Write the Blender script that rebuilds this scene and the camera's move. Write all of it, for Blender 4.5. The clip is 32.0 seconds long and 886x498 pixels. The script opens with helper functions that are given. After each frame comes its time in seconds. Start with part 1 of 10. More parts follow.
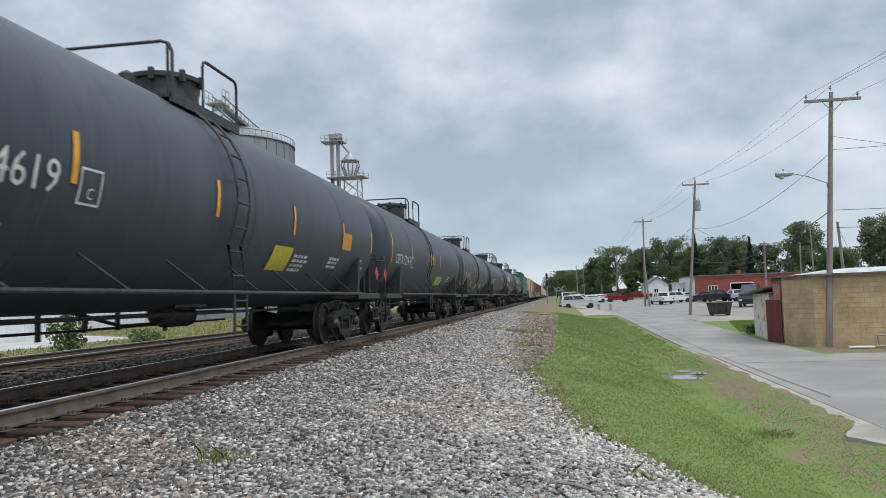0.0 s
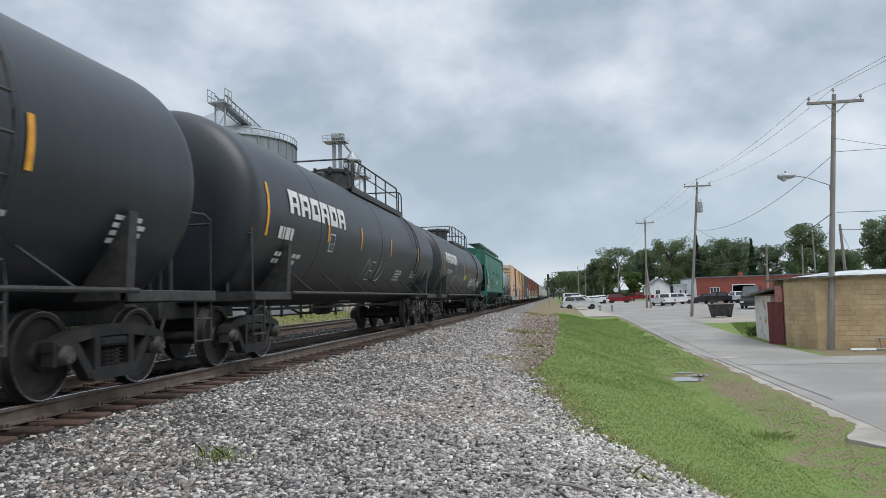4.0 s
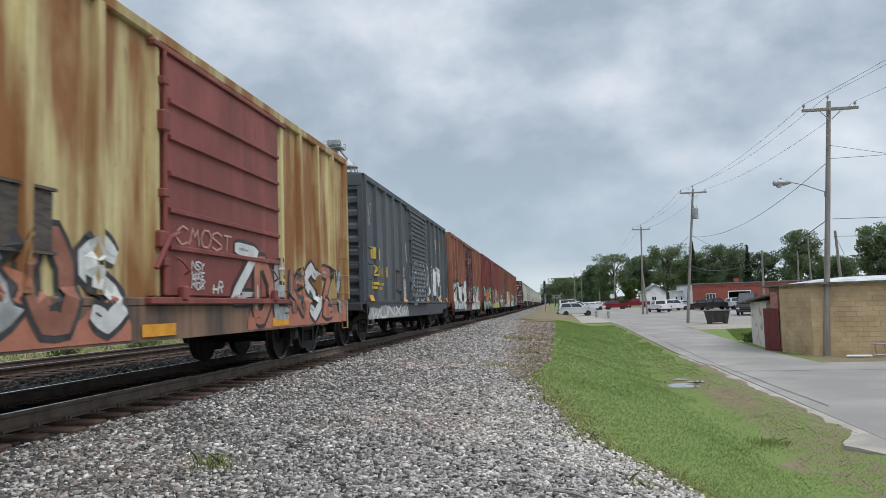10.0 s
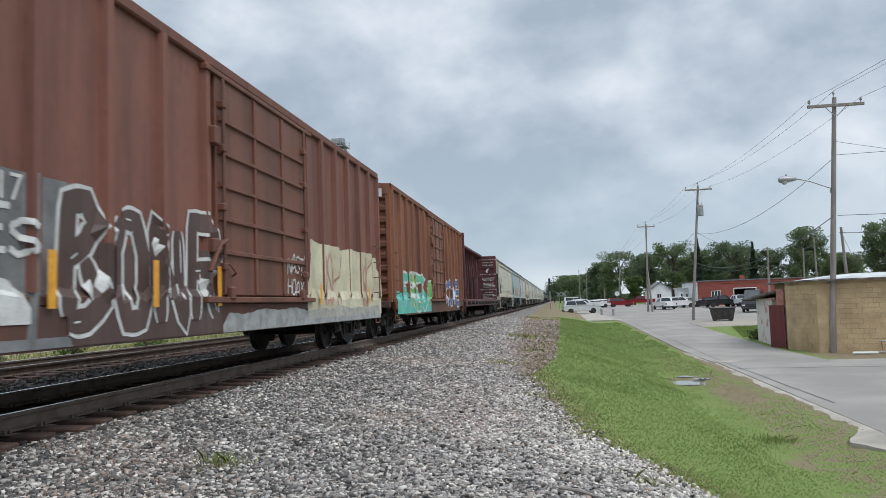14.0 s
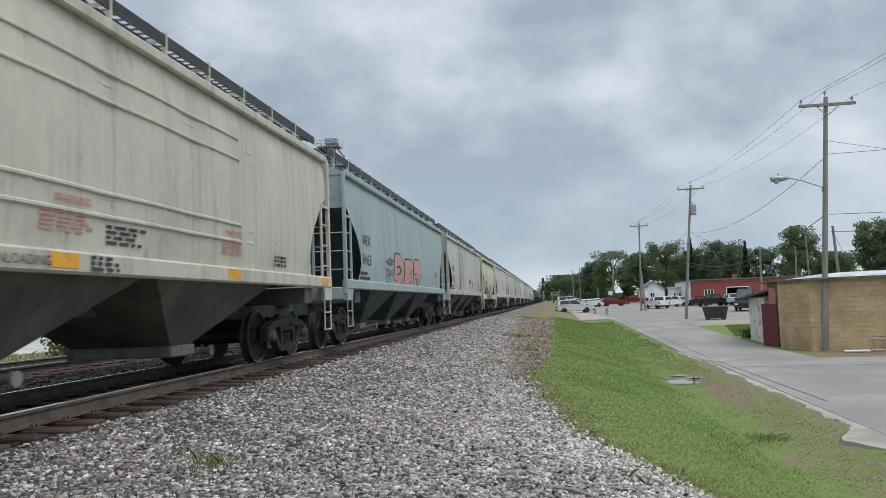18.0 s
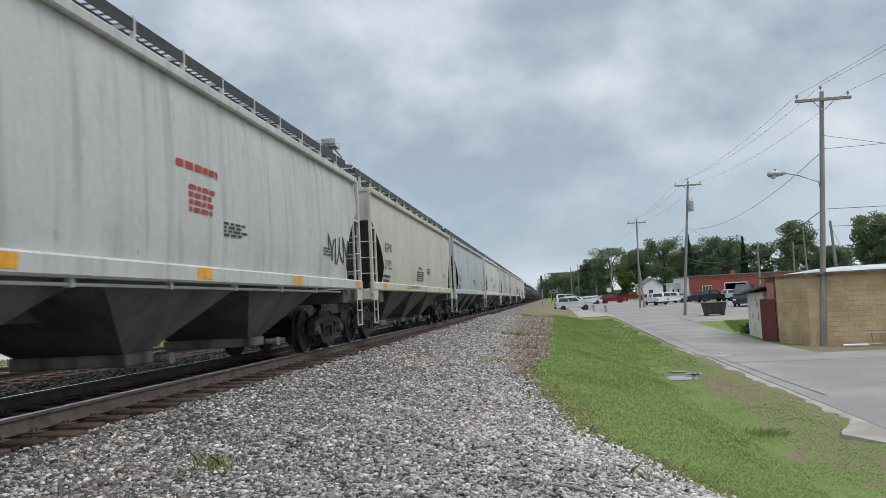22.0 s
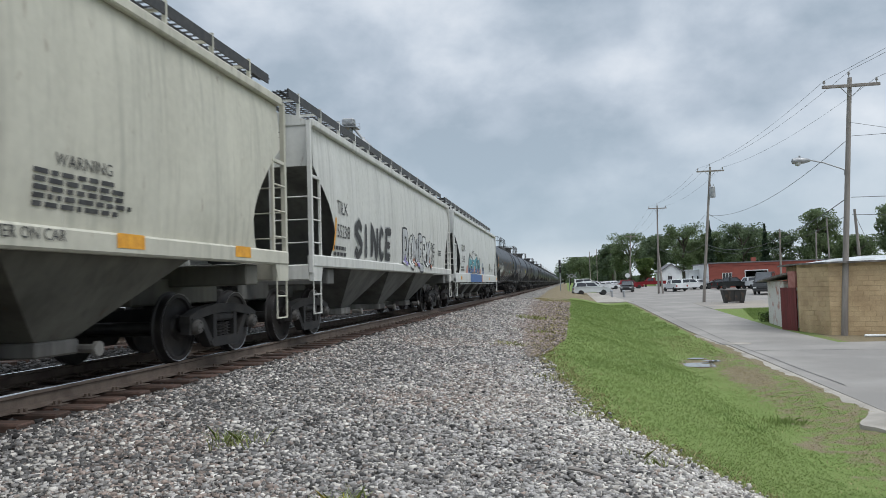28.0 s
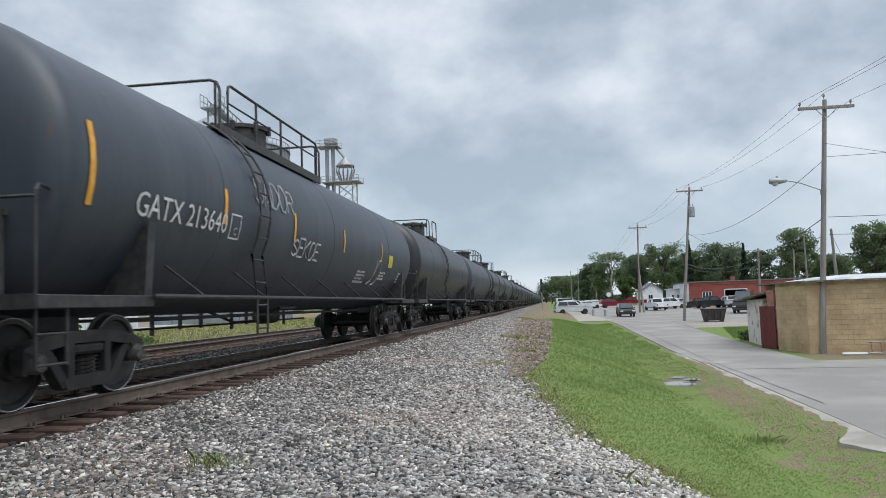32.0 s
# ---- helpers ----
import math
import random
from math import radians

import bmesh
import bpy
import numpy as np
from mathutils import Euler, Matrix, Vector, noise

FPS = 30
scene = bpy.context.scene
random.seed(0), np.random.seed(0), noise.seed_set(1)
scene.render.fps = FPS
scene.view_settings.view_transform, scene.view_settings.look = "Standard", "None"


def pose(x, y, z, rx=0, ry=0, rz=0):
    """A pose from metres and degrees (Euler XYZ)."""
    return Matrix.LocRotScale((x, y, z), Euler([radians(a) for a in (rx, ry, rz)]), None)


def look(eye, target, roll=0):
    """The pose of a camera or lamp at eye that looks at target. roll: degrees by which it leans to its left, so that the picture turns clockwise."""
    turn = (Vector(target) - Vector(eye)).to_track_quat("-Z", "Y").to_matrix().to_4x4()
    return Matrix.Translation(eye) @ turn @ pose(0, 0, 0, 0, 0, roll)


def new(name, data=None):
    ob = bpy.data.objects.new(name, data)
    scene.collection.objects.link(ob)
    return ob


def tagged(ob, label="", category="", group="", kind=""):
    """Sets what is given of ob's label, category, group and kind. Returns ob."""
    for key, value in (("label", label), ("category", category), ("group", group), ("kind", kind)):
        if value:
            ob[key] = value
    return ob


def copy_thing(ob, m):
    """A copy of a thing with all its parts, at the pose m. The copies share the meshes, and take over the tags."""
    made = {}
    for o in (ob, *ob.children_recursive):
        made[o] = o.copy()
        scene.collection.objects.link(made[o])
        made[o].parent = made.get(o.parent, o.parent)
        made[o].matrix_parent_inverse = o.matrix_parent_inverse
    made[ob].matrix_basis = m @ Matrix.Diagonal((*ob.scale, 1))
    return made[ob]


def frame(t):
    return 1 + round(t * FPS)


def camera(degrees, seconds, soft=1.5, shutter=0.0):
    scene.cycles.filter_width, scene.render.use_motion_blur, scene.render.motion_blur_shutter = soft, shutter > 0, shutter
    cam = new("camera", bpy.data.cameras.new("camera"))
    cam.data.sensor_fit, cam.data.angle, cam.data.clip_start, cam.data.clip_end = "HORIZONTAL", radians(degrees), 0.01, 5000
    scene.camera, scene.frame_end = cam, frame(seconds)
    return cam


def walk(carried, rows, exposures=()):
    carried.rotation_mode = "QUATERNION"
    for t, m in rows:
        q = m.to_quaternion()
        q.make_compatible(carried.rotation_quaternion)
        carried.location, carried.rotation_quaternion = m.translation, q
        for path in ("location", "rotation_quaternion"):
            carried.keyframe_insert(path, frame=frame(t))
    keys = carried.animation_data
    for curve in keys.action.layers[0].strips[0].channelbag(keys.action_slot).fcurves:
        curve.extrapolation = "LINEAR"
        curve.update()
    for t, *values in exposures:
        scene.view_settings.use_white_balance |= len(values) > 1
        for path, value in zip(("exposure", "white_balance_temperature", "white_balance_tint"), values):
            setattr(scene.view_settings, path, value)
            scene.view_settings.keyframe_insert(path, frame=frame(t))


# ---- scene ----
# One straight double track along y; z = 0 is the top of the rails, x = 0 the place of the camera.
cam = camera(60.85, 32.0, soft=0.6, shutter=0.1)
EYE = (0.0, 0.0, 0.90)


def aimed(yaw, pitch, roll):
    return Matrix.Translation(EYE) @ pose(0, 0, 0, 90 + pitch, 0, yaw) @ pose(0, 0, 0, 0, 0, roll)


PATH = [(0, 8.20, 3.81, -2.09), (0.5, 8.17, 3.81, -2.11), (1, 8.15, 3.76, -2.00), (1.5, 8.16, 3.76, -1.93), (2, 8.20, 3.78, -1.86), (2.5, 8.28, 3.81, -1.81), (3, 8.34, 3.83, -1.78), (3.5, 8.36, 3.82, -1.75), (5.5, 8.10, 4.05, -2.06), (6, 8.08, 4.15, -2.07), (6.5, 8.12, 4.25, -2.09), (7, 8.16, 4.26, -1.97), (7.5, 8.15, 4.25, -1.92), (8, 8.11, 4.24, -1.81), (8.5, 8.05, 4.25, -1.75), (9, 8.01, 4.26, -1.70), (9.5, 8.00, 4.32, -1.79), (10, 8.03, 4.32, -1.81), (10.5, 8.08, 4.26, -1.78), (11, 8.09, 4.16, -1.80), (11.5, 8.11, 4.05, -1.81), (12, 8.14, 3.99, -1.86), (12.5, 8.22, 3.98, -1.91), (13, 8.31, 4.05, -1.94), (13.5, 8.37, 4.13, -1.94), (14, 8.39, 4.18, -1.99), (14.5, 8.34, 4.15, -2.06), (16.5, 7.88, 4.07, -2.30), (17, 7.84, 4.08, -2.26), (17.5, 7.83, 4.12, -2.27), (18, 7.90, 4.15, -2.18), (18.5, 8.03, 4.23, -2.18), (19, 8.22, 4.30, -2.15), (19.5, 8.34, 4.34, -2.11), (20, 8.34, 4.35, -2.19), (20.5, 8.19, 4.32, -2.32), (21, 8.02, 4.23, -2.45), (21.5, 7.86, 4.14, -2.62), (22, 7.76, 4.07, -2.86), (22.5, 7.69, 3.98, -3.01), (23, 7.59, 3.83, -3.10), (23.5, 7.52, 3.62, -3.08), (24, 7.53, 3.52, -2.98), (24.5, 7.73, 3.54, -2.77), (25, 8.08, 3.59, -2.50), (25.5, 8.45, 3.63, -2.31), (27.5, 9.27, 2.90, -1.91), (28, 9.21, 2.79, -1.82), (28.5, 9.02, 2.76, -1.72), (29, 8.73, 2.87, -1.70), (29.5, 8.46, 3.10, -1.80), (30, 8.19, 3.38, -1.94), (30.5, 7.98, 3.66, -2.08), (31, 7.81, 3.90, -2.10), (31.5, 7.75, 4.07, -2.04), (32, 7.79, 4.20, -1.90)]
walk(cam, [(t, aimed(a, b, c)) for t, a, b, c in PATH],
     [(0, 0.18), (6.5, 0.18), (8.5, 0.08), (9.5, 0.08), (10.6, 0.19), (13.5, 0.19), (15.5, 0.12), (18, 0.06), (21, 0.06), (24, 0.12), (28, 0.11), (29.5, 0.06), (30.6, 0.07), (31.6, 0.20), (32, 0.21)])

SPEED = 15.65
TRACK = -5.99
TRACK_B = -10.95

# ---- light ----
world = bpy.data.worlds.new("overcast_sky")
scene.world = world
world.use_nodes = True
wt = world.node_tree
wt.nodes.clear()


def wn(kind, **kw):
    n = wt.nodes.new(kind)
    for k, v in kw.items():
        n.inputs[k].default_value = v
    return n


sky = wt.nodes.new("ShaderNodeTexSky")
sky.sky_type, sky.sun_disc = "NISHITA", False
sky.sun_elevation, sky.sun_rotation = radians(58), radians(126)
bg_sky = wn("ShaderNodeBackground", Strength=0.10)
wt.links.new(sky.outputs[0], bg_sky.inputs[0])
geo = wt.nodes.new("ShaderNodeTexCoord")
sep = wt.nodes.new("ShaderNodeSeparateXYZ")
wt.links.new(geo.outputs["Generated"], sep.inputs[0])


def wmath(op, a, b=None):
    n = wt.nodes.new("ShaderNodeMath")
    n.operation = op
    for i, v in enumerate((a, b)):
        if v is None:
            continue
        if isinstance(v, (int, float)):
            n.inputs[i].default_value = v
        else:
            wt.links.new(v, n.inputs[i])
    return n.outputs[0]


flat = wt.nodes.new("ShaderNodeCombineXYZ")
wt.links.new(sep.outputs[0], flat.inputs[0])
wt.links.new(sep.outputs[1], flat.inputs[1])
wt.links.new(wmath("MULTIPLY", sep.outputs[2], 1.5), flat.inputs[2])
big = wn("ShaderNodeTexNoise", Scale=3.2, Detail=6.0, Roughness=0.52, Distortion=0.1)
fine = wn("ShaderNodeTexNoise", Scale=10.0, Detail=6.0, Roughness=0.55, Distortion=0.15)
for n in (big, fine):
    wt.links.new(flat.outputs[0], n.inputs["Vector"])
mixed = wmath("ADD", wmath("MULTIPLY", big.outputs[0], 0.76), wmath("MULTIPLY", fine.outputs[0], 0.24))


def bank(d, width, amount):
    """A thick or thin place in the cloud cover."""
    global mixed
    n = wt.nodes.new("ShaderNodeVectorMath")
    n.operation = "DOT_PRODUCT"
    wt.links.new(geo.outputs["Generated"], n.inputs[0])
    n.inputs[1].default_value = Vector(d).normalized()
    mr = wt.nodes.new("ShaderNodeMapRange")
    mr.interpolation_type = "SMOOTHERSTEP"
    mr.inputs["From Min"].default_value, mr.inputs["From Max"].default_value = math.cos(radians(width)), 1.0
    mr.inputs["To Min"].default_value, mr.inputs["To Max"].default_value = 0.0, amount
    wt.links.new(n.outputs["Value"], mr.inputs[0])
    mixed = wmath("ADD", mixed, mr.outputs[0])


mixed = wmath("ADD", wmath("MULTIPLY", wmath("SUBTRACT", mixed, 0.5), 1.32), 0.5)
bank((0.165, 0.928, 0.333), 5, 0.09)
bank((-0.183, 0.92, 0.347), 9, 0.07)
bank((0.08, 0.95, 0.30), 10, -0.06)
bank((-0.377, 0.864, 0.335), 5, 0.09)
bank((0.26, 0.942, 0.215), 9, 0.03)
bank((0.02, 0.93, 0.385), 8, -0.10)
bank((-0.051, 0.977, 0.205), 13, -0.05)
bank((0.036, 0.941, 0.335), 5, -0.07)
bank((0.077, 0.955, 0.285), 5, 0.05)
ramp = wt.nodes.new("ShaderNodeValToRGB")
wt.links.new(mixed, ramp.inputs[0])
el = ramp.color_ramp.elements
el[0].position, el[0].color = 0.36, (0.355, 0.43, 0.51, 1)
el[1].position, el[1].color = 0.72, (0.79, 0.83, 0.885, 1)
e = el.new(0.47)
e.color = (0.46, 0.53, 0.615, 1)
e = el.new(0.56)
e.color = (0.575, 0.64, 0.72, 1)
# paler towards the horizon
low = wt.nodes.new("ShaderNodeValToRGB")
wt.links.new(sep.outputs[2], low.inputs[0])
le = low.color_ramp.elements
le[0].position, le[0].color = 0.0, (1, 1, 1, 1)
le[1].position, le[1].color = 0.22, (0, 0, 0, 1)
e = le.new(0.045)
e.color = (0.85, 0.85, 0.85, 1)
tint = wt.nodes.new("ShaderNodeValToRGB")
wt.links.new(sep.outputs[2], tint.inputs[0])
te = tint.color_ramp.elements
te[0].position, te[0].color = 0.0, (0.68, 0.745, 0.80, 1)
te[1].position, te[1].color = 0.055, (0.40, 0.505, 0.595, 1)
e = te.new(0.03)
e.color = (0.63, 0.71, 0.775, 1)
pale = wt.nodes.new("ShaderNodeMix")
pale.data_type = "RGBA"
wt.links.new(wmath("MULTIPLY", low.outputs[0], 0.75), pale.inputs[0])
wt.links.new(ramp.outputs[0], pale.inputs[6])
wt.links.new(tint.outputs[0], pale.inputs[7])
# an overcast sky is brighter overhead than low down
zen = wt.nodes.new("ShaderNodeMapRange")
zen.inputs["From Min"].default_value, zen.inputs["From Max"].default_value = 0.42, 1.0
zen.inputs["To Min"].default_value, zen.inputs["To Max"].default_value = 1.0, 2.5
wt.links.new(sep.outputs[2], zen.inputs[0])
bg_cloud = wn("ShaderNodeBackground", Strength=1.0)
wt.links.new(zen.outputs[0], bg_cloud.inputs["Strength"])
wt.links.new(pale.outputs[2], bg_cloud.inputs[0])
mixs = wn("ShaderNodeMixShader", Fac=0.93)
wt.links.new(bg_sky.outputs[0], mixs.inputs[1])
wt.links.new(bg_cloud.outputs[0], mixs.inputs[2])
wo = wt.nodes.new("ShaderNodeOutputWorld")
wt.links.new(mixs.outputs[0], wo.inputs[0])

sun = new("sun", bpy.data.lights.new("sun", "SUN"))
sun.data.energy, sun.data.angle, sun.data.color = 1.75, radians(40), (1.0, 0.97, 0.93)
sun.matrix_world = look((28, -20, 56), (0, 0, 0))


# ---- materials ----
def mat(name, col, col2=None, rough=0.6, metal=0.0, scale=3.0, mixpos=(0.4, 0.65), bump=0.15, bscale=40.0,
        stretch=(1, 1, 1), grain=0.12, spec=0.5, coord="Object", isle=0.0, rnd=0.0, dist=0.02):
    """A node material: two colours mixed by a broad noise, fine grain, and a bump."""
    m = bpy.data.materials.new(name)
    m.use_nodes = True
    nt = m.node_tree
    p = nt.nodes["Principled BSDF"]
    p.inputs["Roughness"].default_value, p.inputs["Metallic"].default_value = rough, metal
    p.inputs["Specular IOR Level"].default_value = spec
    tc = nt.nodes.new("ShaderNodeTexCoord")
    mp = nt.nodes.new("ShaderNodeMapping")
    mp.inputs["Scale"].default_value = stretch
    nt.links.new(tc.outputs[coord], mp.inputs[0])
    n1 = nt.nodes.new("ShaderNodeTexNoise")
    n1.inputs["Scale"].default_value, n1.inputs["Detail"].default_value = scale, 5
    nt.links.new(mp.outputs[0], n1.inputs["Vector"])
    n2 = nt.nodes.new("ShaderNodeTexNoise")
    n2.inputs["Scale"].default_value, n2.inputs["Detail"].default_value = bscale, 4
    nt.links.new(tc.outputs[coord], n2.inputs["Vector"])
    r = nt.nodes.new("ShaderNodeValToRGB")
    r.color_ramp.elements[0].position, r.color_ramp.elements[1].position = mixpos
    r.color_ramp.elements[0].color = (*col, 1)
    r.color_ramp.elements[1].color = (*(col2 or tuple(c * 0.75 for c in col)), 1)
    nt.links.new(n1.outputs[0], r.inputs[0])
    out = r.outputs[0]

    def gain(src, lo, hi):
        nonlocal out
        mr = nt.nodes.new("ShaderNodeMapRange")
        mr.inputs["To Min"].default_value, mr.inputs["To Max"].default_value = lo, hi
        nt.links.new(src, mr.inputs[0])
        mx = nt.nodes.new("ShaderNodeMix")
        mx.data_type, mx.blend_type = "RGBA", "MULTIPLY"
        mx.inputs[0].default_value = 1.0
        nt.links.new(out, mx.inputs[6])
        nt.links.new(mr.outputs[0], mx.inputs[7])
        out = mx.outputs[2]

    if grain:
        gain(n2.outputs[0], 1 - 2 * grain, 1 + 2 * grain)
    if isle:
        gi = nt.nodes.new("ShaderNodeNewGeometry")
        gain(gi.outputs["Random Per Island"], 1 - isle, 1 + isle)
    if rnd:
        oi = nt.nodes.new("ShaderNodeObjectInfo")
        gain(oi.outputs["Random"], 1 - rnd, 1 + rnd)
    nt.links.new(out, p.inputs["Base Color"])
    if bump:
        bp = nt.nodes.new("ShaderNodeBump")
        bp.inputs["Strength"].default_value, bp.inputs["Distance"].default_value = bump, dist
        nt.links.new(n2.outputs[0], bp.inputs["Height"])
        nt.links.new(bp.outputs[0], p.inputs["Normal"])
    return m


def plain(name, col, rough=0.6, metal=0.0, glow=0.0):
    return mat(name, col, tuple(c * 0.86 for c in col), rough, metal, 4.0, bump=0.0, grain=0.05)


# ---- mesh helpers ----
class B:
    """Collects vertices and faces of one mesh."""

    def __init__(self):
        self.v, self.f, self.m, self.slot = [], [], [], 0

    def add(self, vs, fs):
        o = len(self.v)
        self.v.extend(vs)
        for f in fs:
            self.f.append([i + o for i in f])
            self.m.append(self.slot)
        return self

    def box(self, x0, x1, y0, y1, z0, z1, bev=0.0):
        x0, x1 = min(x0, x1), max(x0, x1)
        y0, y1 = min(y0, y1), max(y0, y1)
        z0, z1 = min(z0, z1), max(z0, z1)
        if not bev:
            vs = [(x, y, z) for x in (x0, x1) for y in (y0, y1) for z in (z0, z1)]
            return self.add(vs, [(0, 1, 3, 2), (4, 6, 7, 5), (0, 4, 5, 1), (2, 3, 7, 6), (0, 2, 6, 4), (1, 5, 7, 3)])
        b = min(bev, (x1 - x0) * 0.45, (y1 - y0) * 0.45, (z1 - z0) * 0.45)
        vs, idx = [], {}
        for i, x in enumerate((x0, x1)):
            for j, y in enumerate((y0, y1)):
                for k, z in enumerate((z0, z1)):
                    dx, dy, dz = (b if i == 0 else -b), (b if j == 0 else -b), (b if k == 0 else -b)
                    for a, p in enumerate(((x, y + dy, z + dz), (x + dx, y, z + dz), (x + dx, y + dy, z))):
                        idx[i, j, k, a] = len(vs)
                        vs.append(p)
        q = idx
        fs = []
        for s in (0, 1):
            fs.append([q[s, 0, 0, 0], q[s, 0, 1, 0], q[s, 1, 1, 0], q[s, 1, 0, 0]][:: (1 if s == 0 else -1)])
            fs.append([q[0, s, 0, 1], q[1, s, 0, 1], q[1, s, 1, 1], q[0, s, 1, 1]][:: (1 if s == 0 else -1)])
            fs.append([q[0, 0, s, 2], q[0, 1, s, 2], q[1, 1, s, 2], q[1, 0, s, 2]][:: (1 if s == 0 else -1)])
        for i in (0, 1):
            for j in (0, 1):
                w = (i + j) % 2 == 0
                fs.append([q[i, j, 0, 0], q[i, j, 0, 1], q[i, j, 1, 1], q[i, j, 1, 0]][:: (1 if w else -1)])
                fs.append([q[i, 0, j, 0], q[i, 1, j, 0], q[i, 1, j, 2], q[i, 0, j, 2]][:: (1 if w else -1)])
                fs.append([q[0, i, j, 1], q[0, i, j, 2], q[1, i, j, 2], q[1, i, j, 1]][:: (1 if w else -1)])
                for k in (0, 1):
                    w2 = (i + j + k) % 2 == 0
                    fs.append([q[i, j, k, 0], q[i, j, k, 2], q[i, j, k, 1]][:: (1 if w2 else -1)])
        return self.add(vs, fs)

    def rings(self, rings, closed=True, caps=True):
        """Joins rings of equally many points."""
        n = len(rings[0])
        vs = [p for r in rings for p in r]
        fs = []
        for i in range(len(rings) - 1):
            for j in range(n if closed else n - 1):
                k = (j + 1) % n
                fs.append((i * n + j, i * n + k, (i + 1) * n + k, (i + 1) * n + j))
        if caps and closed:
            fs.append(tuple(range(n))[::-1])
            fs.append(tuple((len(rings) - 1) * n + j for j in range(n)))
        return self.add(vs, fs)

    def tube(self, pts, r, n=6, r2=None):
        """A round bar along points."""
        P = [Vector(p) for p in pts]
        rs = []
        for i, p in enumerate(P):
            d = ((P[min(i + 1, len(P) - 1)] - p).normalized() + (p - P[max(i - 1, 0)]).normalized()).normalized()
            a = d.cross(Vector((0, 0, 1)))
            if a.length < 0.05:
                a = d.cross(Vector((1, 0, 0)))
            a.normalize()
            b = d.cross(a)
            rr = r if r2 is None else r + (r2 - r) * i / (len(P) - 1)
            rs.append([tuple(p + (a * math.cos(t) + b * math.sin(t)) * rr) for t in (2 * math.pi * k / n for k in range(n))])
        return self.rings(rs)

    def lathe(self, prof, axis, centre, n=16, caps=True):
        """Turns (along, radius) about an axis through centre."""
        c = centre
        rs = []
        for s, r in prof:
            ring = []
            for k in range(n):
                t = 2 * math.pi * k / n
                u, w = r * math.cos(t), r * math.sin(t)
                ring.append({"x": (c[0] + s, c[1] + u, c[2] + w), "y": (c[0] + w, c[1] + s, c[2] + u), "z": (c[0] + u, c[1] + w, c[2] + s)}[axis])
            rs.append(ring)
        return self.rings(rs, caps=caps)

    def prism(self, poly, axis, a, b):
        """Extrudes a polygon: (y, z) along x, (x, z) along y or (x, y) along z."""
        def at(p, s):
            return {"x": (s, p[0], p[1]), "y": (p[0], s, p[1]), "z": (p[0], p[1], s)}[axis]
        return self.rings([[at(p, a) for p in poly], [at(p, b) for p in poly]])

    def sheet(self, rows):
        """A grid of points, row by row."""
        m = len(rows[0])
        return self.add([tuple(p) for r in rows for p in r],
                        [(i * m + j, i * m + j + 1, (i + 1) * m + j + 1, (i + 1) * m + j) for i in range(len(rows) - 1) for j in range(m - 1)])

    def mesh(self, name, mats, smooth=True, angle=32):
        me = bpy.data.meshes.new(name)
        me.from_pydata(self.v, [], self.f)
        for m in mats if isinstance(mats, (list, tuple)) else [mats]:
            me.materials.append(m)
        if any(self.m):
            me.polygons.foreach_set("material_index", self.m)
        bm = bmesh.new()
        bm.from_mesh(me)
        bmesh.ops.recalc_face_normals(bm, faces=bm.faces)
        bm.to_mesh(me)
        bm.free()
        if smooth:
            me.shade_smooth()
            me.set_sharp_from_angle(angle=radians(angle))
        return me


def part(name, b, material, parent=None, label="", smooth=True):
    """Links a builder, or a ready mesh, as one object under a thing or part."""
    me = b if isinstance(b, bpy.types.Mesh) else b.mesh(name, material, smooth)
    ob = new(name, me)
    if parent is not None:
        ob.parent = parent
    return tagged(ob, label)


def thing(name, label, category, m=None, group="", kind=""):
    ob = new(name)
    ob.empty_display_size = 0.3
    if m is not None:
        ob.matrix_basis = m
    return tagged(ob, label, category, group, kind)


def from_numpy(name, v, f, material, smooth=False):
    """A mesh from arrays of vertices and of equal-sided faces."""
    me = bpy.data.meshes.new(name)
    k = f.shape[1]
    me.vertices.add(len(v))
    me.vertices.foreach_set("co", np.ascontiguousarray(v, np.float32).ravel())
    me.loops.add(f.size)
    me.loops.foreach_set("vertex_index", np.ascontiguousarray(f, np.int32).ravel())
    me.polygons.add(len(f))
    me.polygons.foreach_set("loop_start", np.arange(0, f.size, k, dtype=np.int32))
    me.update(calc_edges=True)
    for m in material if isinstance(material, (list, tuple)) else [material]:
        me.materials.append(m)
    if smooth:
        me.shade_smooth()
    return me


# ---- ground ----
def street_level(y):
    return np.interp(y, [-50, 30, 62, 94, 120, 160, 400], [-1.65, -1.6, -1.15, -0.9, -0.55, -0.4, -0.4])


def ground_z(x, y):
    """The height of the ground: track bed, ballast apron, ditch, street."""
    p = sum(profile(x + d) for d in (-0.5, -0.3, -0.1, 0.1, 0.3, 0.5)) / 6
    p = np.where(x < -3.9, profile(x), p)
    s = street_level(y)
    k = (p + 0.25) / (-1.63 + 0.25)
    right = np.where(x >= 5.7, s, -0.25 + k * (s + 0.25))
    return np.where(x < -4.5, p, right)


def profile(x):
    return np.interp(x, [-60, -22, -16, -14.2, -13.2, -4.5, -3.6, -2, 0, 1, 2, 3.2, 4.2, 4.9, 5.3],
                  [-0.9, -0.9, -0.75, -0.55, -0.25, -0.25, -0.4, -0.6, -0.75, -0.95, -1.3, -1.8, -1.8, -1.70, -1.62])


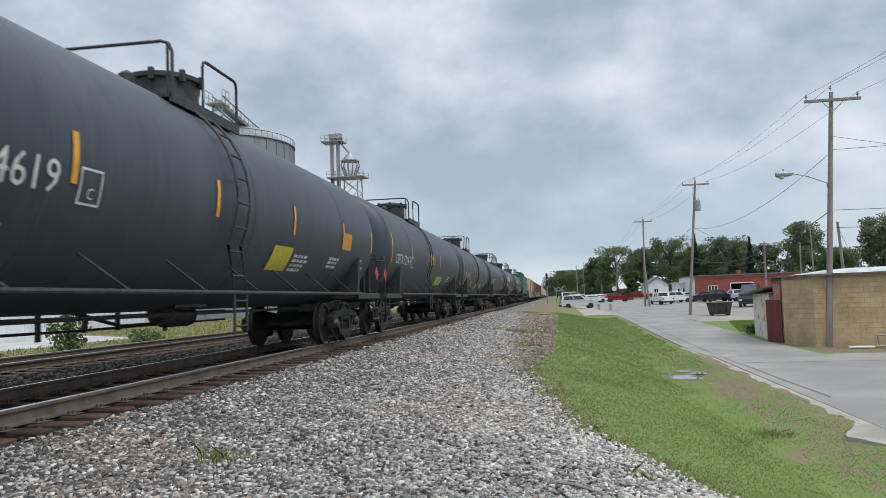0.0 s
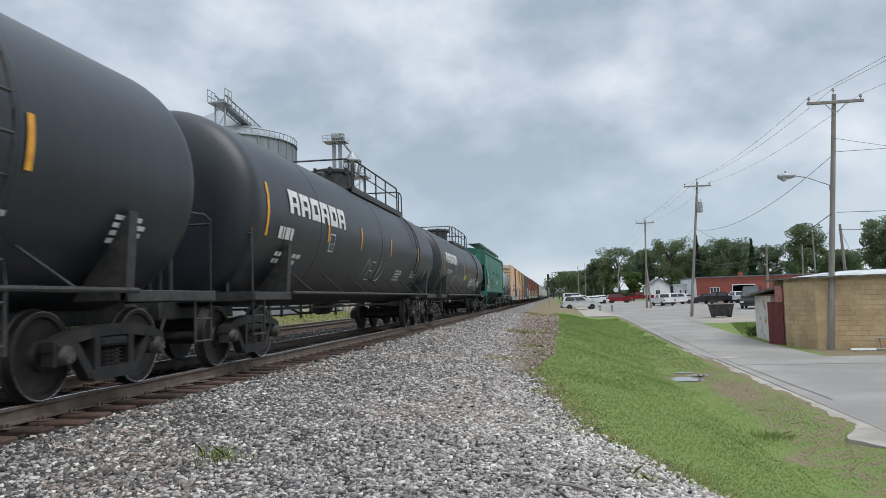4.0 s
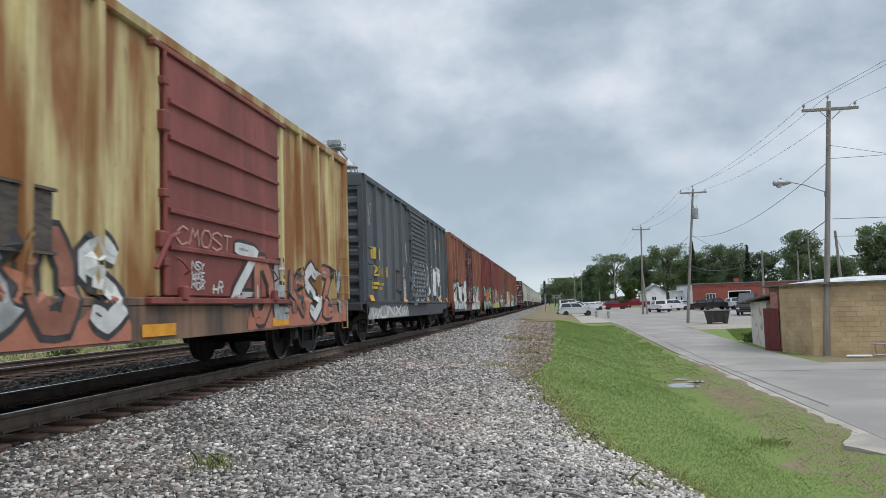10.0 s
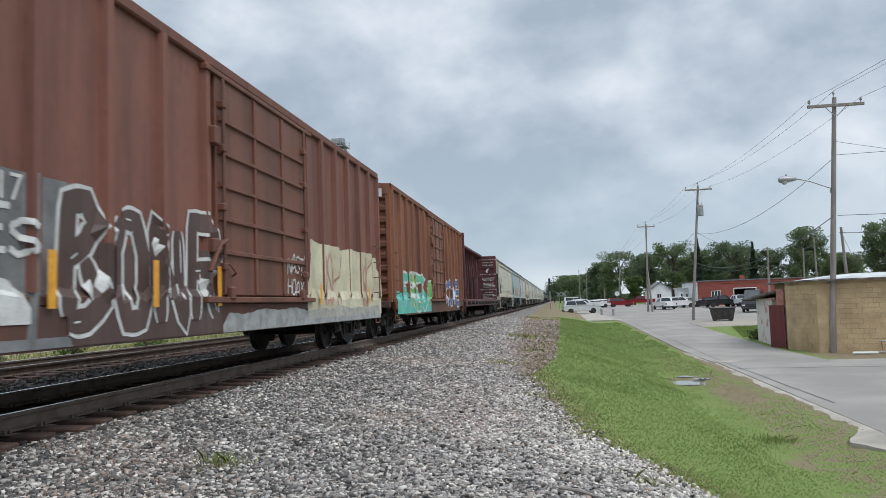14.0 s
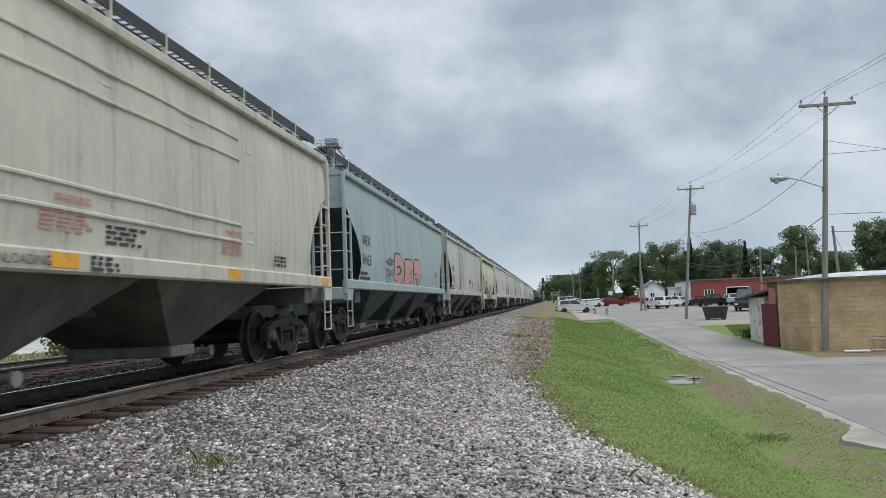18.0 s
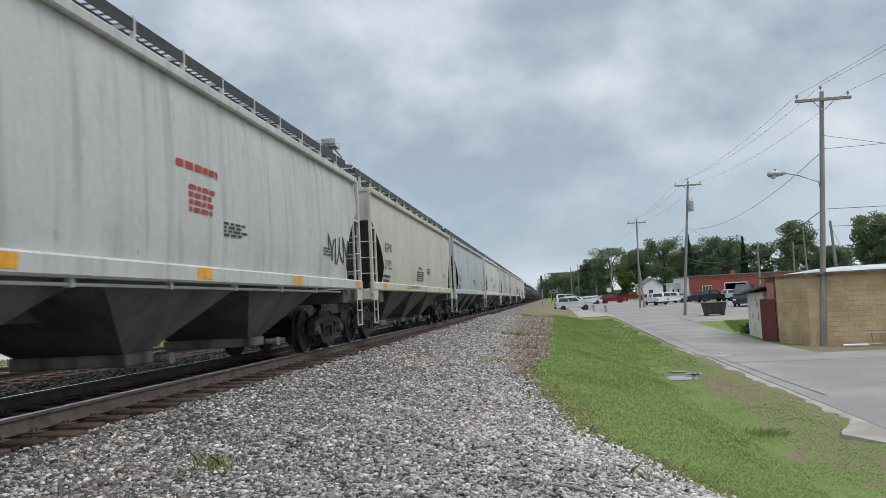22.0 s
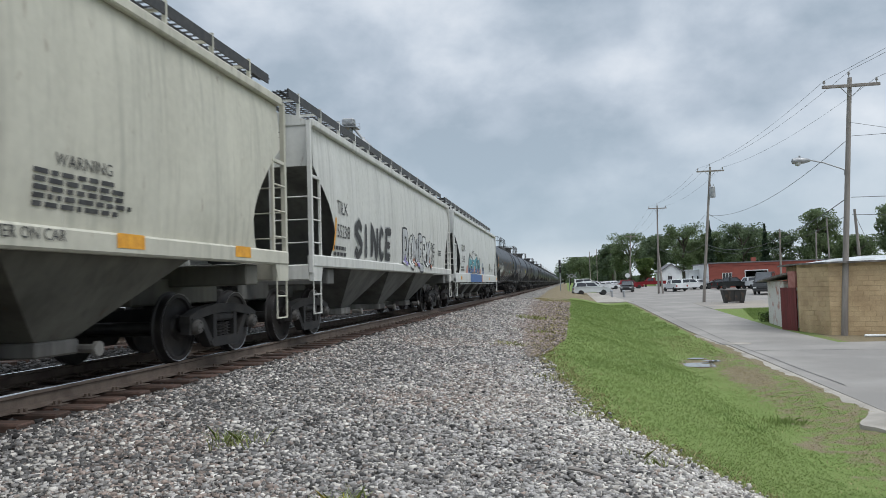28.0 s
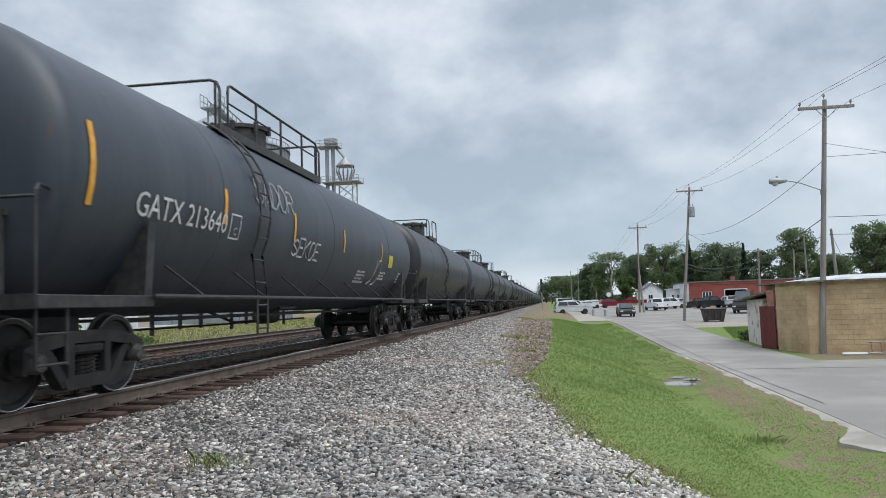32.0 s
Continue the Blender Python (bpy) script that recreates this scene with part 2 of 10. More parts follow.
# ---- ground and track ----
def ground_material():
    m = bpy.data.materials.new("ground")
    m.use_nodes = True
    nt = m.node_tree
    p = nt.nodes["Principled BSDF"]
    p.inputs["Roughness"].default_value = 0.95
    p.inputs["Specular IOR Level"].default_value = 0.15
    tc = nt.nodes.new("ShaderNodeTexCoord")

    def noise_at(scale, detail=5):
        n = nt.nodes.new("ShaderNodeTexNoise")
        n.inputs["Scale"].default_value, n.inputs["Detail"].default_value = scale, detail
        nt.links.new(tc.outputs["Object"], n.inputs["Vector"])
        return n.outputs[0]

    def ramp_of(src, a, b, pa=0.35, pb=0.65, mid=None):
        r = nt.nodes.new("ShaderNodeValToRGB")
        r.color_ramp.elements[0].position, r.color_ramp.elements[1].position = pa, pb
        r.color_ramp.elements[0].color, r.color_ramp.elements[1].color = (*a, 1), (*b, 1)
        nt.links.new(src, r.inputs[0])
        return r.outputs[0]

    def mix(f, a, b, mode="MIX"):
        x = nt.nodes.new("ShaderNodeMix")
        x.data_type, x.blend_type = "RGBA", mode
        if isinstance(f, float):
            x.inputs[0].default_value = f
        else:
            nt.links.new(f, x.inputs[0])
        nt.links.new(a, x.inputs[6])
        nt.links.new(b, x.inputs[7])
        return x.outputs[2]

    # grass: two greens and dry tufts
    g = mix(noise_at(0.9), ramp_of(noise_at(7), (0.135, 0.205, 0.054), (0.175, 0.24, 0.072)), ramp_of(noise_at(24), (0.125, 0.18, 0.052), (0.195, 0.22, 0.085)))
    # stone chips: cells of several greys
    vo = nt.nodes.new("ShaderNodeTexVoronoi")
    vo.inputs["Scale"].default_value = 30
    nt.links.new(tc.outputs["Object"], vo.inputs["Vector"])
    sepc = nt.nodes.new("ShaderNodeSeparateColor")
    nt.links.new(vo.outputs["Color"], sepc.inputs[0])
    st = ramp_of(sepc.outputs[0], (0.09, 0.086, 0.082), (0.46, 0.435, 0.405), 0.05, 0.95)
    gap = ramp_of(vo.outputs["Distance"], (1, 1, 1), (0.35, 0.34, 0.33), 0.3, 0.8)
    st = mix(1.0, st, gap, "MULTIPLY")
    dirt = mix(noise_at(1.7), ramp_of(noise_at(9), (0.145, 0.118, 0.075), (0.225, 0.185, 0.12)), ramp_of(noise_at(30), (0.16, 0.125, 0.075), (0.29, 0.25, 0.17)))

    def mask(name):
        a = nt.nodes.new("ShaderNodeAttribute")
        a.attribute_name = name
        s = nt.nodes.new("ShaderNodeMath")
        s.operation = "ADD"
        nt.links.new(a.outputs["Fac"], s.inputs[0])
        n = nt.nodes.new("ShaderNodeMath")
        n.operation = "MULTIPLY_ADD"
        n.inputs[1].default_value, n.inputs[2].default_value = 0.9, -0.45
        nt.links.new(noise_at(3.5, 8), n.inputs[0])
        nt.links.new(n.outputs[0], s.inputs[1])
        return ramp_of(s.outputs[0], (0, 0, 0), (1, 1, 1), 0.42, 0.58)

    c = mix(mask("dry"), g, dirt)
    c = mix(mask("stone"), c, st)
    # track bed colour multiplied down to stand in for shade under the train
    bed_shade_attr = nt.nodes.new("ShaderNodeAttribute")
    bed_shade_attr.attribute_name = "bed_shade"
    c = mix(1.0, c, ramp_of(bed_shade_attr.outputs["Fac"], (1, 1, 1), (0.11, 0.10, 0.092), 0.0, 1.0), "MULTIPLY")
    nt.links.new(c, p.inputs["Base Color"])
    bp = nt.nodes.new("ShaderNodeBump")
    bp.inputs["Strength"].default_value, bp.inputs["Distance"].default_value = 0.7, 0.03
    nt.links.new(vo.outputs["Distance"], bp.inputs["Height"])
    bp.invert = True
    nt.links.new(bp.outputs[0], p.inputs["Normal"])
    return m


def gravel_edge(y):
    """x of the ragged right edge of the ballast apron."""
    return np.interp(y, [0, 7.4, 7.9, 8.2, 8.8, 9.6, 10.4, 11.8, 13.1, 15.6, 17.5, 20.4, 28, 44, 67, 120], [3.2, 1.9, 1.3, 1.0, 0.72, 0.22, -0.05, -0.25, -0.42, -0.80, -1.0, -1.2, -1.6, -2.2, -2.5, -2.8])


SHEET = {}


def surface_z(X, Y):
    """The height of the ground sheet itself."""
    xs, ys, Z = SHEET["xs"], SHEET["ys"], SHEET["Z"]
    i, j = np.clip(np.searchsorted(ys, Y) - 1, 0, len(ys) - 2), np.clip(np.searchsorted(xs, X) - 1, 0, len(xs) - 2)
    u, w = (Y - ys[i]) / (ys[i + 1] - ys[i]), (X - xs[j]) / (xs[j + 1] - xs[j])
    return (1 - u) * ((1 - w) * Z[i, j] + w * Z[i, j + 1]) + u * ((1 - w) * Z[i + 1, j] + w * Z[i + 1, j + 1])


def build_ground():
    xs = np.r_[np.linspace(-2500, -200, 7), np.linspace(-160, -30, 9), np.linspace(-26, -13.4, 14), np.linspace(-13, -4.5, 10),
               np.linspace(-4.3, 6.0, 62), np.linspace(6.5, 40, 26), np.linspace(50, 200, 8), np.linspace(400, 2500, 6)]
    ys = np.r_[np.linspace(-2500, -60, 6), np.linspace(-40, 2, 12), np.linspace(2.3, 30, 90), np.linspace(30.8, 70, 46), np.linspace(72, 170, 34),
               np.linspace(190, 500, 8), np.linspace(800, 4500, 6)]
    X, Y = np.meshgrid(xs, ys)
    Z = ground_z(X, Y)
    rough = np.array([[noise.noise((x * 0.7, y * 0.7, 0)) * 0.014 + noise.noise((x * 2.1, y * 2.1, 4)) * 0.008 if -4.6 < x < 5.6 and 0 < y < 90 else 0.0 for x in xs] for y in ys])
    Z = Z + rough * np.clip((X + 4.4) / 1.5, 0, 1)
    # a small hollow where the puddle stands
    Z -= 0.05 * np.exp(-((X - 4.2) ** 2 / 0.5 + (Y - 24.8) ** 2 / 3.0))
    SHEET.update(xs=xs, ys=ys, Z=Z)
    n, k = len(ys), len(xs)
    v = np.stack([X, Y, Z], -1).reshape(-1, 3)
    i = np.arange(n * k).reshape(n, k)
    f = np.stack([i[:-1, :-1], i[:-1, 1:], i[1:, 1:], i[1:, :-1]], -1).reshape(-1, 4)
    me = from_numpy("ground", v, f, ground_material(), True)
    edge = gravel_edge(Y)
    stone = np.clip(0.5 + (edge - X) / 0.9, 0, 1) * np.clip(0.5 + (X + 15.5) / 1.2, 0, 1)
    bank_top = np.interp(Y, [8, 16, 18, 22, 36, 52, 75], [0.0, 0.0, 0.55, 1.15, 1.95, 2.5, 2.9])   # width of the bare slope beside the stones
    dry = np.clip((edge + bank_top - X) / 0.35 + 0.5, 0, 1) * np.clip((Y - 15) / 2, 0, 1) * 0.95
    dry = np.maximum(dry, 0.62 * np.exp(-((X - edge - 0.15) ** 2) / 0.12))
    sparse = np.clip((X - 3.0 - 0.035 * np.clip(Y - 8, 0, 30)) / 0.8, 0, 1) * np.clip((34 - Y) / 8, 0, 1)
    dry = np.maximum(dry, 0.49 * sparse)
    dry = np.maximum(dry, 0.80 * np.exp(-((X - 4.6) ** 2 / 0.5 + (Y - 21.0) ** 2 / 12)))
    dry = np.maximum(dry, 0.85 * np.exp(-((X - 3.65) ** 2 / 0.12 + (Y - 12.6) ** 2 / 0.25)))
    dry = np.maximum(dry, 0.85 * np.exp(-((X - 4.0) ** 2 / 0.7 + (Y - 24.6) ** 2 / 3.0)))
    dry = np.maximum(dry, 0.9 * np.clip(1.2 - np.abs(X - 5.6) / 0.5, 0, 1))
    dry = np.where((X > 9.2) & (X < 13.4) & (Y > 41.5) & (Y < 53), 0.1, dry)
    dry = np.maximum(dry, np.where((X > -2.5) & (X < 6) & (Y > 71) & (Y < 108), 0.85, 0))
    dry = np.maximum(dry, np.where((X > 9.5) & (Y > 20) & (Y < 36), 0.75, 0))
    dry = np.maximum(dry, np.where((X > -75) & (X < -13.5), 0.42, 0))
    dry = np.maximum(dry, np.where((X > 100) | (X < -100) | (Y > 200), 0.35, 0))
    # where the train's shade is put into the ground colour
    bed_shade = np.clip((-4.55 - X) / 0.3, 0, 1) * np.clip((X + 13.4) / 0.5, 0, 1)
    for name, a in (("stone", stone), ("dry", dry), ("bed_shade", bed_shade)):
        at = me.attributes.new(name, "FLOAT", "POINT")
        at.data.foreach_set("value", np.ascontiguousarray(a.ravel(), np.float32))
    tagged(new("ground", me), "green grass verge and grey ballast apron beside railway", "ground", kind="structure")


build_ground()

ASPHALT = mat("asphalt", (0.235, 0.222, 0.207), (0.30, 0.283, 0.262), 0.95, spec=0.15, scale=0.45, bump=0.3, bscale=70, grain=0.1, dist=0.006)
CONCRETE = mat("concrete", (0.38, 0.35, 0.31), (0.27, 0.25, 0.22), 0.95, spec=0.15, scale=1.2, bump=0.25, bscale=50, dist=0.006)
PATCHED = mat("patched_asphalt", (0.32, 0.285, 0.24), (0.235, 0.222, 0.205), 0.95, spec=0.15, scale=0.25, bump=0.3, bscale=70, dist=0.006)
RAILSIDE = mat("rusty_rail", (0.15, 0.115, 0.092), (0.10, 0.074, 0.06), 0.85, scale=5, bump=0.3, bscale=60, dist=0.004)
RAILTOP = mat("polished_rail", (0.62, 0.63, 0.65), (0.5, 0.5, 0.52), 0.22, 1.0, scale=2, bump=0, grain=0.03)
TIE = mat("creosoted_wood", (0.055, 0.035, 0.027), (0.095, 0.054, 0.040), 0.9, scale=6, stretch=(1, 6, 6), bump=0.5, bscale=30, rnd=0.35, dist=0.01)


def pave(name, label, poly, material, lift=0.02, category="road", step=3.0):
    """A thin slab that lies on the ground inside a polygon of x-ranges by y."""
    b = B()
    rows_, under = [], []
    ys = [q[0] for q in poly]
    grid = sorted(set(np.round(np.r_[np.arange(ys[0], ys[-1], step), ys], 3)))
    for y in grid:
        a = np.interp(y, ys, [q[1] for q in poly])
        c = np.interp(y, ys, [q[2] for q in poly])
        xs = np.linspace(a, c, 7)
        rows_.append([(x, y, float(street_level(y)) + lift) for x in xs])
    b.sheet(rows_)
    edge = [r[0] for r in rows_] + rows_[-1][1:] + [r[-1] for r in rows_[::-1]][1:] + rows_[0][::-1][1:-1]
    b.rings([edge, [(p[0], p[1], p[2] - 0.18) for p in edge]], caps=False)
    return tagged(part(name, b, material, smooth=False), label, category, kind="structure")


pave("road", "grey worn asphalt street running beside the railway", [(-40, 6.1, 12.2), (6, 5.95, 12.2), (13.5, 5.5, 30), (29, 5.75, 30), (29.3, 5.6, 9.6), (36, 5.4, 9.3), (64, 5.45, 9.9), (71, 5.3, 40), (150, 3.0, 60)], ASPHALT)
def gutter():
    """A broken strip of pale concrete along the street's edge."""
    b = B()
    ys = np.arange(10.5, 34, 0.22)
    inner = [float(np.interp(y, [10, 13.5, 29, 34], [5.75, 5.5, 5.7, 5.45])) for y in ys]
    ragged = [x - 0.16 - 0.22 * abs(noise.noise((y * 0.9, 3.0, 0))) - 0.12 * abs(noise.noise((y * 3.1, 8.0, 0))) - (0.55 * max(0.0, 1 - abs(y - 13.6) / 1.3)) for x, y in zip(inner, ys)]
    for u in (0.015,):
        b.sheet([[(a + (c - a) * k / 3, y, float(street_level(y)) + u - 0.03 * (1 - k / 3)) for k in range(4)] for a, c, y in zip(ragged, inner, ys)])
    edge = [(a, y, float(street_level(y)) - 0.015) for a, y in zip(ragged, ys)]
    b.sheet([edge, [(x - 0.02, y, z - 0.12) for x, y, z in edge]])
    tagged(part("gutter", b, CONCRETE, smooth=False), "broken pale concrete strip along the street edge", "gutter", kind="structure")


gutter()
pave("pavement", "pale concrete parking apron", [(53.5, 9.75, 34), (64, 9.92, 34), (70.8, 9.92, 34)], PATCHED, 0.018, "pavement")
pave("road", "pale crossing road leading up to the railway", [(70.2, 1.2, 5.9), (79, -2.0, 5.3), (104, -2.2, 4.6)], CONCRETE, 0.03, "road")


def rail(name, x, y0, y1):
    t = thing(name, "rust-sided steel rail with polished top", "rail", kind="structure")
    s = B()
    for a, c in zip(np.arange(y0, y1, 60), np.arange(y0, y1, 60) + 60):
        s.prism([(x - 0.07, -0.172), (x + 0.07, -0.172), (x + 0.07, -0.158), (x + 0.012, -0.138), (x + 0.009, -0.05), (x + 0.035, -0.036), (x + 0.035, -0.006),
                 (x - 0.035, -0.006), (x - 0.035, -0.036), (x - 0.009, -0.05), (x - 0.012, -0.138), (x - 0.07, -0.158)], "y", a, c)
    part("rail_web", s, RAILSIDE, t)
    h = B()
    h.prism([(x - 0.030, -0.0055), (x + 0.030, -0.0055), (x + 0.027, 0.0), (x - 0.027, 0.0)], "y", y0, y1)
    part("rail_head", h, RAILTOP, t)
    return t


for xc, far in ((TRACK, 0), (TRACK_B, 0)):
    for s in (-0.7525, 0.7525):
        rail("rail", xc + s, -60, 1500)


def build_ties():
    rng = random.Random(5)
    b = B()
    b.box(-1.3, 1.3, -0.114, 0.114, -0.355, -0.176, 0.015)
    me = b.mesh("tie", TIE, False)
    plate = B()
    for s in (-0.7525, 0.7525):
        plate.box(s - 0.19, s + 0.19, -0.09, 0.09, -0.1755, -0.1722)
        for d in (-0.1, 0.1):
            plate.box(s + d - 0.014, s + d + 0.014, -0.045, -0.015, -0.18, -0.135)
            plate.box(s + d - 0.014, s + d + 0.014, 0.025, 0.055, -0.18, -0.14)
    pm = plate.mesh("tie_plate", RAILSIDE, False)
    bed = {}
    for xc in (TRACK, TRACK_B):
        t = thing("track_bed", "dark creosoted wooden ties under steel rails", "railway track", kind="structure")
        for i in range(110):
            y = 2.0 + i * 0.497
            o = part("tie", me, TIE, t)
            o.location = (xc + rng.uniform(-0.07, 0.07), y + rng.uniform(-0.02, 0.02), rng.uniform(-0.012, 0.002))
            o.rotation_euler = (0, 0, radians(rng.uniform(-1.2, 1.2)))
            if i < 60:
                q = part("tie_plate", pm, RAILSIDE, t)
                q.location = (xc, y, 0)
        rest = B()
        for i in range(110, 700):
            y = 2.0 + i * 0.497
            rest.box(xc - 1.3 + rng.uniform(-0.05, 0.05), xc + 1.3, y - 0.114, y + 0.114, -0.355, -0.178)
        for i in range(1, 60):
            y = 2.0 - i * 0.497
            rest.box(xc - 1.3, xc + 1.3, y - 0.114, y + 0.114, -0.355, -0.178)
        part("tie_row", rest, TIE, t, smooth=False)["kind"] = "stuff"


build_ties()


# ---- the street side: poles, wires, buildings ----
POLEWOOD = mat("weathered_pole_wood", (0.27, 0.245, 0.225), (0.18, 0.16, 0.145), 0.9, scale=5, stretch=(1, 1, 0.12), bump=0.5, bscale=30, dist=0.01)
GALV = mat("galvanised_steel", (0.36, 0.37, 0.38), (0.27, 0.28, 0.29), 0.5, 0.5, scale=5, bump=0.05)
WIRE = mat("black_wire", (0.075, 0.078, 0.082), None, 0.6, scale=5, bump=0)
PORCELAIN = mat("grey_porcelain", (0.30, 0.29, 0.28), None, 0.3, scale=5, bump=0)
LENS_ = mat("lamp_lens", (0.55, 0.56, 0.55), None, 0.25, scale=5, bump=0)


def zs(y):
    return float(street_level(y))


def utility_pole(base, top, label, arm=True, lamp=False, transformer=False, arm_half=1.08, r=0.13):
    b0, t0 = Vector(base), Vector(top)
    p = thing("utility_pole", label, "utility pole", Matrix.Translation(b0), group="utility poles along the street")
    d = t0 - b0
    b = B()
    b.tube([(0, 0, -0.4)] + [tuple(d * k / 6) for k in range(1, 7)], r, 12, r * 0.64)
    part("pole", b, POLEWOOD, p)
    u = d.normalized()
    at = lambda h: b0 + d * ((h - b0.z) / d.z) - b0
    if arm:
        c = at(t0.z - 0.36)
        b = B()
        b.box(c.x - arm_half, c.x + arm_half, c.y - 0.21, c.y - 0.11, c.z - 0.055, c.z + 0.065, 0.01)
        a_ = part("crossarm", b, POLEWOOD, p)
        for s in (-1, 1):
            b = B()
            b.tube([(c.x + s * 0.42, c.y - 0.17, c.z - 0.03), (c.x + s * 0.05, c.y - 0.13, c.z - 0.42)], 0.016)
            part("arm_brace", b, GALV, p)
        for x, z in ((-arm_half + 0.08, 0.07), (arm_half - 0.12, 0.07), (0.0, 0.42)):
            b = B()
            b.lathe([(0, 0.018), (0.1, 0.018), (0.1, 0.055), (0.14, 0.06), (0.16, 0.035), (0.2, 0.045), (0.23, 0.02)], "z", (c.x + x, c.y - (0.16 if x else 0), c.z + z - 0.02), 10)
            part("insulator", b, PORCELAIN, p)
    if transformer:
        c = at(t0.z - 2.1)
        b = B()
        b.lathe([(-0.45, 0.2), (-0.42, 0.24), (0.4, 0.24), (0.45, 0.2)], "z", (c.x + 0.22, c.y - 0.28, c.z), 16)
        tr = part("transformer", b, GALV, p, "grey steel transformer can")
        for s in (-0.1, 0.1):
            b = B()
            b.lathe([(0.44, 0.03), (0.66, 0.025)], "z", (c.x + 0.22 + s, c.y - 0.28, c.z), 8)
            part("bushing", b, PORCELAIN, tr)
    if lamp:
        c = at(4.82)
        b = B()
        b.tube([(c.x - 0.1, c.y, c.z), (c.x - 0.12, c.y - 0.05, c.z + 0.2), (c.x - 0.9, c.y - 0.1, c.z + 0.52), (c.x - 1.35, c.y - 0.12, c.z + 0.63), (c.x - 1.55, c.y - 0.12, c.z + 0.63)], 0.028, 8)
        arm_ = part("lamp_arm", b, GALV, p, "curved steel lamp arm")
        b = B()
        q = Vector((c.x - 1.5, c.y - 0.12, c.z + 0.64))
        b.lathe([(-0.62, 0.03), (-0.58, 0.11), (-0.42, 0.15), (-0.15, 0.12), (0.05, 0.07), (0.1, 0.03)], "x", tuple(q), 14)
        b.lathe([(0.1, 0.04), (0.2, 0.04), (0.22, 0.02)], "z", (q.x - 0.3, q.y, q.z), 8)
        head = part("lamp_head", b, GALV, arm_, "grey cobra-head street lamp")
        b = B()
        b.lathe([(-0.18, 0.03), (-0.15, 0.09), (-0.05, 0.13)], "z", (q.x - 0.38, q.y, q.z - 0.03), 14)
        part("lens", b, LENS_, arm_)
    return p, at, b0


P1 = utility_pole((10.77, 32.2, -1.57), (11.53, 32.2, 8.72), "weathered wooden utility pole with crossarm and street lamp", True, True)
P2 = utility_pole((10.98, 64.4, -1.13), (12.01, 64.4, 9.95), "leaning wooden utility pole with crossarm and transformer", True, False, True)
P3 = utility_pole((10.98, 94.8, -0.89), (11.27, 94.8, 9.85), "wooden utility pole with crossarm on the street", True)
utility_pole((11.45, 94.3, -0.9), (11.09, 94.6, 5.0), "short wooden stub pole leaning on a taller pole", False)
P4 = utility_pole((12.02, 150.2, -0.44), (12.63, 150.2, 9.6), "distant wooden utility pole with crossarm", True)
utility_pole((12.4, 200, -0.4), (12.6, 200, 9.3), "distant wooden utility pole with crossarm", True)
utility_pole((6.9, 175, -0.4), (7.0, 175, 8.2), "distant wooden utility pole near trees", False, r=0.10)
utility_pole((4.6, 150, -0.4), (4.6, 150, 6.6), "distant wooden utility pole near trees", False, r=0.10)
utility_pole((16.0, 60.5, -1.17), (16.1, 60.5, 4.4), "thin wooden service pole beside the lot", False, r=0.10)
utility_pole((15.15, 42.0, -1.45), (14.9, 42.0, 4.2), "thin wooden service pole behind the shed", False, r=0.10)
utility_pole((24.5, 80, -1.0), (24.7, 80, 5.2), "thin wooden service pole behind the shed", False, r=0.10)
utility_pole((26.5, 82, -1.0), (26.4, 82, 6.6), "weathered wooden service pole near trees", False, r=0.10)


def wire(a, c, sag, r=0.011, name="overhead_wire", label="black overhead wire between poles"):
    r *= 0.62
    a, c = Vector(a), Vector(c)
    b = B()
    b.tube([tuple(a.lerp(c, k / 16) - Vector((0, 0, 4 * sag * (k / 16) * (1 - k / 16)))) for k in range(17)], r, 5)
    ob = part(name, b, WIRE)
    tagged(ob, label, "wire", group="overhead wires")


def tip(P, topz, dx, up_):
    _, at, b0 = P
    c = at(topz - 0.36) + b0
    return (c.x + dx, c.y - 0.16, c.z + up_)


t1 = [tip(P1, 8.72, d, h) for d, h in ((-1.0, 0.26), (0.96, 0.26), (0.0, 0.62))]
t2 = [tip(P2, 9.95, d, h) for d, h in ((-1.0, 0.26), (0.96, 0.26), (0.0, 0.62))]
t3 = [tip(P3, 9.85, d, h) for d, h in ((-1.0, 0.26), (0.96, 0.26), (0.0, 0.62))]
t4 = [tip(P4, 9.6, d, h) for d, h in ((-1.0, 0.26), (0.96, 0.26), (0.0, 0.62))]
for a, c, e_ in zip(t1, t2, t3):
    wire(a, c, 0.5)
    wire(c, e_, 0.5)
    back = Vector(a) + (Vector(a) - Vector(c)) * 1.1
    wire(a, (back.x + 0.6, back.y, back.z + 0.2), 0.5)
for a, c in zip(t3, t4):
    wire(a, c, 0.7)
wire((11.2, 32.1, 6.15), (11.55, 64.2, 5.99), 0.95, 0.018)
wire((11.5, 64.2, 6.2), (16.1, 60.5, 4.3), 0.6, 0.018)
wire((11.1, 32.1, 3.85), (11.4, 64.2, 3.6), 1.1, 0.03)
wire((11.15, 32.1, 3.2), (11.4, 64.2, 3.3), 0.9, 0.018)
wire((11.4, 64.2, 3.7), (11.2, 94.6, 4.6), 0.8, 0.025)
wire((11.4, 64.2, 6.0), (11.2, 94.6, 6.2), 1.0, 0.018)
wire((11.2, 94.6, 5.5), (12.3, 150, 5.4), 1.0, 0.02)
wire((11.4, 32.1, 6.35), (30, 27, 6.9), 0.3, 0.016)
wire((11.4, 32.1, 6.9), (26, 29, 3.6), 0.2, 0.014)
wire((11.3, 32.1, 3.9), (32, 30.5, 4.6), 0.3, 0.02)
wire((11.3, 32.1, 3.2), (32, 30.5, 3.3), 0.25, 0.018)
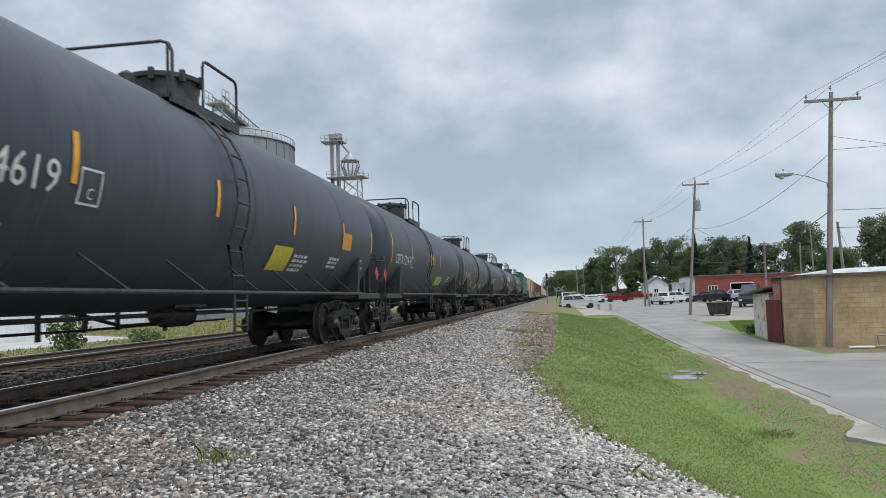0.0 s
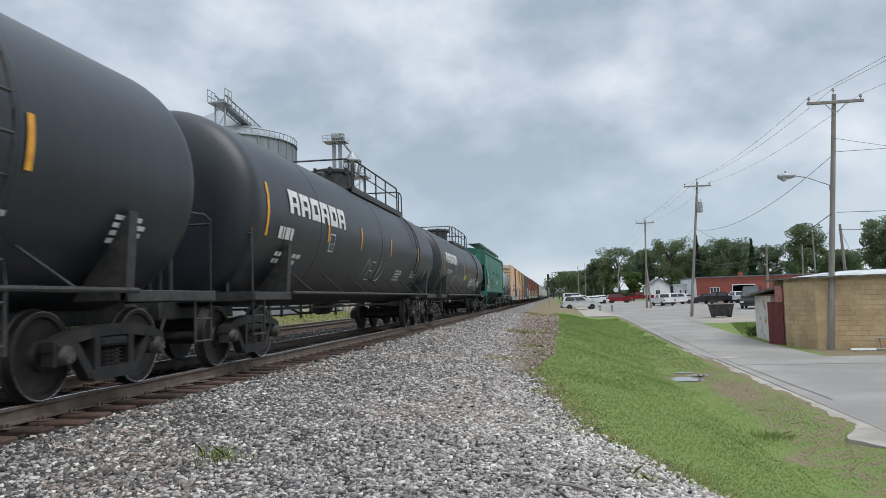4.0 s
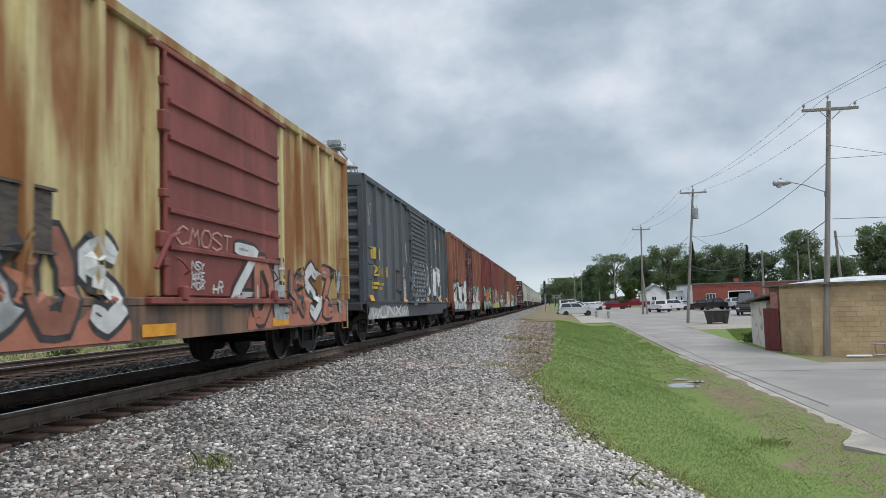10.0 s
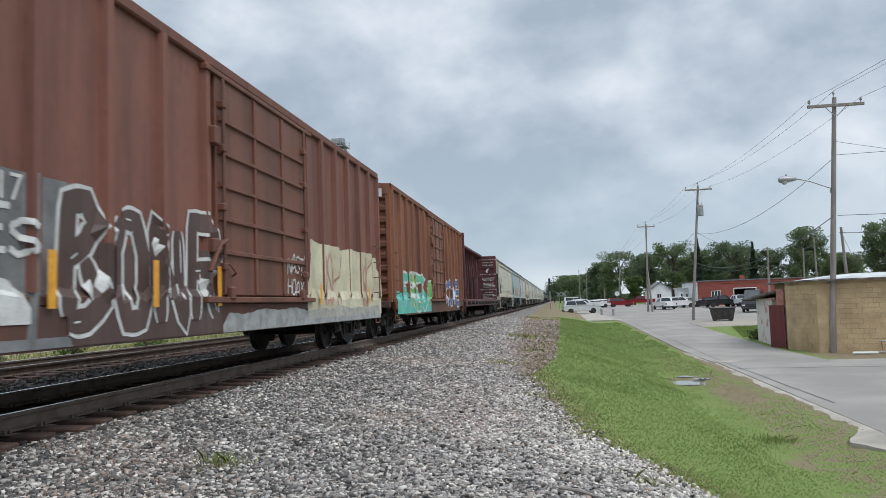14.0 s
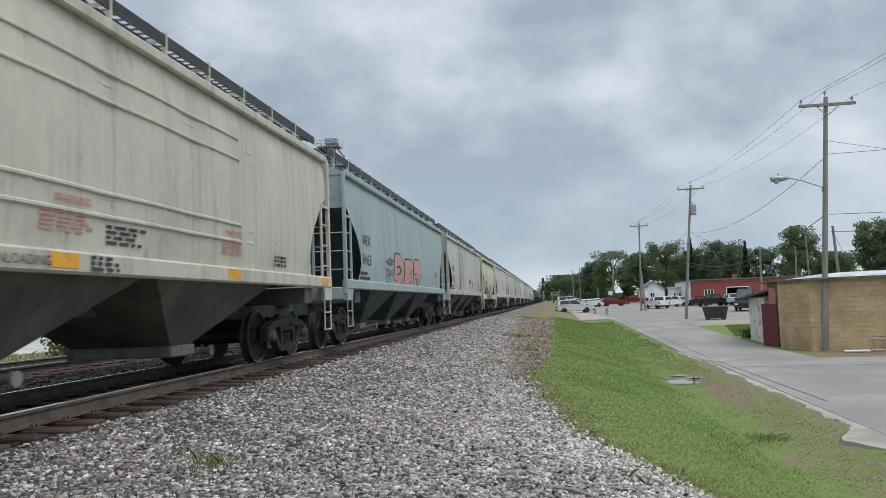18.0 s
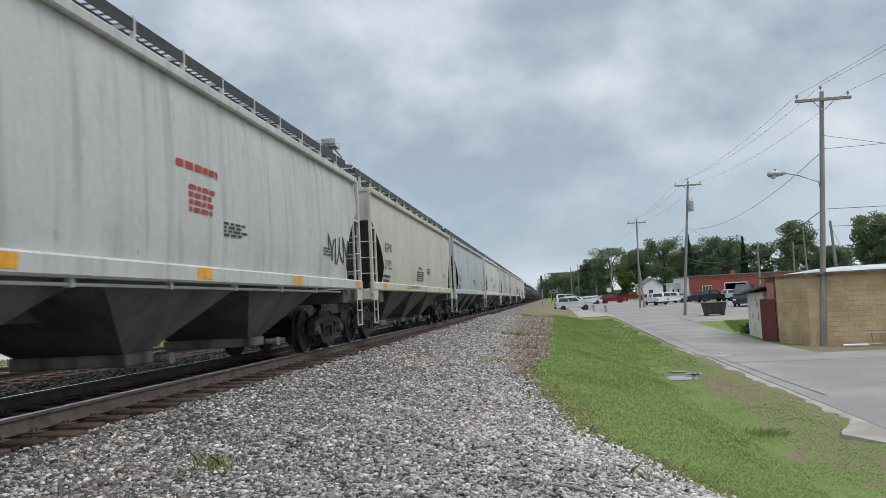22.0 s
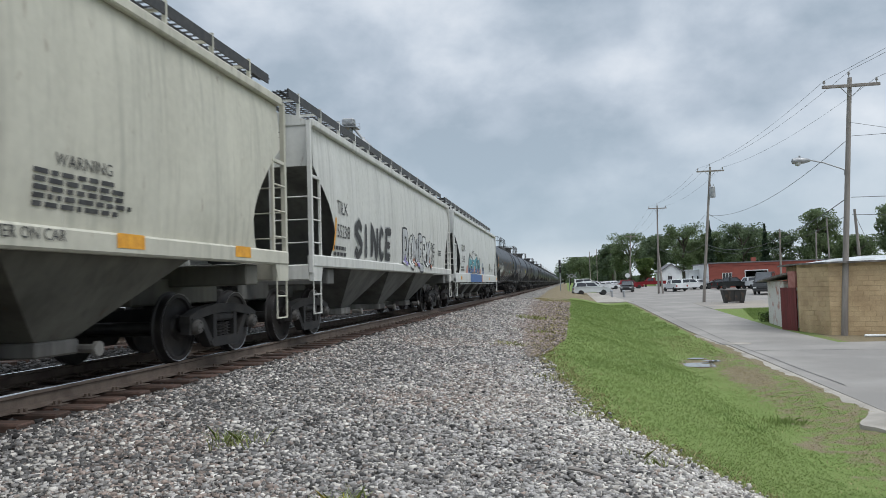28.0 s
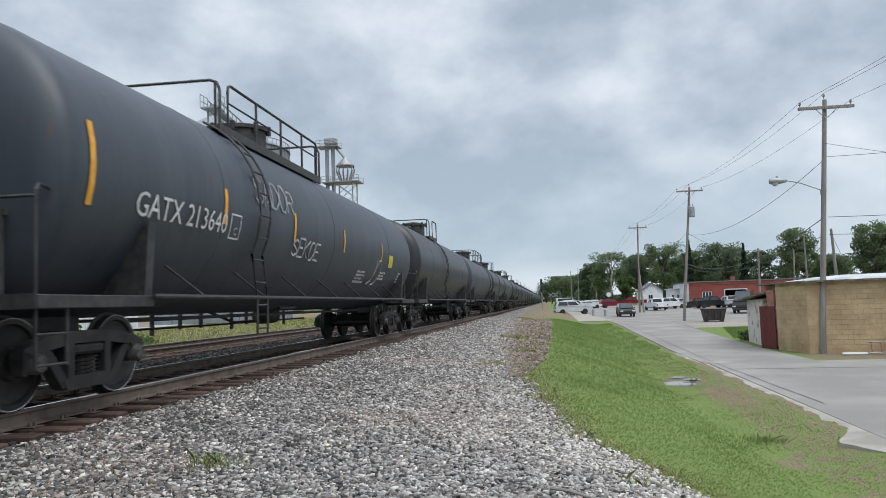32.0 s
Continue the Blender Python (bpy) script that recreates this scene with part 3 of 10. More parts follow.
wire((11.4, 32.1, 3.2), (17, 45, 1.6), 0.1, 0.014)

BLOCK = mat("tan_painted_block", (0.53, 0.395, 0.235), (0.40, 0.285, 0.165), 0.85, scale=1.1, bump=0.35, bscale=26, rnd=0.05, grain=0.16, dist=0.006)
MORTAR = mat("tan_mortar", (0.46, 0.34, 0.20), (0.20, 0.14, 0.085), 0.95, scale=1.1, bump=0.3)
# stains run over the wall from block to block
nt_ = BLOCK.node_tree
geo_ = nt_.nodes.new("ShaderNodeNewGeometry")
for l_ in [l_ for l_ in nt_.links if l_.from_node.type == "TEX_COORD"]:
    nt_.links.new(geo_.outputs["Position"], l_.to_socket)
ROOFPALE = mat("pale_metal_roof", (0.58, 0.61, 0.62), (0.40, 0.41, 0.40), 0.5, scale=1.6, bump=0.1)
TARROOF = mat("tar_edge", (0.10, 0.09, 0.08), (0.22, 0.20, 0.18), 0.9, scale=3, bump=0.3)
REDGATE = mat("dark_red_painted_wood", (0.16, 0.032, 0.032), (0.12, 0.028, 0.028), 0.7, scale=3, stretch=(2, 2, 0.3), bump=0.2)
WHITEWASH = mat("peeling_white_paint", (0.62, 0.60, 0.56), (0.42, 0.22, 0.17), 0.85, scale=2.2, mixpos=(0.55, 0.68), bump=0.2)
REDBRICK = mat("red_brick", (0.27, 0.075, 0.055), (0.22, 0.065, 0.05), 0.9, scale=1.2, bump=0.25, bscale=45, rnd=0.12, dist=0.006)
WHITEWALL = mat("white_siding", (0.70, 0.72, 0.72), (0.60, 0.62, 0.62), 0.7, scale=1.0, bump=0.05)
GLASS = mat("dark_window_glass", (0.03, 0.035, 0.04), (0.02, 0.02, 0.025), 0.08, scale=2, bump=0, spec=0.8)
# near-black wall colour stands in for the shade inside the garage bay
DARKIN = mat("shaded_bay_interior", (0.035, 0.035, 0.035), (0.06, 0.055, 0.05), 0.9, scale=2, bump=0)
SHINGLE = mat("grey_shingle", (0.16, 0.16, 0.165), (0.11, 0.11, 0.115), 0.9, scale=3, bump=0.3)


def block_wall(parent, a, c, z0, z1, bl=0.40, bh=0.20, gap=0.005, depth=0.2):
    """A wall of painted blocks between two points on the ground."""
    a, c = Vector((*a, 0)), Vector((*c, 0))
    d = c - a
    L = d.length
    ang = math.degrees(math.atan2(d.y, d.x))
    core = B()
    core.box(0, L, 0.012, depth, z0, z1)
    w = part("wall_core", core, MORTAR, parent)
    w.matrix_basis = pose(a.x, a.y, 0, 0, 0, ang)
    shared = {}

    def blk(length):
        key = round(length, 2)
        if key not in shared:
            b = B()
            b.box(0, length - gap, 0, 0.06, 0, bh - gap, 0.006)
            shared[key] = b.mesh("block", BLOCK, False)
        return shared[key]

    rng = random.Random(round(a.x * 10))
    rows_ = int((z1 - z0) / bh)
    for r in range(rows_):
        x = 0.0 if r % 2 == 0 else -bl / 2
        while x < L - 0.03:
            x0, x1 = max(x, 0), min(x + bl, L)
            if x1 - x0 > 0.05:
                o = part("block", blk(x1 - x0), BLOCK, w)
                o.location = (x0, rng.uniform(-0.004, 0.005), z0 + r * bh)
            x += bl
    return w


def build_shop():
    t = thing("block_building", "low tan-painted concrete block building with pale metal roof", "building")
    z0, z1 = -1.62, 1.30
    A, Bp, C = (9.80, 34.6), (10.36, 32.35), (21.5, 29.2)
    block_wall(t, A, Bp, z0, z1)
    block_wall(t, Bp, C, z0, z1)
    b2 = B()
    b2.prism([(10.05, 34.7), (10.62, 32.65), (21.4, 29.5), (22.3, 38.3), (10.8, 39.8)], "z", z0, z1 - 0.02)
    part("inner_wall", b2, MORTAR, t)
    b = B()
    poly = [(9.62, 34.75), (10.22, 32.15), (21.8, 28.85), (22.8, 38.8), (10.5, 40.3)]
    b.prism(poly, "z", z1 + 0.0, z1 + 0.07)
    part("roof", b, TARROOF, t)
    b = B()
    b.rings([[(10.5, 33.6, z1 + 0.07), (21.4, 30.2, z1 + 0.07), (22.2, 38.2, z1 + 0.07), (10.9, 39.4, z1 + 0.07)],
             [(12.4, 34.2, z1 + 0.30), (20.6, 31.6, z1 + 0.34), (21, 37, z1 + 0.34), (12.6, 38, z1 + 0.30)]])
    part("metal_roof", b, ROOFPALE, t, "pale weathered metal roof sheets")
    b = B()
    b.rings([[(10.3, 32.32, z1 + 0.02), (21.6, 29.08, z1 + 0.02), (21.6, 29.3, z1 + 0.12), (10.35, 32.6, z1 + 0.12)],
             [(10.3, 32.28, z1 + 0.06), (21.6, 29.0, z1 + 0.07), (21.6, 29.3, z1 + 0.15), (10.35, 32.6, z1 + 0.15)]])
    part("roof_edge", b, ROOFPALE, t)
    b = B()
    b.lathe([(0, 0.12), (0.35, 0.12), (0.36, 0.2), (0.42, 0.02)], "z", (14.6, 33.6, z1 + 0.3), 10)
    part("roof_vent", b, GALV, t)
    g = thing("red_gate", "dark red painted wooden gate panel beside block wall", "gate")
    b = B()
    for k in range(7):
        u0, u1 = k / 7, (k + 1) / 7 - 0.01
        x0, y0_ = 9.40 + 0.36 * u0, 35.75 - 1.05 * u0
        x1, y1_ = 9.40 + 0.36 * u1, 35.75 - 1.05 * u1
        q = B()
        q.prism([(x0, y0_), (x1, y1_), (x1 + 0.04, y1_ + 0.02), (x0 + 0.04, y0_ + 0.02)], "z", -1.55, 0.34)
        part("board", q, REDGATE, g)
    s = thing("shed", "small peeling white shed with sagging dark roof", "shed")
    b = B()
    b.prism([(9.72, 36.4), (9.88, 39.8), (12.5, 41.0), (11.2, 36.2)], "z", -1.52, 0.6)
    part("wall", b, WHITEWASH, s)
    b = B()
    b.rings([[(9.52, 40.3, 0.56), (9.50, 35.5, 0.90), (11.5, 35.6, 1.05), (12.7, 41.4, 0.72)], [(9.52, 40.3, 0.64), (9.50, 35.5, 0.98), (11.5, 35.6, 1.13), (12.7, 41.4, 0.80)]])
    part("roof", b, TARROOF, s)
    b = B()
    b.prism([(9.62, 35.3), (9.75, 34.72), (9.95, 34.75), (9.9, 35.4)], "z", 0.34, 1.05)
    part("gable", b, mat("pink_plaster", (0.42, 0.20, 0.17), (0.32, 0.13, 0.11), 0.9, scale=3, bump=0.2), s)


build_shop()


def build_ladder_on_ground():
    t = thing("ladder", "aluminium ladder leaning low against block wall", "ladder")
    A, C = Vector((12.15, 31.2, -1.50)), Vector((14.2, 30.3, -1.42))
    up_ = Vector((0.05, 0.22, 0.40))
    for s in (0, 1):
        b = B()
        b.tube([tuple(A + up_ * s), tuple(C + up_ * s)], 0.03, 6)
        part("stile", b, GALV, t)
    for k in range(7):
        q = A.lerp(C, (k + 0.3) / 7)
        b = B()
        b.tube([tuple(q), tuple(q + up_)], 0.018, 6)
        part("rung", b, mat("rung_red", (0.25, 0.1, 0.08), None, 0.6, bump=0) if k == 0 else bpy.data.materials["rung_red"], t)
    b = B()
    b.tube([(11.2, 31.3, -1.52), (12.1, 31.25, -1.53)], 0.05, 8)
    tagged(part("plank", b, WHITEWALL), "short white plank lying by block wall", "plank")


build_ladder_on_ground()


def window(parent, x0, x1, y, z0, z1, panes=2, name="window"):
    b = B()
    b.box(x0 - 0.06, x1 + 0.06, y - 0.05, y + 0.02, z0 - 0.06, z0, 0.01)
    b.box(x0 - 0.06, x1 + 0.06, y - 0.05, y + 0.02, z1, z1 + 0.06, 0.01)
    for k in range(panes + 1):
        x = x0 + (x1 - x0) * k / panes
        b.box(x - 0.03, x + 0.03, y - 0.045, y + 0.02, z0, z1)
    w = part(name, b, WHITEWALL, parent)
    for k in range(panes):
        q = B()
        q.box(x0 + (x1 - x0) * k / panes + 0.03, x0 + (x1 - x0) * (k + 1) / panes - 0.03, y - 0.015, y + 0.01, z0, z1)
        part("pane", q, GLASS, w)


def build_red_building():
    t = thing("brick_building", "low red brick garage building with an open bay", "building")
    x0, x1, y0, y1, z0, z1 = 20.05, 44.0, 112.0, 126.0, -0.75, 2.80
    g0, g1, gz = 24.95, 27.9, 1.65
    for nm, (a, c, p, q) in dict(l=(x0, g0, z0, z1), r=(g1, x1, z0, z1), t=(g0, g1, gz, z1)).items():
        b = B()
        b.box(a, c, y0, y0 + 0.3, p, q)
        part("front_wall", b, REDBRICK, t)
    b = B()
    b.box(x0, x0 + 0.3, y0 + 0.3, y1, z0, z1)
    part("side_wall", b, WHITEWALL, t)
    b = B()
    b.box(x0, x1, y1 - 0.3, y1, z0, z1)
    part("back_wall", b, REDBRICK, t)
    b = B()
    b.box(x0 - 0.15, x1, y0 - 0.15, y1, z1, z1 + 0.16, 0.02)
    part("roof", b, SHINGLE, t)
    b = B()
    b.box(x0 - 0.05, x1, y0 - 0.06, y0, z1 - 0.35, z1 + 0.02, 0.01)
    part("parapet", b, REDBRICK, t)
    b = B()
    b.box(g0 - 0.1, g0, y0 - 0.04, y0 + 0.3, z0, gz)
    b.box(g1, g1 + 0.1, y0 - 0.04, y0 + 0.3, z0, gz)
    b.box(g0 - 0.1, g1 + 0.1, y0 - 0.04, y0 + 0.3, gz, gz + 0.12)
    part("door_frame", b, WHITEWALL, t)
    b = B()
    b.box(g0 - 1, g1 + 1, y0 + 6, y0 + 6.2, z0, z1)
    part("inner_wall", b, DARKIN, t)
    b = B()
    b.box(26.2, 26.8, 113.5, 114.1, z1, z1 + 0.75, 0.02)
    part("chimney", b, REDBRICK, t)
    window(t, 21.85, 23.1, y0 - 0.02, 0.55, 1.4, 3)
    # brick courses near the corner
    me = B()
    me.box(0, 0.6, 0, 0.03, 0, 0.19)
    m_ = me.mesh("brick", REDBRICK, False)
    for r in range(15):
        for k in range(5):
            o = part("brick", m_, REDBRICK, t)
            o.location = (x0 + 0.02 + k * 0.62 + (0.3 if r % 2 else 0), y0 - 0.02, z0 + 0.05 + r * 0.215)


build_red_building()


def gabled_house(name, label, x0, x1, y0, y1, z0, eave, ridge, wall_m, roof_m, wins=()):
    t = thing(name, label, "house")
    b = B()
    b.prism([(x0, z0), (x1, z0), (x1, eave), ((x0 + x1) / 2, ridge), (x0, eave)], "y", y0, y1)
    part("wall", b, wall_m, t)
    for s, xe in ((-1, x0), (1, x1)):
        b = B()
        xm = (x0 + x1) / 2
        e_ = 0.3
        b.prism([(xm, ridge + 0.02), (xm, ridge + 0.17), (xe + s * e_, eave + 0.05), (xe + s * e_, eave - 0.1)], "y", y0 - 0.3, y1 + 0.3)
        part("roof", b, roof_m, t)
    for a, c, p, q in wins:
        window(t, a, c, y0 - 0.02, p, q, 2)
    return t


gabled_house("house", "white gabled house with grey roof among trees", 17.9, 21.9, 150, 158, -0.6, 2.2, 3.6, WHITEWALL, SHINGLE, ((19.2, 20.0, 0.4, 1.4),))


def build_white_annex():
    t = thing("white_building", "low white building with a flat roof behind the lot", "building")
    b = B()
    b.box(18.6, 26, 120.2, 124, -0.75, 2.0)
    part("wall", b, WHITEWALL, t)
    b = B()
    b.box(18.4, 26.2, 120.0, 124.2, 2.0, 2.15, 0.02)
    part("roof", b, ROOFPALE, t)
    for k in range(2):
        window(t, 18.9 + k * 0.75, 19.2 + k * 0.75, 120.18, 0.2, 1.2, 1)


build_white_annex()


def build_dumpster():
    t = thing("dumpster", "dark steel dumpster with sloping sides on the lot", "dumpster", pose(12.75, 61.6, -1.14))
    rusty = mat("dumpster_paint", (0.035, 0.034, 0.033), (0.10, 0.06, 0.04), 0.75, scale=3, mixpos=(0.55, 0.75), bump=0.1)
    b = B()
    b.rings([[(-0.68, -0.5, 0.10), (0.68, -0.5, 0.10), (0.68, 0.5, 0.10), (-0.68, 0.5, 0.10)], [(-0.85, -0.6, 0.95), (0.85, -0.6, 0.95), (0.85, 0.6, 0.95), (-0.85, 0.6, 0.95)]])
    part("bin", b, rusty, t)
    b = B()
    b.box(-0.88, 0.88, -0.64, 0.64, 0.95, 1.02, 0.02)
    part("rim", b, rusty, t)
    for s in (-0.45, 0.0, 0.45):
        b = B()
        b.box(s - 0.03, s + 0.03, -0.63, -0.56, 0.14, 0.94)
        part("stiffener", b, rusty, t)
    for s in (-0.6, 0.6):
        b = B()
        b.box(s - 0.06, s + 0.06, -0.55, 0.55, 0.0, 0.12)
        part("skid", b, rusty, t)


build_dumpster()


# ---- vehicles ----
TYRE = mat("tyre_rubber", (0.02, 0.02, 0.02), (0.035, 0.034, 0.032), 0.85, scale=8, bump=0.1)
RIM = mat("alloy_rim", (0.35, 0.35, 0.36), (0.25, 0.25, 0.26), 0.35, 0.8, scale=5, bump=0)
HEADLAMP = mat("headlamp_glass", (0.65, 0.67, 0.68), None, 0.15, scale=5, bump=0)
TAIL = mat("tail_lamp", (0.30, 0.02, 0.02), None, 0.25, scale=5, bump=0)
TRIM = mat("black_trim", (0.025, 0.025, 0.026), None, 0.6, scale=5, bump=0)
tyre_b = B()
tyre_b.lathe([(-0.1, 0.2), (-0.11, 0.30), (-0.08, 0.335), (0.08, 0.335), (0.11, 0.30), (0.1, 0.2)], "x", (0, 0, 0), 20)
TYRE_MESH = tyre_b.mesh("tyre", TYRE)
rim_b = B()
rim_b.lathe([(-0.09, 0.21), (0.07, 0.21), (0.09, 0.18), (0.06, 0.05)], "x", (0, 0, 0), 14)
RIM_MESH = rim_b.mesh("rim", RIM)


def car_paint(name, col):
    m = mat(name, col, tuple(c * 0.92 for c in col), 0.3, scale=2, bump=0, grain=0.03, spec=0.2)
    return m


SHAPES = {   # side outline (y forward is the nose), then the glass house
    "suv": (4.6, [(-2.3, 0.35), (-2.28, 0.95), (-2.2, 1.05), (1.0, 1.02), (2.1, 0.88), (2.28, 0.65), (2.28, 0.35)], [(-2.2, 1.04), (-2.0, 1.62), (-0.2, 1.68), (0.35, 1.58), (1.05, 1.02)]),
    "sedan": (4.7, [(-2.35, 0.32), (-2.33, 0.85), (-2.2, 0.95), (-1.4, 0.97), (1.0, 0.92), (2.2, 0.75), (2.33, 0.55), (2.33, 0.32)], [(-1.75, 0.96), (-1.05, 1.40), (0.1, 1.43), (1.05, 0.92)]),
    "pickup": (5.6, [(-2.8, 0.5), (-2.8, 1.15), (-0.75, 1.15), (-0.7, 1.15), (1.2, 1.15), (2.55, 1.05), (2.78, 0.85), (2.78, 0.45)], [(-0.8, 1.15), (-0.7, 1.78), (0.6, 1.80), (1.3, 1.15)]),
    "van": (5.2, [(-2.6, 0.5), (-2.6, 1.2), (1.6, 1.2), (2.4, 1.05), (2.6, 0.8), (2.6, 0.45)], [(-2.58, 1.2), (-2.5, 2.15), (-2.2, 2.25), (0.6, 2.25), (1.0, 2.1), (1.75, 1.2)]),
}


def vehicle(kind, col, m, label, name="car"):
    """A road vehicle: body, glass, lamps, bumpers and four wheels; its nose points along local y."""
    L, low, high = SHAPES[kind]
    t = thing(name, label, "car" if name == "car" else name, m, group="vehicles by the street")
    paint = car_paint("car_paint", col)
    w = 0.92
    b = B()
    prof = lambda pts, k, inset: [(x * 1.0, y, z) for x in (k,) for y, z in pts]
    ins = 0.05
    b.rings([[(-w + ins, y, z) for y, z in low], [(-w, y * 0.99, z) for y, z in low], [(w, y * 0.99, z) for y, z in low], [(w - ins, y, z) for y, z in low]])
    part("body", b, paint, t)
    b = B()
    n = len(high)
    zb = high[0][1]
    tp = max(z for _, z in high)
    side = lambda s, grow: [(s * (w - 0.04 - 0.16 * (z - zb) / (tp - zb) + grow), y, z) for y, z in high]
    b.rings([side(-1, 0), side(1, 0)])
    part("cabin", b, paint, t)
    for s in (-1, 1):
        q = B()
        ys = [p_[0] for p_ in high]
        gy0, gy1 = ys[0] + 0.25, ys[-1] - 0.35
        zt_ = tp - 0.12
        y2, y3 = ys[0] + 0.42, ys[-1] - 0.85
        xb, xt = w - 0.04 - 0.16 * 0.1 + 0.006, w - 0.04 - 0.16 * 0.8 + 0.006
        mid = (gy0 + gy1) / 2
        for a0, a1, c0, c1 in ((gy0, mid - 0.03, y2, (y2 + y3) / 2 - 0.03), (mid + 0.03, gy1, (y2 + y3) / 2 + 0.03, y3)):
            qq = B()
            qq.add([(s * xb, a0, zb + 0.06), (s * xb, a1, zb + 0.06), (s * xt, c1, zt_), (s * xt, c0, zt_)], [(0, 1, 2, 3)])
            part("side_window", qq, GLASS, t)
    yf0, zf0 = high[-1]
    yf1, zf1 = high[-2]
    q = B()
    q.add([(-w + 0.14, yf0 - 0.02, zf0 + 0.06), (w - 0.14, yf0 - 0.02, zf0 + 0.06), (w - 0.24, yf1 + 0.06, zf1 - 0.02), (-w + 0.24, yf1 + 0.06, zf1 - 0.02)], [(0, 1, 2, 3)])
    for v_ in range(4):
        x, y, z = q.v[v_]
        q.v[v_] = (x, y + 0.03, z + 0.02)
    part("windscreen", q, GLASS, t)
    yr0, zr0 = high[0]
    yr1, zr1 = high[1]
    q = B()
    q.add([(-w + 0.16, yr0 - 0.015, zr0 + 0.08), (w - 0.16, yr0 - 0.015, zr0 + 0.08), (w - 0.26, yr1 - 0.02, zr1 - 0.05), (-w + 0.26, yr1 - 0.02, zr1 - 0.05)], [(0, 1, 2, 3)])
    part("rear_window", q, GLASS, t)
    for s in (-1, 1):
        q = B()
        q.box(s * 0.55, s * 0.88, L / 2 - 0.12, L / 2 - 0.0, 0.62, 0.78, 0.03)
        part("headlight", q, HEADLAMP, t)
        q = B()
        q.box(s * 0.70, s * 0.90, -L / 2 + 0.0, -L / 2 - 0.02 + 0.1, 0.7, 0.95, 0.02)
        part("tail_light", q, TAIL, t)
        q = B()
        q.box(s * 0.95, s * 1.08, 0.75, 0.87, zb + 0.0, zb + 0.14, 0.03)
        part("mirror", q, paint, t)
    for e_ in (1, -1):
        q = B()
        q.box(-0.88, 0.88, e_ * (L / 2 - 0.14), e_ * (L / 2 + 0.03), 0.30, 0.52, 0.04)
        part("bumper", q, TRIM, t)
    q = B()
    q.box(-0.45, 0.45, L / 2 - 0.08, L / 2 + 0.012, 0.58, 0.72, 0.02)
    part("grille", q, TRIM, t)
    for sx in (-1, 1):
        for yw in (L * 0.30, -L * 0.30):
            wl = part("wheel", TYRE_MESH, TYRE, t)
            wl.matrix_basis = pose(sx * 0.82, yw, 0.335, 0, 0, 0 if sx > 0 else 180)
            part("rim", RIM_MESH, RIM, wl)
    return t


WHITEC, REDC, BLACKC, SILVER, DARKC = (0.70, 0.71, 0.72), (0.22, 0.02, 0.025), (0.02, 0.022, 0.022), (0.55, 0.58, 0.58), (0.03, 0.032, 0.033)
def parked(kind, col, x, y, turn, label, name="car", size=0.9):
    return vehicle(kind, col, pose(x, y, zs(y) + 0.03, 0, 0, turn) @ Matrix.Scale(size, 4), label, name)


parked("suv", SILVER, 3.0, 95.6, -84, "pale silver SUV parked by the crossing road", size=1.0)
parked("suv", WHITEC, 4.1, 116, -80, "white SUV parked in the row by the crossing")
parked("sedan", WHITEC, 6.2, 122, -75, "white sedan parked in the row by the crossing")
parked("sedan", WHITEC, 8.3, 136, -75, "white sedan parked in the row by the crossing")
parked("van", WHITEC, 3.4, 138, -85, "white van parked behind other cars", "van", 0.8)
parked("suv", REDC, 10.1, 124, -82, "dark red SUV parked on the far lot", size=0.85)
parked("pickup", REDC, 14.9, 139, 85, "red pickup truck parked on the far lot", "pickup truck")
parked("pickup", WHITEC, 13.8, 101.4, 14, "white pickup truck parked on the lot", "pickup truck", 0.85)
parked("suv", WHITEC, 16.6, 107.0, -62, "white SUV parked beside the white building", size=0.9)
parked("sedan", WHITEC, 18.7, 114.0, -60, "white sedan parked beside the white building")
parked("sedan", BLACKC, 20.4, 108.5, 95, "black sedan parked before the brick building")
parked("pickup", BLACKC, 21.3, 104.0, -70, "black pickup truck parked before the brick building", "pickup truck", 0.85)
parked("pickup", WHITEC, 23.7, 104.0, 18, "white pickup truck beside the open garage bay", "pickup truck", 0.85)
parked("van", DARKC, 19.9, 81.0, 160, "dark van with spare wheel parked on the lot", "van", 1.0)
MOVER = vehicle("suv", DARKC, pose(33, 133, zs(133)), "dark SUV driving along the street towards the railway")
for p_ in MOVER.children:
    p_.matrix_basis = Matrix.Scale(0.84, 4) @ p_.matrix_basis


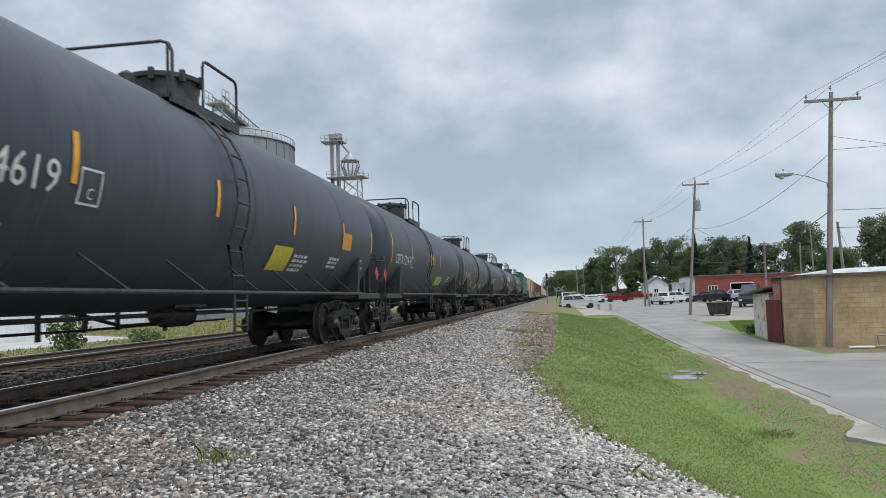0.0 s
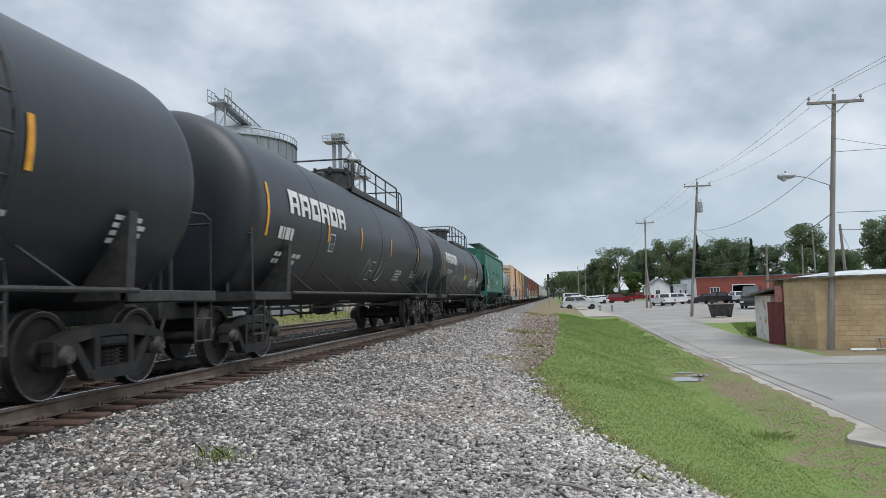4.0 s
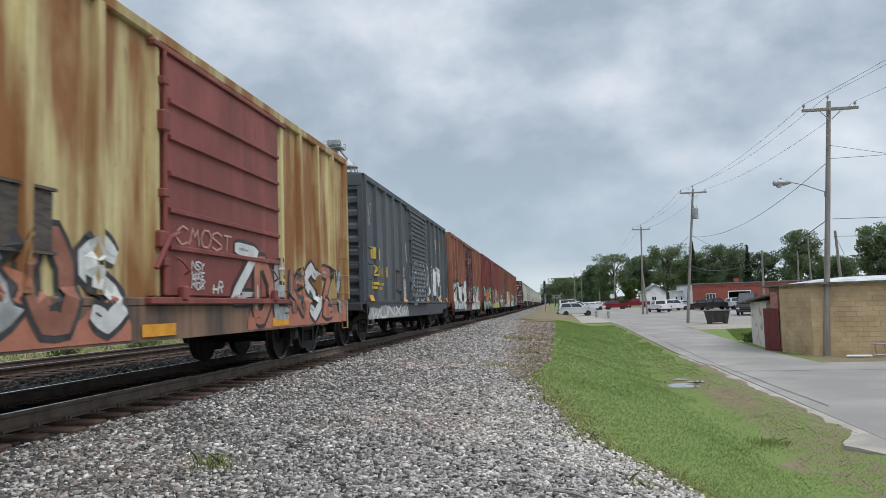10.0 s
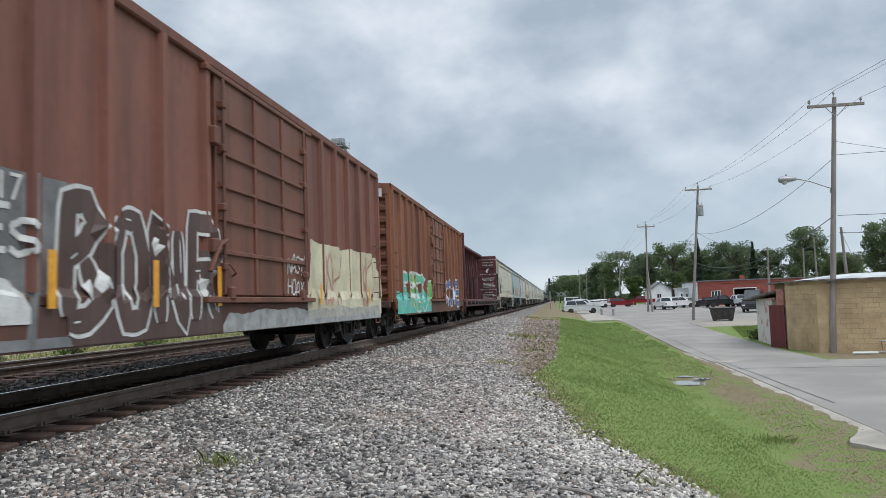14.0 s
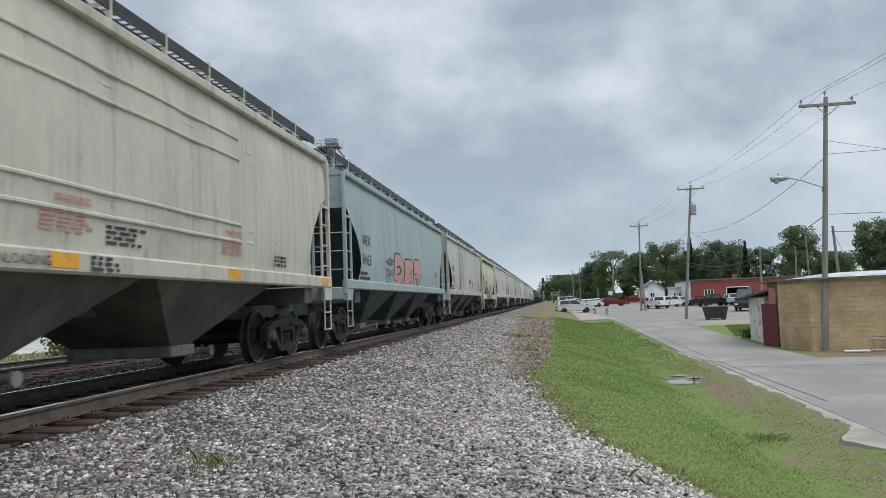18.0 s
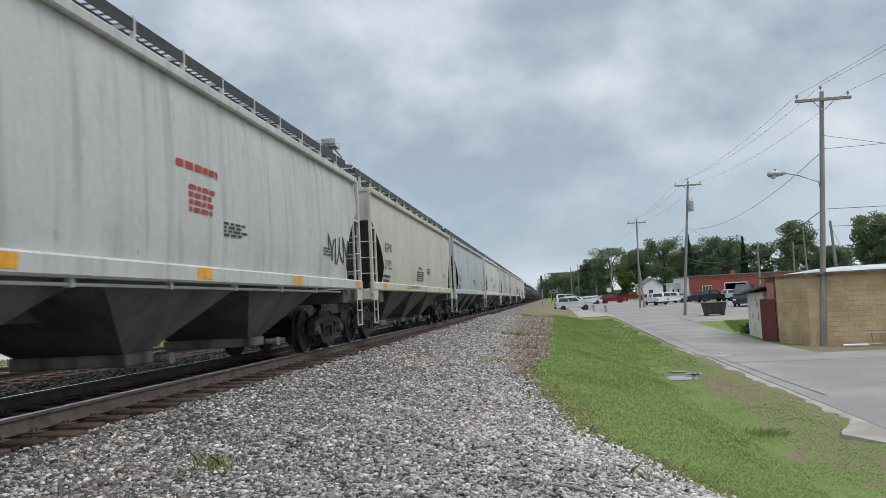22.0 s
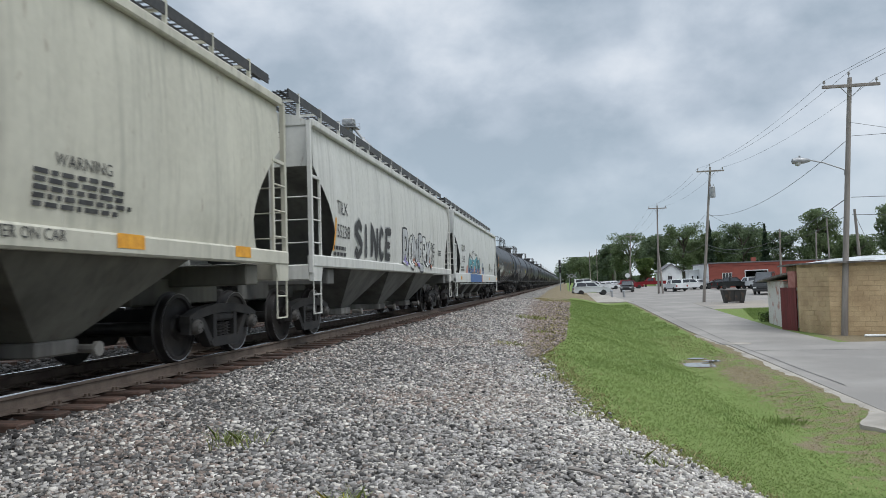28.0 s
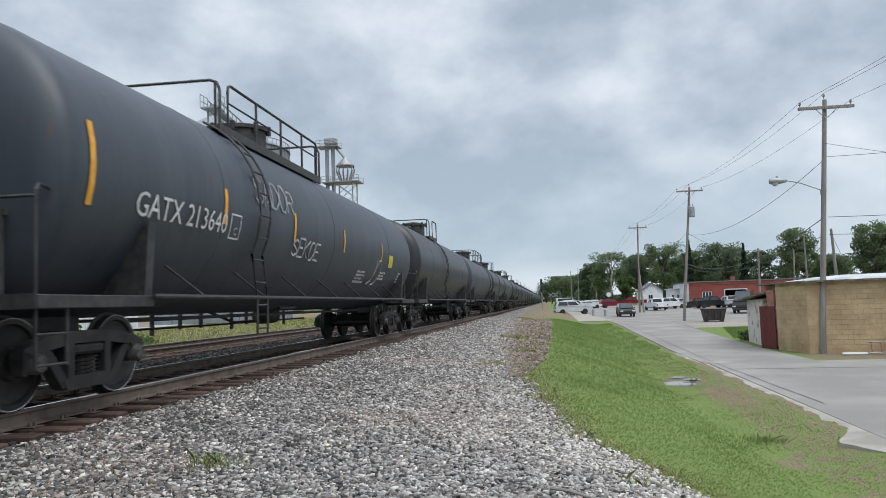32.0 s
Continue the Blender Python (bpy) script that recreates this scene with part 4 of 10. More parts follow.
# ---- crossing signal and small posts ----
def build_signal():
    t = thing("rail_signal", "trackside signal mast with dark signal heads", "railway signal", pose(-0.9, 112, -0.6))
    b = B()
    b.tube([(0, 0, 0), (0, 0, 4.6)], 0.07, 8)
    part("mast", b, GALV, t)
    for z in (4.3, 3.3):
        b = B()
        b.box(-0.16, 0.16, -0.2, 0.05, z - 0.45, z + 0.45, 0.05)
        h = part("signal_head", b, TRIM, t)
        for k in range(3):
            q = B()
            q.lathe([(-0.35, 0.1), (-0.2, 0.11)], "y", (0, 0, z + 0.28 - k * 0.28), 10)
            part("hood", q, TRIM, h)
    for k, x in enumerate((1.3, 2.0)):
        s = thing("crossing_post", "white crossing post beside the railway", "post", pose(-0.9 + x, 112 - k, -0.65))
        b = B()
        b.tube([(0, 0, 0), (0, 0, 2.6)], 0.04, 8)
        part("post", b, GALV, s)
        b = B()
        for a in (40, -40):
            c, sn = math.cos(radians(a)), math.sin(radians(a))
            b.add([(-0.45 * c - 0.06 * sn, -0.08, 2.4 - 0.45 * sn + 0.06 * c), (0.45 * c - 0.06 * sn, -0.08, 2.4 + 0.45 * sn + 0.06 * c), (0.45 * c + 0.06 * sn, -0.08, 2.4 + 0.45 * sn - 0.06 * c), (-0.45 * c + 0.06 * sn, -0.08, 2.4 - 0.45 * sn - 0.06 * c)], [(0, 1, 2, 3)])
        part("crossbuck", b, GALV, s)
    for x, y in ((4.95, 86.6), (6.1, 84.5)):
        h = thing("bollard", "short weathered post at the street corner", "bollard", pose(x, y, zs(y)))
        b = B()
        b.lathe([(0, 0.13), (0.55, 0.12), (0.6, 0.17), (0.72, 0.15), (0.78, 0.05)], "z", (0, 0, 0), 10)
        part("post", b, GALV, h)
    d = thing("road_sign", "round sign on a thin steel post", "sign", pose(10.9, 140, -0.5))
    b = B()
    b.tube([(0, 0, 0), (0, 0, 2.3)], 0.04, 6)
    part("post", b, GALV, d)
    b = B()
    b.lathe([(-0.03, 0.42), (0.0, 0.42)], "y", (0, -0.06, 2.2), 16)
    part("plate", b, WHITEWALL, d)


build_signal()
b = B()
b.lathe([(0, 0.46), (0.012, 0.45)], "z", (6.2, 29.5, zs(29.5) + 0.022), 24)
tagged(part("manhole_cover", b, CONCRETE), "round pale manhole cover set in the street", "manhole cover")
SEAM = mat("tar_seam", (0.05, 0.05, 0.05), (0.08, 0.08, 0.08), 0.85, scale=3, bump=0.1)
b = B()
b.sheet([[(x, 26.6 - 0.05 * (x - 5) + 0.05 * math.sin(x * 3) + d, zs(26.6) + 0.024) for d in (-0.03, 0.03)] for x in np.arange(5.9, 16, 0.25)])
tagged(part("tar_seam", b, SEAM), "dark tar seam across the street", "seam", kind="structure")
b = B()
b.sheet([[(5.98 + 0.015 * math.sin(y * 1.1) + d, y, zs(y) + 0.030) for d in (-0.012, 0.012)] for y in np.arange(18, 64, 0.5)])
tagged(part("tar_seam", b, SEAM), "dark seam along the street edge", "seam", kind="structure")
WATER = mat("puddle_water", (0.20, 0.19, 0.17), (0.25, 0.235, 0.21), 0.015, scale=2, bump=0, grain=0.02, spec=0.9)
for cx, cy, rx, ry in ((4.0, 24.3, 0.62, 0.75), (4.55, 25.0, 0.35, 0.3), (4.2, 26.1, 0.3, 0.3)):
    b = B()
    rng = random.Random(int(cx * 100))
    ring = [(cx + rx * math.cos(a) * (1 + 0.25 * math.sin(3 * a + cx)), cy + ry * math.sin(a) * (1 + 0.2 * math.cos(2 * a))) for a in np.linspace(0, 2 * math.pi, 28, endpoint=False)]
    zq = float(ground_z(np.array(cx), np.array(cy))) + 0.0
    b.add([(x, y, zq - 0.012) for x, y in ring], [tuple(range(28))])
    tagged(part("puddle", b, WATER, smooth=False), "shallow muddy puddle reflecting the sky", "puddle", kind="structure")


# ---- the far side: shed, silos, elevator ----
METALWALL = mat("white_metal_siding", (0.72, 0.75, 0.77), (0.62, 0.65, 0.67), 0.55, scale=0.6, bump=0.05)
SILOM = mat("tan_concrete_silo", (0.42, 0.36, 0.28), (0.34, 0.29, 0.23), 0.9, scale=0.5, stretch=(1, 1, 0.15), bump=0.1)
BINM = mat("corrugated_bin_steel", (0.27, 0.30, 0.32), (0.20, 0.225, 0.24), 0.6, 0.3, scale=0.35, stretch=(1, 1, 0.2), bump=0.05)
YARD = mat("pale_yard_gravel", (0.46, 0.45, 0.43), (0.34, 0.335, 0.32), 0.95, scale=0.4, bump=0.2)


def build_elevator():
    b = B()
    b.prism([(-140, 5), (-27, 5), (-27, 46), (-46, 62), (-70, 190), (-140, 190)], "z", -1.2, -0.86)
    tagged(part("yard", b, YARD, smooth=False), "pale gravel yard of the grain elevator", "yard", kind="structure")
    t = thing("storage_shed", "long white metal storage shed with pale roof", "shed")
    d = Vector((-10.4, 34.7, 0)).normalized()
    n = Vector((-d.y, d.x, 0))
    A = Vector((-34.0, 34.0, -0.86))
    L, W, H = 55, 22, 5.7
    cs = [A, A + d * L, A + d * L + n * W, A + n * W]
    b = B()
    b.rings([[tuple(c) for c in cs], [tuple(c + Vector((0, 0, H))) for c in cs]])
    part("wall", b, METALWALL, t)
    b = B()
    mid0, mid1 = A + n * W / 2 - d * 0.4 + Vector((0, 0, H + 3.0)), A + d * (L + 0.4) + n * W / 2 + Vector((0, 0, H + 3.0))
    up_ = Vector((0, 0, H))
    o = -n * 0.4
    b.add([tuple(v) for v in (A + o - d * 0.4 + up_, A + o + d * (L + 0.4) + up_, mid1, mid0, A + n * (W + 0.4) - d * 0.4 + up_, A + n * (W + 0.4) + d * (L + 0.4) + up_)],
          [(0, 1, 2, 3), (3, 2, 5, 4), (0, 3, 4), (1, 5, 2)])
    part("roof", b, ROOFPALE, t)
    for k in range(40):
        b = B()
        q = A + d * (0.7 + k * 1.35) - n * 0.03
        b.box(-0.05, 0.05, -0.03, 0.03, 0, H - 0.02)
        o_ = part("wall_rib", b, METALWALL, t)
        o_.matrix_basis = Matrix.Translation(q) @ Matrix.Rotation(math.atan2(d.y, d.x), 4, "Z")
    s = thing("silo", "tan concrete grain silo in the elevator yard", "silo", pose(-61.2, 95, -0.86), group="concrete silos")
    b = B()
    b.lathe([(0, 2.4), (17.6, 2.4), (17.6, 2.55), (17.9, 2.55), (18.2, 1.5), (18.4, 0.1)], "z", (0, 0, 0), 28)
    part("shell", b, SILOM, s)
    for k in range(8):
        b = B()
        b.lathe([(2 + k * 2 - 0.05, 2.41), (2 + k * 2, 2.44), (2 + k * 2 + 0.05, 2.41)], "z", (0, 0, 0), 28, False)
        part("hoop", b, SILOM, s)
    copy_thing(s, pose(-56.8, 97, -0.86))
    g = thing("grain_bin", "large corrugated steel grain bin with conical roof", "grain bin", pose(-57, 125, -0.86))
    b = B()
    prof = []
    for k in range(41):
        prof.append((k * 0.74, 12.6 + (0.05 if k % 2 else 0)))
    b.lathe(prof, "z", (0, 0, 0), 72, False)
    part("shell", b, BINM, g)
    for k in range(36):
        a = k * math.pi / 18
        b = B()
        b.box(12.6, 12.78, -0.09, 0.09, 0, 29.6)
        o_ = part("stiffener", b, BINM, g)
        o_.rotation_euler = (0, 0, a)
    b = B()
    b.lathe([(29.6, 12.9), (29.7, 12.9), (36.2, 1.2), (36.9, 1.2), (37.2, 0.2)], "z", (0, 0, 0), 72)
    part("roof", b, BINM, g)
    b = B()
    for k in range(72):
        a = k * math.pi / 36
        b.tube([(12.8 * math.cos(a), 12.8 * math.sin(a), 29.6), (12.8 * math.cos(a), 12.8 * math.sin(a), 30.7)], 0.05, 4)
    b.lathe([(30.65, 12.8), (30.75, 12.86), (30.75, 12.74)], "z", (0, 0, 0), 72, False)
    part("eave_railing", b, GALV, g)
    # conveyor bridge over the bins
    c = thing("conveyor_bridge", "steel conveyor catwalk running over the grain bins", "conveyor", pose(0, 3.4, -0.9))
    drop = lambda y: -0.13 * (y - 108)
    for xx in (-51.6, -50.0):
        for zz in (33.4, 34.8):
            part("chord", B().tube([(xx, 107, zz + drop(107)), (xx, 131, zz + drop(131))], 0.12, 5), GALV, c)
    for k in range(15):
        y = 108 + k * 1.55
        b = B()
        for xx in (-51.6, -50.0):
            b.tube([(xx, y, 33.4 + drop(y)), (xx, y, 34.8 + drop(y))], 0.08, 4)
            b.tube([(xx, y, 33.4 + drop(y)), (xx, y + 1.55, 34.8 + drop(y + 1.55))], 0.06, 4)
        part("truss_panel", b, GALV, c)
    b = B()
    b.rings([[(-51.3, y, 33.5 + drop(y)), (-50.3, y, 33.5 + drop(y)), (-50.3, y, 34.2 + drop(y)), (-51.3, y, 34.2 + drop(y))] for y in (107, 131)])
    part("conveyor_trough", b, BINM, c)
    b = B()
    b.box(-52.2, -49.4, 105.6, 108.2, 33.4, 33.6)
    for xx in (-52.2, -49.4):
        for y in (105.6, 106.9, 108.2):
            b.tube([(xx, y, 33.6), (xx, y, 35.6)], 0.07, 4)
        b.tube([(xx, 105.6, 35.6), (xx, 108.2, 35.6)], 0.07, 4)
        b.tube([(xx, 105.6, 34.6), (xx, 108.2, 34.6)], 0.07, 4)
    part("head_frame", b, GALV, c)
    for y in (107, 130):
        b = B()
        for xx in (-51.6, -50.0):
            b.tube([(xx, y, 27.0), (xx, y, 33.4 + drop(y))], 0.14, 6)
        b.tube([(-51.6, y, 29.0), (-50.0, y, 32.0)], 0.06, 4)
        part("support_tower", b, GALV, c)
    # bucket elevator and distributor
    e_ = thing("bucket_elevator", "tall grain leg with head platform and distributor spouts", "grain elevator", pose(-43.6, 150, -0.86))
    for dx in (-0.55, 0.75):
        b = B()
        b.box(dx - 0.3, dx + 0.3, -0.4, 0.4, 0, 35.5)
        part("leg_casing", b, GALV, e_)
    b = B()
    b.box(-1.0, 1.6, -0.9, 0.9, 35.5, 37.0, 0.3)
    part("head", b, GALV, e_)
    b = B()
    b.box(-2.4, 2.2, -1.8, 1.8, 34.9, 35.05)
    part("head_platform", b, GALV, e_)
    b = B()
    for x in np.arange(-2.4, 2.3, 0.92):
        for y in (-1.8, 1.8):
            b.tube([(x, y, 35.05), (x, y, 36.2)], 0.05, 4)
    for y in (-1.8, 1.8):
        for z in (35.6, 36.2):
            b.tube([(-2.4, y, z), (2.2, y, z)], 0.05, 4)
    part("platform_railing", b, GALV, e_)
    b = B()
    b.tube([(1.2, 0, 35.2), (3.2, 0, 32.6)], 0.28, 8)
    part("head_spout", b, GALV, e_)
    b = B()
    b.lathe([(30.8, 1.9), (31.0, 1.9), (32.6, 0.4), (32.9, 0.3)], "z", (3.3, 0, 0), 18)
    part("distributor_hood", b, GALV, e_)
    for k in range(12):
        a = k * math.pi / 6
        b = B()
        b.tube([(3.3 + 1.7 * math.cos(a), 1.7 * math.sin(a), 30.9), (3.3 + 1.9 * math.cos(a), 1.9 * math.sin(a), 29.8), (3.3 + 1.0 * math.cos(a), 1.0 * math.sin(a), 27.6)], 0.17, 6)
        part("spout", b, GALV, e_)
    b = B()
    b.box(-1.2, 6.6, -2.2, 2.2, 27.3, 27.5)
    part("tower_platform", b, GALV, e_)
    b = B()
    for x in np.arange(-1.2, 6.7, 0.97):
        for y in (-2.2, 2.2):
            b.tube([(x, y, 27.5), (x, y, 28.6)], 0.05, 4)
    for y in (-2.2, 2.2):
        for z in (28.0, 28.6):
            b.tube([(-1.2, y, z), (6.6, y, z)], 0.05, 4)
    part("platform_railing", b, GALV, e_)
    b = B()
    for x in (1.4, 5.2):
        for y in (-1.8, 1.8):
            b.tube([(x, y, 0), (x, y, 27.3)], 0.13, 6)
    for k in range(9):
        z = k * 3.03
        for y in (-1.8, 1.8):
            b.tube([(1.4, y, z), (5.2, y, z + 3.03)], 0.07, 4)
            b.tube([(5.2, y, z), (1.4, y, z + 3.03)], 0.07, 4)
    part("lattice_tower", b, GALV, e_)


build_elevator()


# ---- trees ----
BARK = mat("tree_bark", (0.085, 0.07, 0.055), (0.05, 0.042, 0.035), 0.95, scale=6, bump=0.4)


def leaf_mat(name, a, c, isle=0.4, scale=0.35):
    """Leaves that let some of the light through."""
    m = mat(name, a, c, 0.6, scale=scale, mixpos=(0.3, 0.7), bump=0, grain=0.1, isle=isle, spec=0.3)
    nt = m.node_tree
    p, o = nt.nodes["Principled BSDF"], nt.nodes["Material Output"]
    tr = nt.nodes.new("ShaderNodeBsdfTranslucent")
    nt.links.new(p.inputs["Base Color"].links[0].from_socket, tr.inputs[0])
    mx = nt.nodes.new("ShaderNodeMixShader")
    mx.inputs[0].default_value = 0.5
    nt.links.new(p.outputs[0], mx.inputs[1])
    nt.links.new(tr.outputs[0], mx.inputs[2])
    nt.links.new(mx.outputs[0], o.inputs[0])
    return m


# first two leaf colours are paler and bluer, with distance haze mixed in
LEAVES = [leaf_mat("leaves", (0.125, 0.17, 0.088), (0.16, 0.205, 0.10)), leaf_mat("leaves_dark", (0.11, 0.155, 0.09), (0.14, 0.18, 0.10)), leaf_mat("leaves_light", (0.105, 0.16, 0.05), (0.13, 0.18, 0.055))]
CONIFER = leaf_mat("needles", (0.035, 0.06, 0.036), (0.05, 0.078, 0.044))


def tree(x, y, height, spread, seed, leaf=0, base=None, low=0.22, n=2600, size=0.42, label="", name="tree", cone=False):
    rng = np.random.default_rng(seed)
    z0 = float(ground_z(np.array(x), np.array(y))) if base is None else base
    t = thing(name, label or "leafy green tree behind the street", "tree", pose(x, y, z0 - 0.05), group="trees along the lots")
    b = B()
    top = height * (0.55 if not cone else 0.95)
    b.tube([(0, 0, -0.3), (0.05, 0, height * 0.15), (0.1 * spread * 0.1, 0.1, height * 0.35), (0, 0, top)], height * 0.028 + 0.05, 9, 0.06)
    part("trunk", b, BARK, t)
    limbs = []
    for k in range(7 if not cone else 0):
        a = k * 2.4 + seed
        h0 = height * (low + 0.1 + 0.06 * k)
        q = (spread * 0.62 * math.cos(a), spread * 0.62 * math.sin(a), min(height * 0.9, h0 + height * (0.2 + 0.03 * k)))
        b = B()
        b.tube([(0, 0, h0), (q[0] * 0.5, q[1] * 0.5, h0 + (q[2] - h0) * 0.6), q], height * 0.012 + 0.03, 6, 0.02)
        part("limb", b, BARK, t)
        limbs.append(q)
    if cone:
        hh = rng.random(n) ** 0.8
        r = spread * (1 - hh) * np.sqrt(rng.random(n)) * (0.75 + 0.25 * np.sin(hh * 40))
        a = rng.random(n) * 2 * np.pi
        P = np.stack([r * np.cos(a), r * np.sin(a), height * (0.08 + 0.92 * hh)], -1)
    else:
        blobs = [(q[0], q[1], q[2], spread * rng.uniform(0.28, 0.42)) for q in limbs]
        for k in range(30):
            a = rng.random() * 6.283
            u = rng.random()
            hz = height * (low + (1 - low) * (0.12 + 0.8 * u))
            rr = spread * math.sqrt(max(0.05, 1 - (abs(u - 0.42) / 0.62) ** 2)) * rng.uniform(0.35, 0.8)
            blobs.append((rr * math.cos(a), rr * math.sin(a), hz, spread * rng.uniform(0.16, 0.36)))
        bl = np.array(blobs)
        pick = rng.integers(0, len(bl), n)
        dirs = rng.normal(size=(n, 3))
        dirs /= np.linalg.norm(dirs, axis=1)[:, None]
        rad = bl[pick, 3] * rng.random(n) ** 0.4
        P = bl[pick, :3] + dirs * rad[:, None] * (1, 1, 0.8)
        P[:, 2] = np.clip(P[:, 2], height * low * 0.8, height)
    u = rng.normal(size=(n, 3))
    u /= np.linalg.norm(u, axis=1)[:, None]
    w = np.cross(u, rng.normal(size=(n, 3)))
    w /= np.linalg.norm(w, axis=1)[:, None]
    s = size * rng.uniform(0.6, 1.25, n)[:, None]
    V = np.stack([P - u * s * 0.5, P + w * s * 0.32, P + u * s * 0.5, P - w * s * 0.32], 1).reshape(-1, 3)
    F = np.arange(n * 4).reshape(n, 4)
    me = from_numpy("crown", V, F, CONIFER if cone else LEAVES[leaf])
    part("crown", me, None, t)
    return t


tree_rows = [  # x, y, height, spread, leaf
    (4.5, 250, 9.2, 6, 0), (9, 262, 9.4, 6, 1), (1.5, 300, 8.5, 6, 1), (13, 255, 8.6, 5.5, 0), (18, 280, 9, 7, 1), (-1.0, 420, 9.5, 7, 1), (6, 400, 9.5, 8, 0), (10.4, 232, 9.2, 3.6, 1),
    (15.5, 190, 13.0, 5.6, 0), (12.2, 205, 11.2, 4.0, 1), (24.5, 200, 12.6, 3.6, 1), (25.2, 170, 13.4, 5.0, 0), (20.6, 178, 11.4, 4.6, 1),
    (14.1, 141, 5.3, 1.7, 2), (36.5, 165, 12.4, 5.4, 1), (41.0, 176, 12.0, 4.6, 0), (31.5, 172, 11.4, 4.4, 0), (45.2, 170, 10.8, 4.2, 1), (46.6, 150, 13.6, 4.4, 0), (51.5, 166, 10.4, 5, 1), (57, 160, 8.8, 5, 0),
    (60.3, 170, 9.0, 4.4, 1), (48.6, 120, 11.8, 3.9, 0), (53, 124, 11.4, 4.6, 1), (58, 132, 10.4, 5.4, 0), (66, 150, 10, 6, 0), (34, 190, 10.6, 6, 1), (28.5, 186, 10.4, 5, 0), (42, 196, 10.2, 7, 1),
]
for k, (x, y, h, s, lf) in enumerate(tree_rows):
    tree(x, y, h, s, 100 + k, lf, n=10500 if y < 200 else 6500, size=0.36 if y < 200 else 0.5,
         label=("leafy dark green tree behind the lot", "broad green tree in the distant row", "bright green young tree beside the house")[1 if y > 199 else (2 if lf == 2 else 0)])
tree(27.2, 150, 12.2, 1.9, 7, cone=True, n=3600, size=0.42, label="dark pointed spruce tree behind the lot", name="spruce_tree")
tree(39.2, 158, 11.6, 1.9, 9, cone=True, n=3600, size=0.42, label="dark pointed spruce tree behind the lot", name="spruce_tree")
tree(-16.9, 24.4, 1.9, 0.8, 31, 2, -0.85, 0.1, 900, 0.14, "small green bush beyond the second track", "bush")
tree(-17.5, 30.5, 1.0, 0.9, 33, 2, -0.85, 0.05, 700, 0.14, "small yellow-green bush beyond the second track", "bush")
tree(10.1, 40.8, 0.55, 0.6, 35, 2, None, 0.02, 500, 0.12, "low green bush by the shed corner", "bush")


def hedge(x0, x1, y0, y1, height, seed, n, leaf):
    """Bushes that fill the space under the trees."""
    rng = np.random.default_rng(seed)
    x, y = rng.uniform(x0, x1, n), rng.uniform(y0, y1, n)
    hm = height * (0.7 + 0.25 * np.sin(x * 0.9) + 0.2 * np.sin(x * 2.3 + 1))
    P = np.stack([x, y, -0.5 + hm * rng.random(n) ** 0.7], -1)
    u = rng.normal(size=(n, 3))
    u /= np.linalg.norm(u, axis=1)[:, None]
    w = np.cross(u, rng.normal(size=(n, 3)))
    w /= np.linalg.norm(w, axis=1)[:, None]
    s = rng.uniform(0.3, 0.7, n)[:, None]
    V = np.stack([P - u * s * 0.5, P + w * s * 0.35, P + u * s * 0.5, P - w * s * 0.35], 1).reshape(-1, 3)
    me = from_numpy("hedge", V, np.arange(n * 4).reshape(n, 4), LEAVES[leaf])
    tagged(new("hedge", me), "dense green bushes under the tree row", "hedge", kind="stuff")


hedge(2.0, 22, 205, 225, 3.8, 4, 16000, 1)
hedge(22, 75, 178, 200, 5.0, 6, 30000, 0)


def far_woods():
    """Distant tree line that closes the horizon."""
    rng = np.random.default_rng(3)
    n = 52000
    a = rng.random(n)
    side = rng.random(n)
    x = np.where(side < 0.45, rng.uniform(40, 700, n), np.where(side < 0.7, rng.uniform(-30, 60, n), rng.uniform(-900, -120, n)))
    y = np.where(side < 0.45, rng.uniform(240, 420, n), np.where(side < 0.7, rng.uniform(900, 1000, n), rng.uniform(350, 700, n)))
    y = np.where((side >= 0.45) & (side < 0.7) & (np.abs(x + 8) < 7), 1300, y)
    hmax = np.where(side < 0.45, 5.0, 6.5) + 2.5 * np.sin(x * 0.11) + 2 * np.sin(x * 0.37 + y * 0.05)
    z = -0.5 + hmax * rng.random(n) ** 0.8
    P = np.stack([x, y, z], -1)
    u = rng.normal(size=(n, 3))
    u /= np.linalg.norm(u, axis=1)[:, None]
    w = np.cross(u, rng.normal(size=(n, 3)))
    w /= np.linalg.norm(w, axis=1)[:, None]
    s = rng.uniform(1.0, 2.2, n)[:, None]
    V = np.stack([P - u * s * 0.5, P + w * s * 0.4, P + u * s * 0.5, P - w * s * 0.4], 1).reshape(-1, 3)
    me = from_numpy("far_woods", V, np.arange(n * 4).reshape(n, 4), LEAVES[1])
    tagged(new("far_woods", me), "distant green woods along the horizon", "woods", kind="stuff")


far_woods()


# ---- the train ----
IRON = mat("dark_truck_iron", (0.014, 0.0135, 0.014), (0.030, 0.027, 0.025), 0.75, scale=5, bump=0.3, bscale=35, dist=0.006)
WHEEL = mat("worn_wheel_steel", (0.022, 0.020, 0.020), (0.040, 0.036, 0.034), 0.55, 0.4, scale=6, bump=0.1)
TREAD = mat("bright_wheel_tread", (0.45, 0.45, 0.46), (0.36, 0.36, 0.37), 0.3, 1.0, scale=5, bump=0)
CAPM = mat("bearing_cap", (0.11, 0.105, 0.10), (0.06, 0.056, 0.052), 0.6, 0.3, scale=9, bump=0.1)
YELLOW = mat("reflector_yellow", (0.75, 0.36, 0.03), (0.62, 0.27, 0.02), 0.5, scale=8, bump=0, grain=0.08)
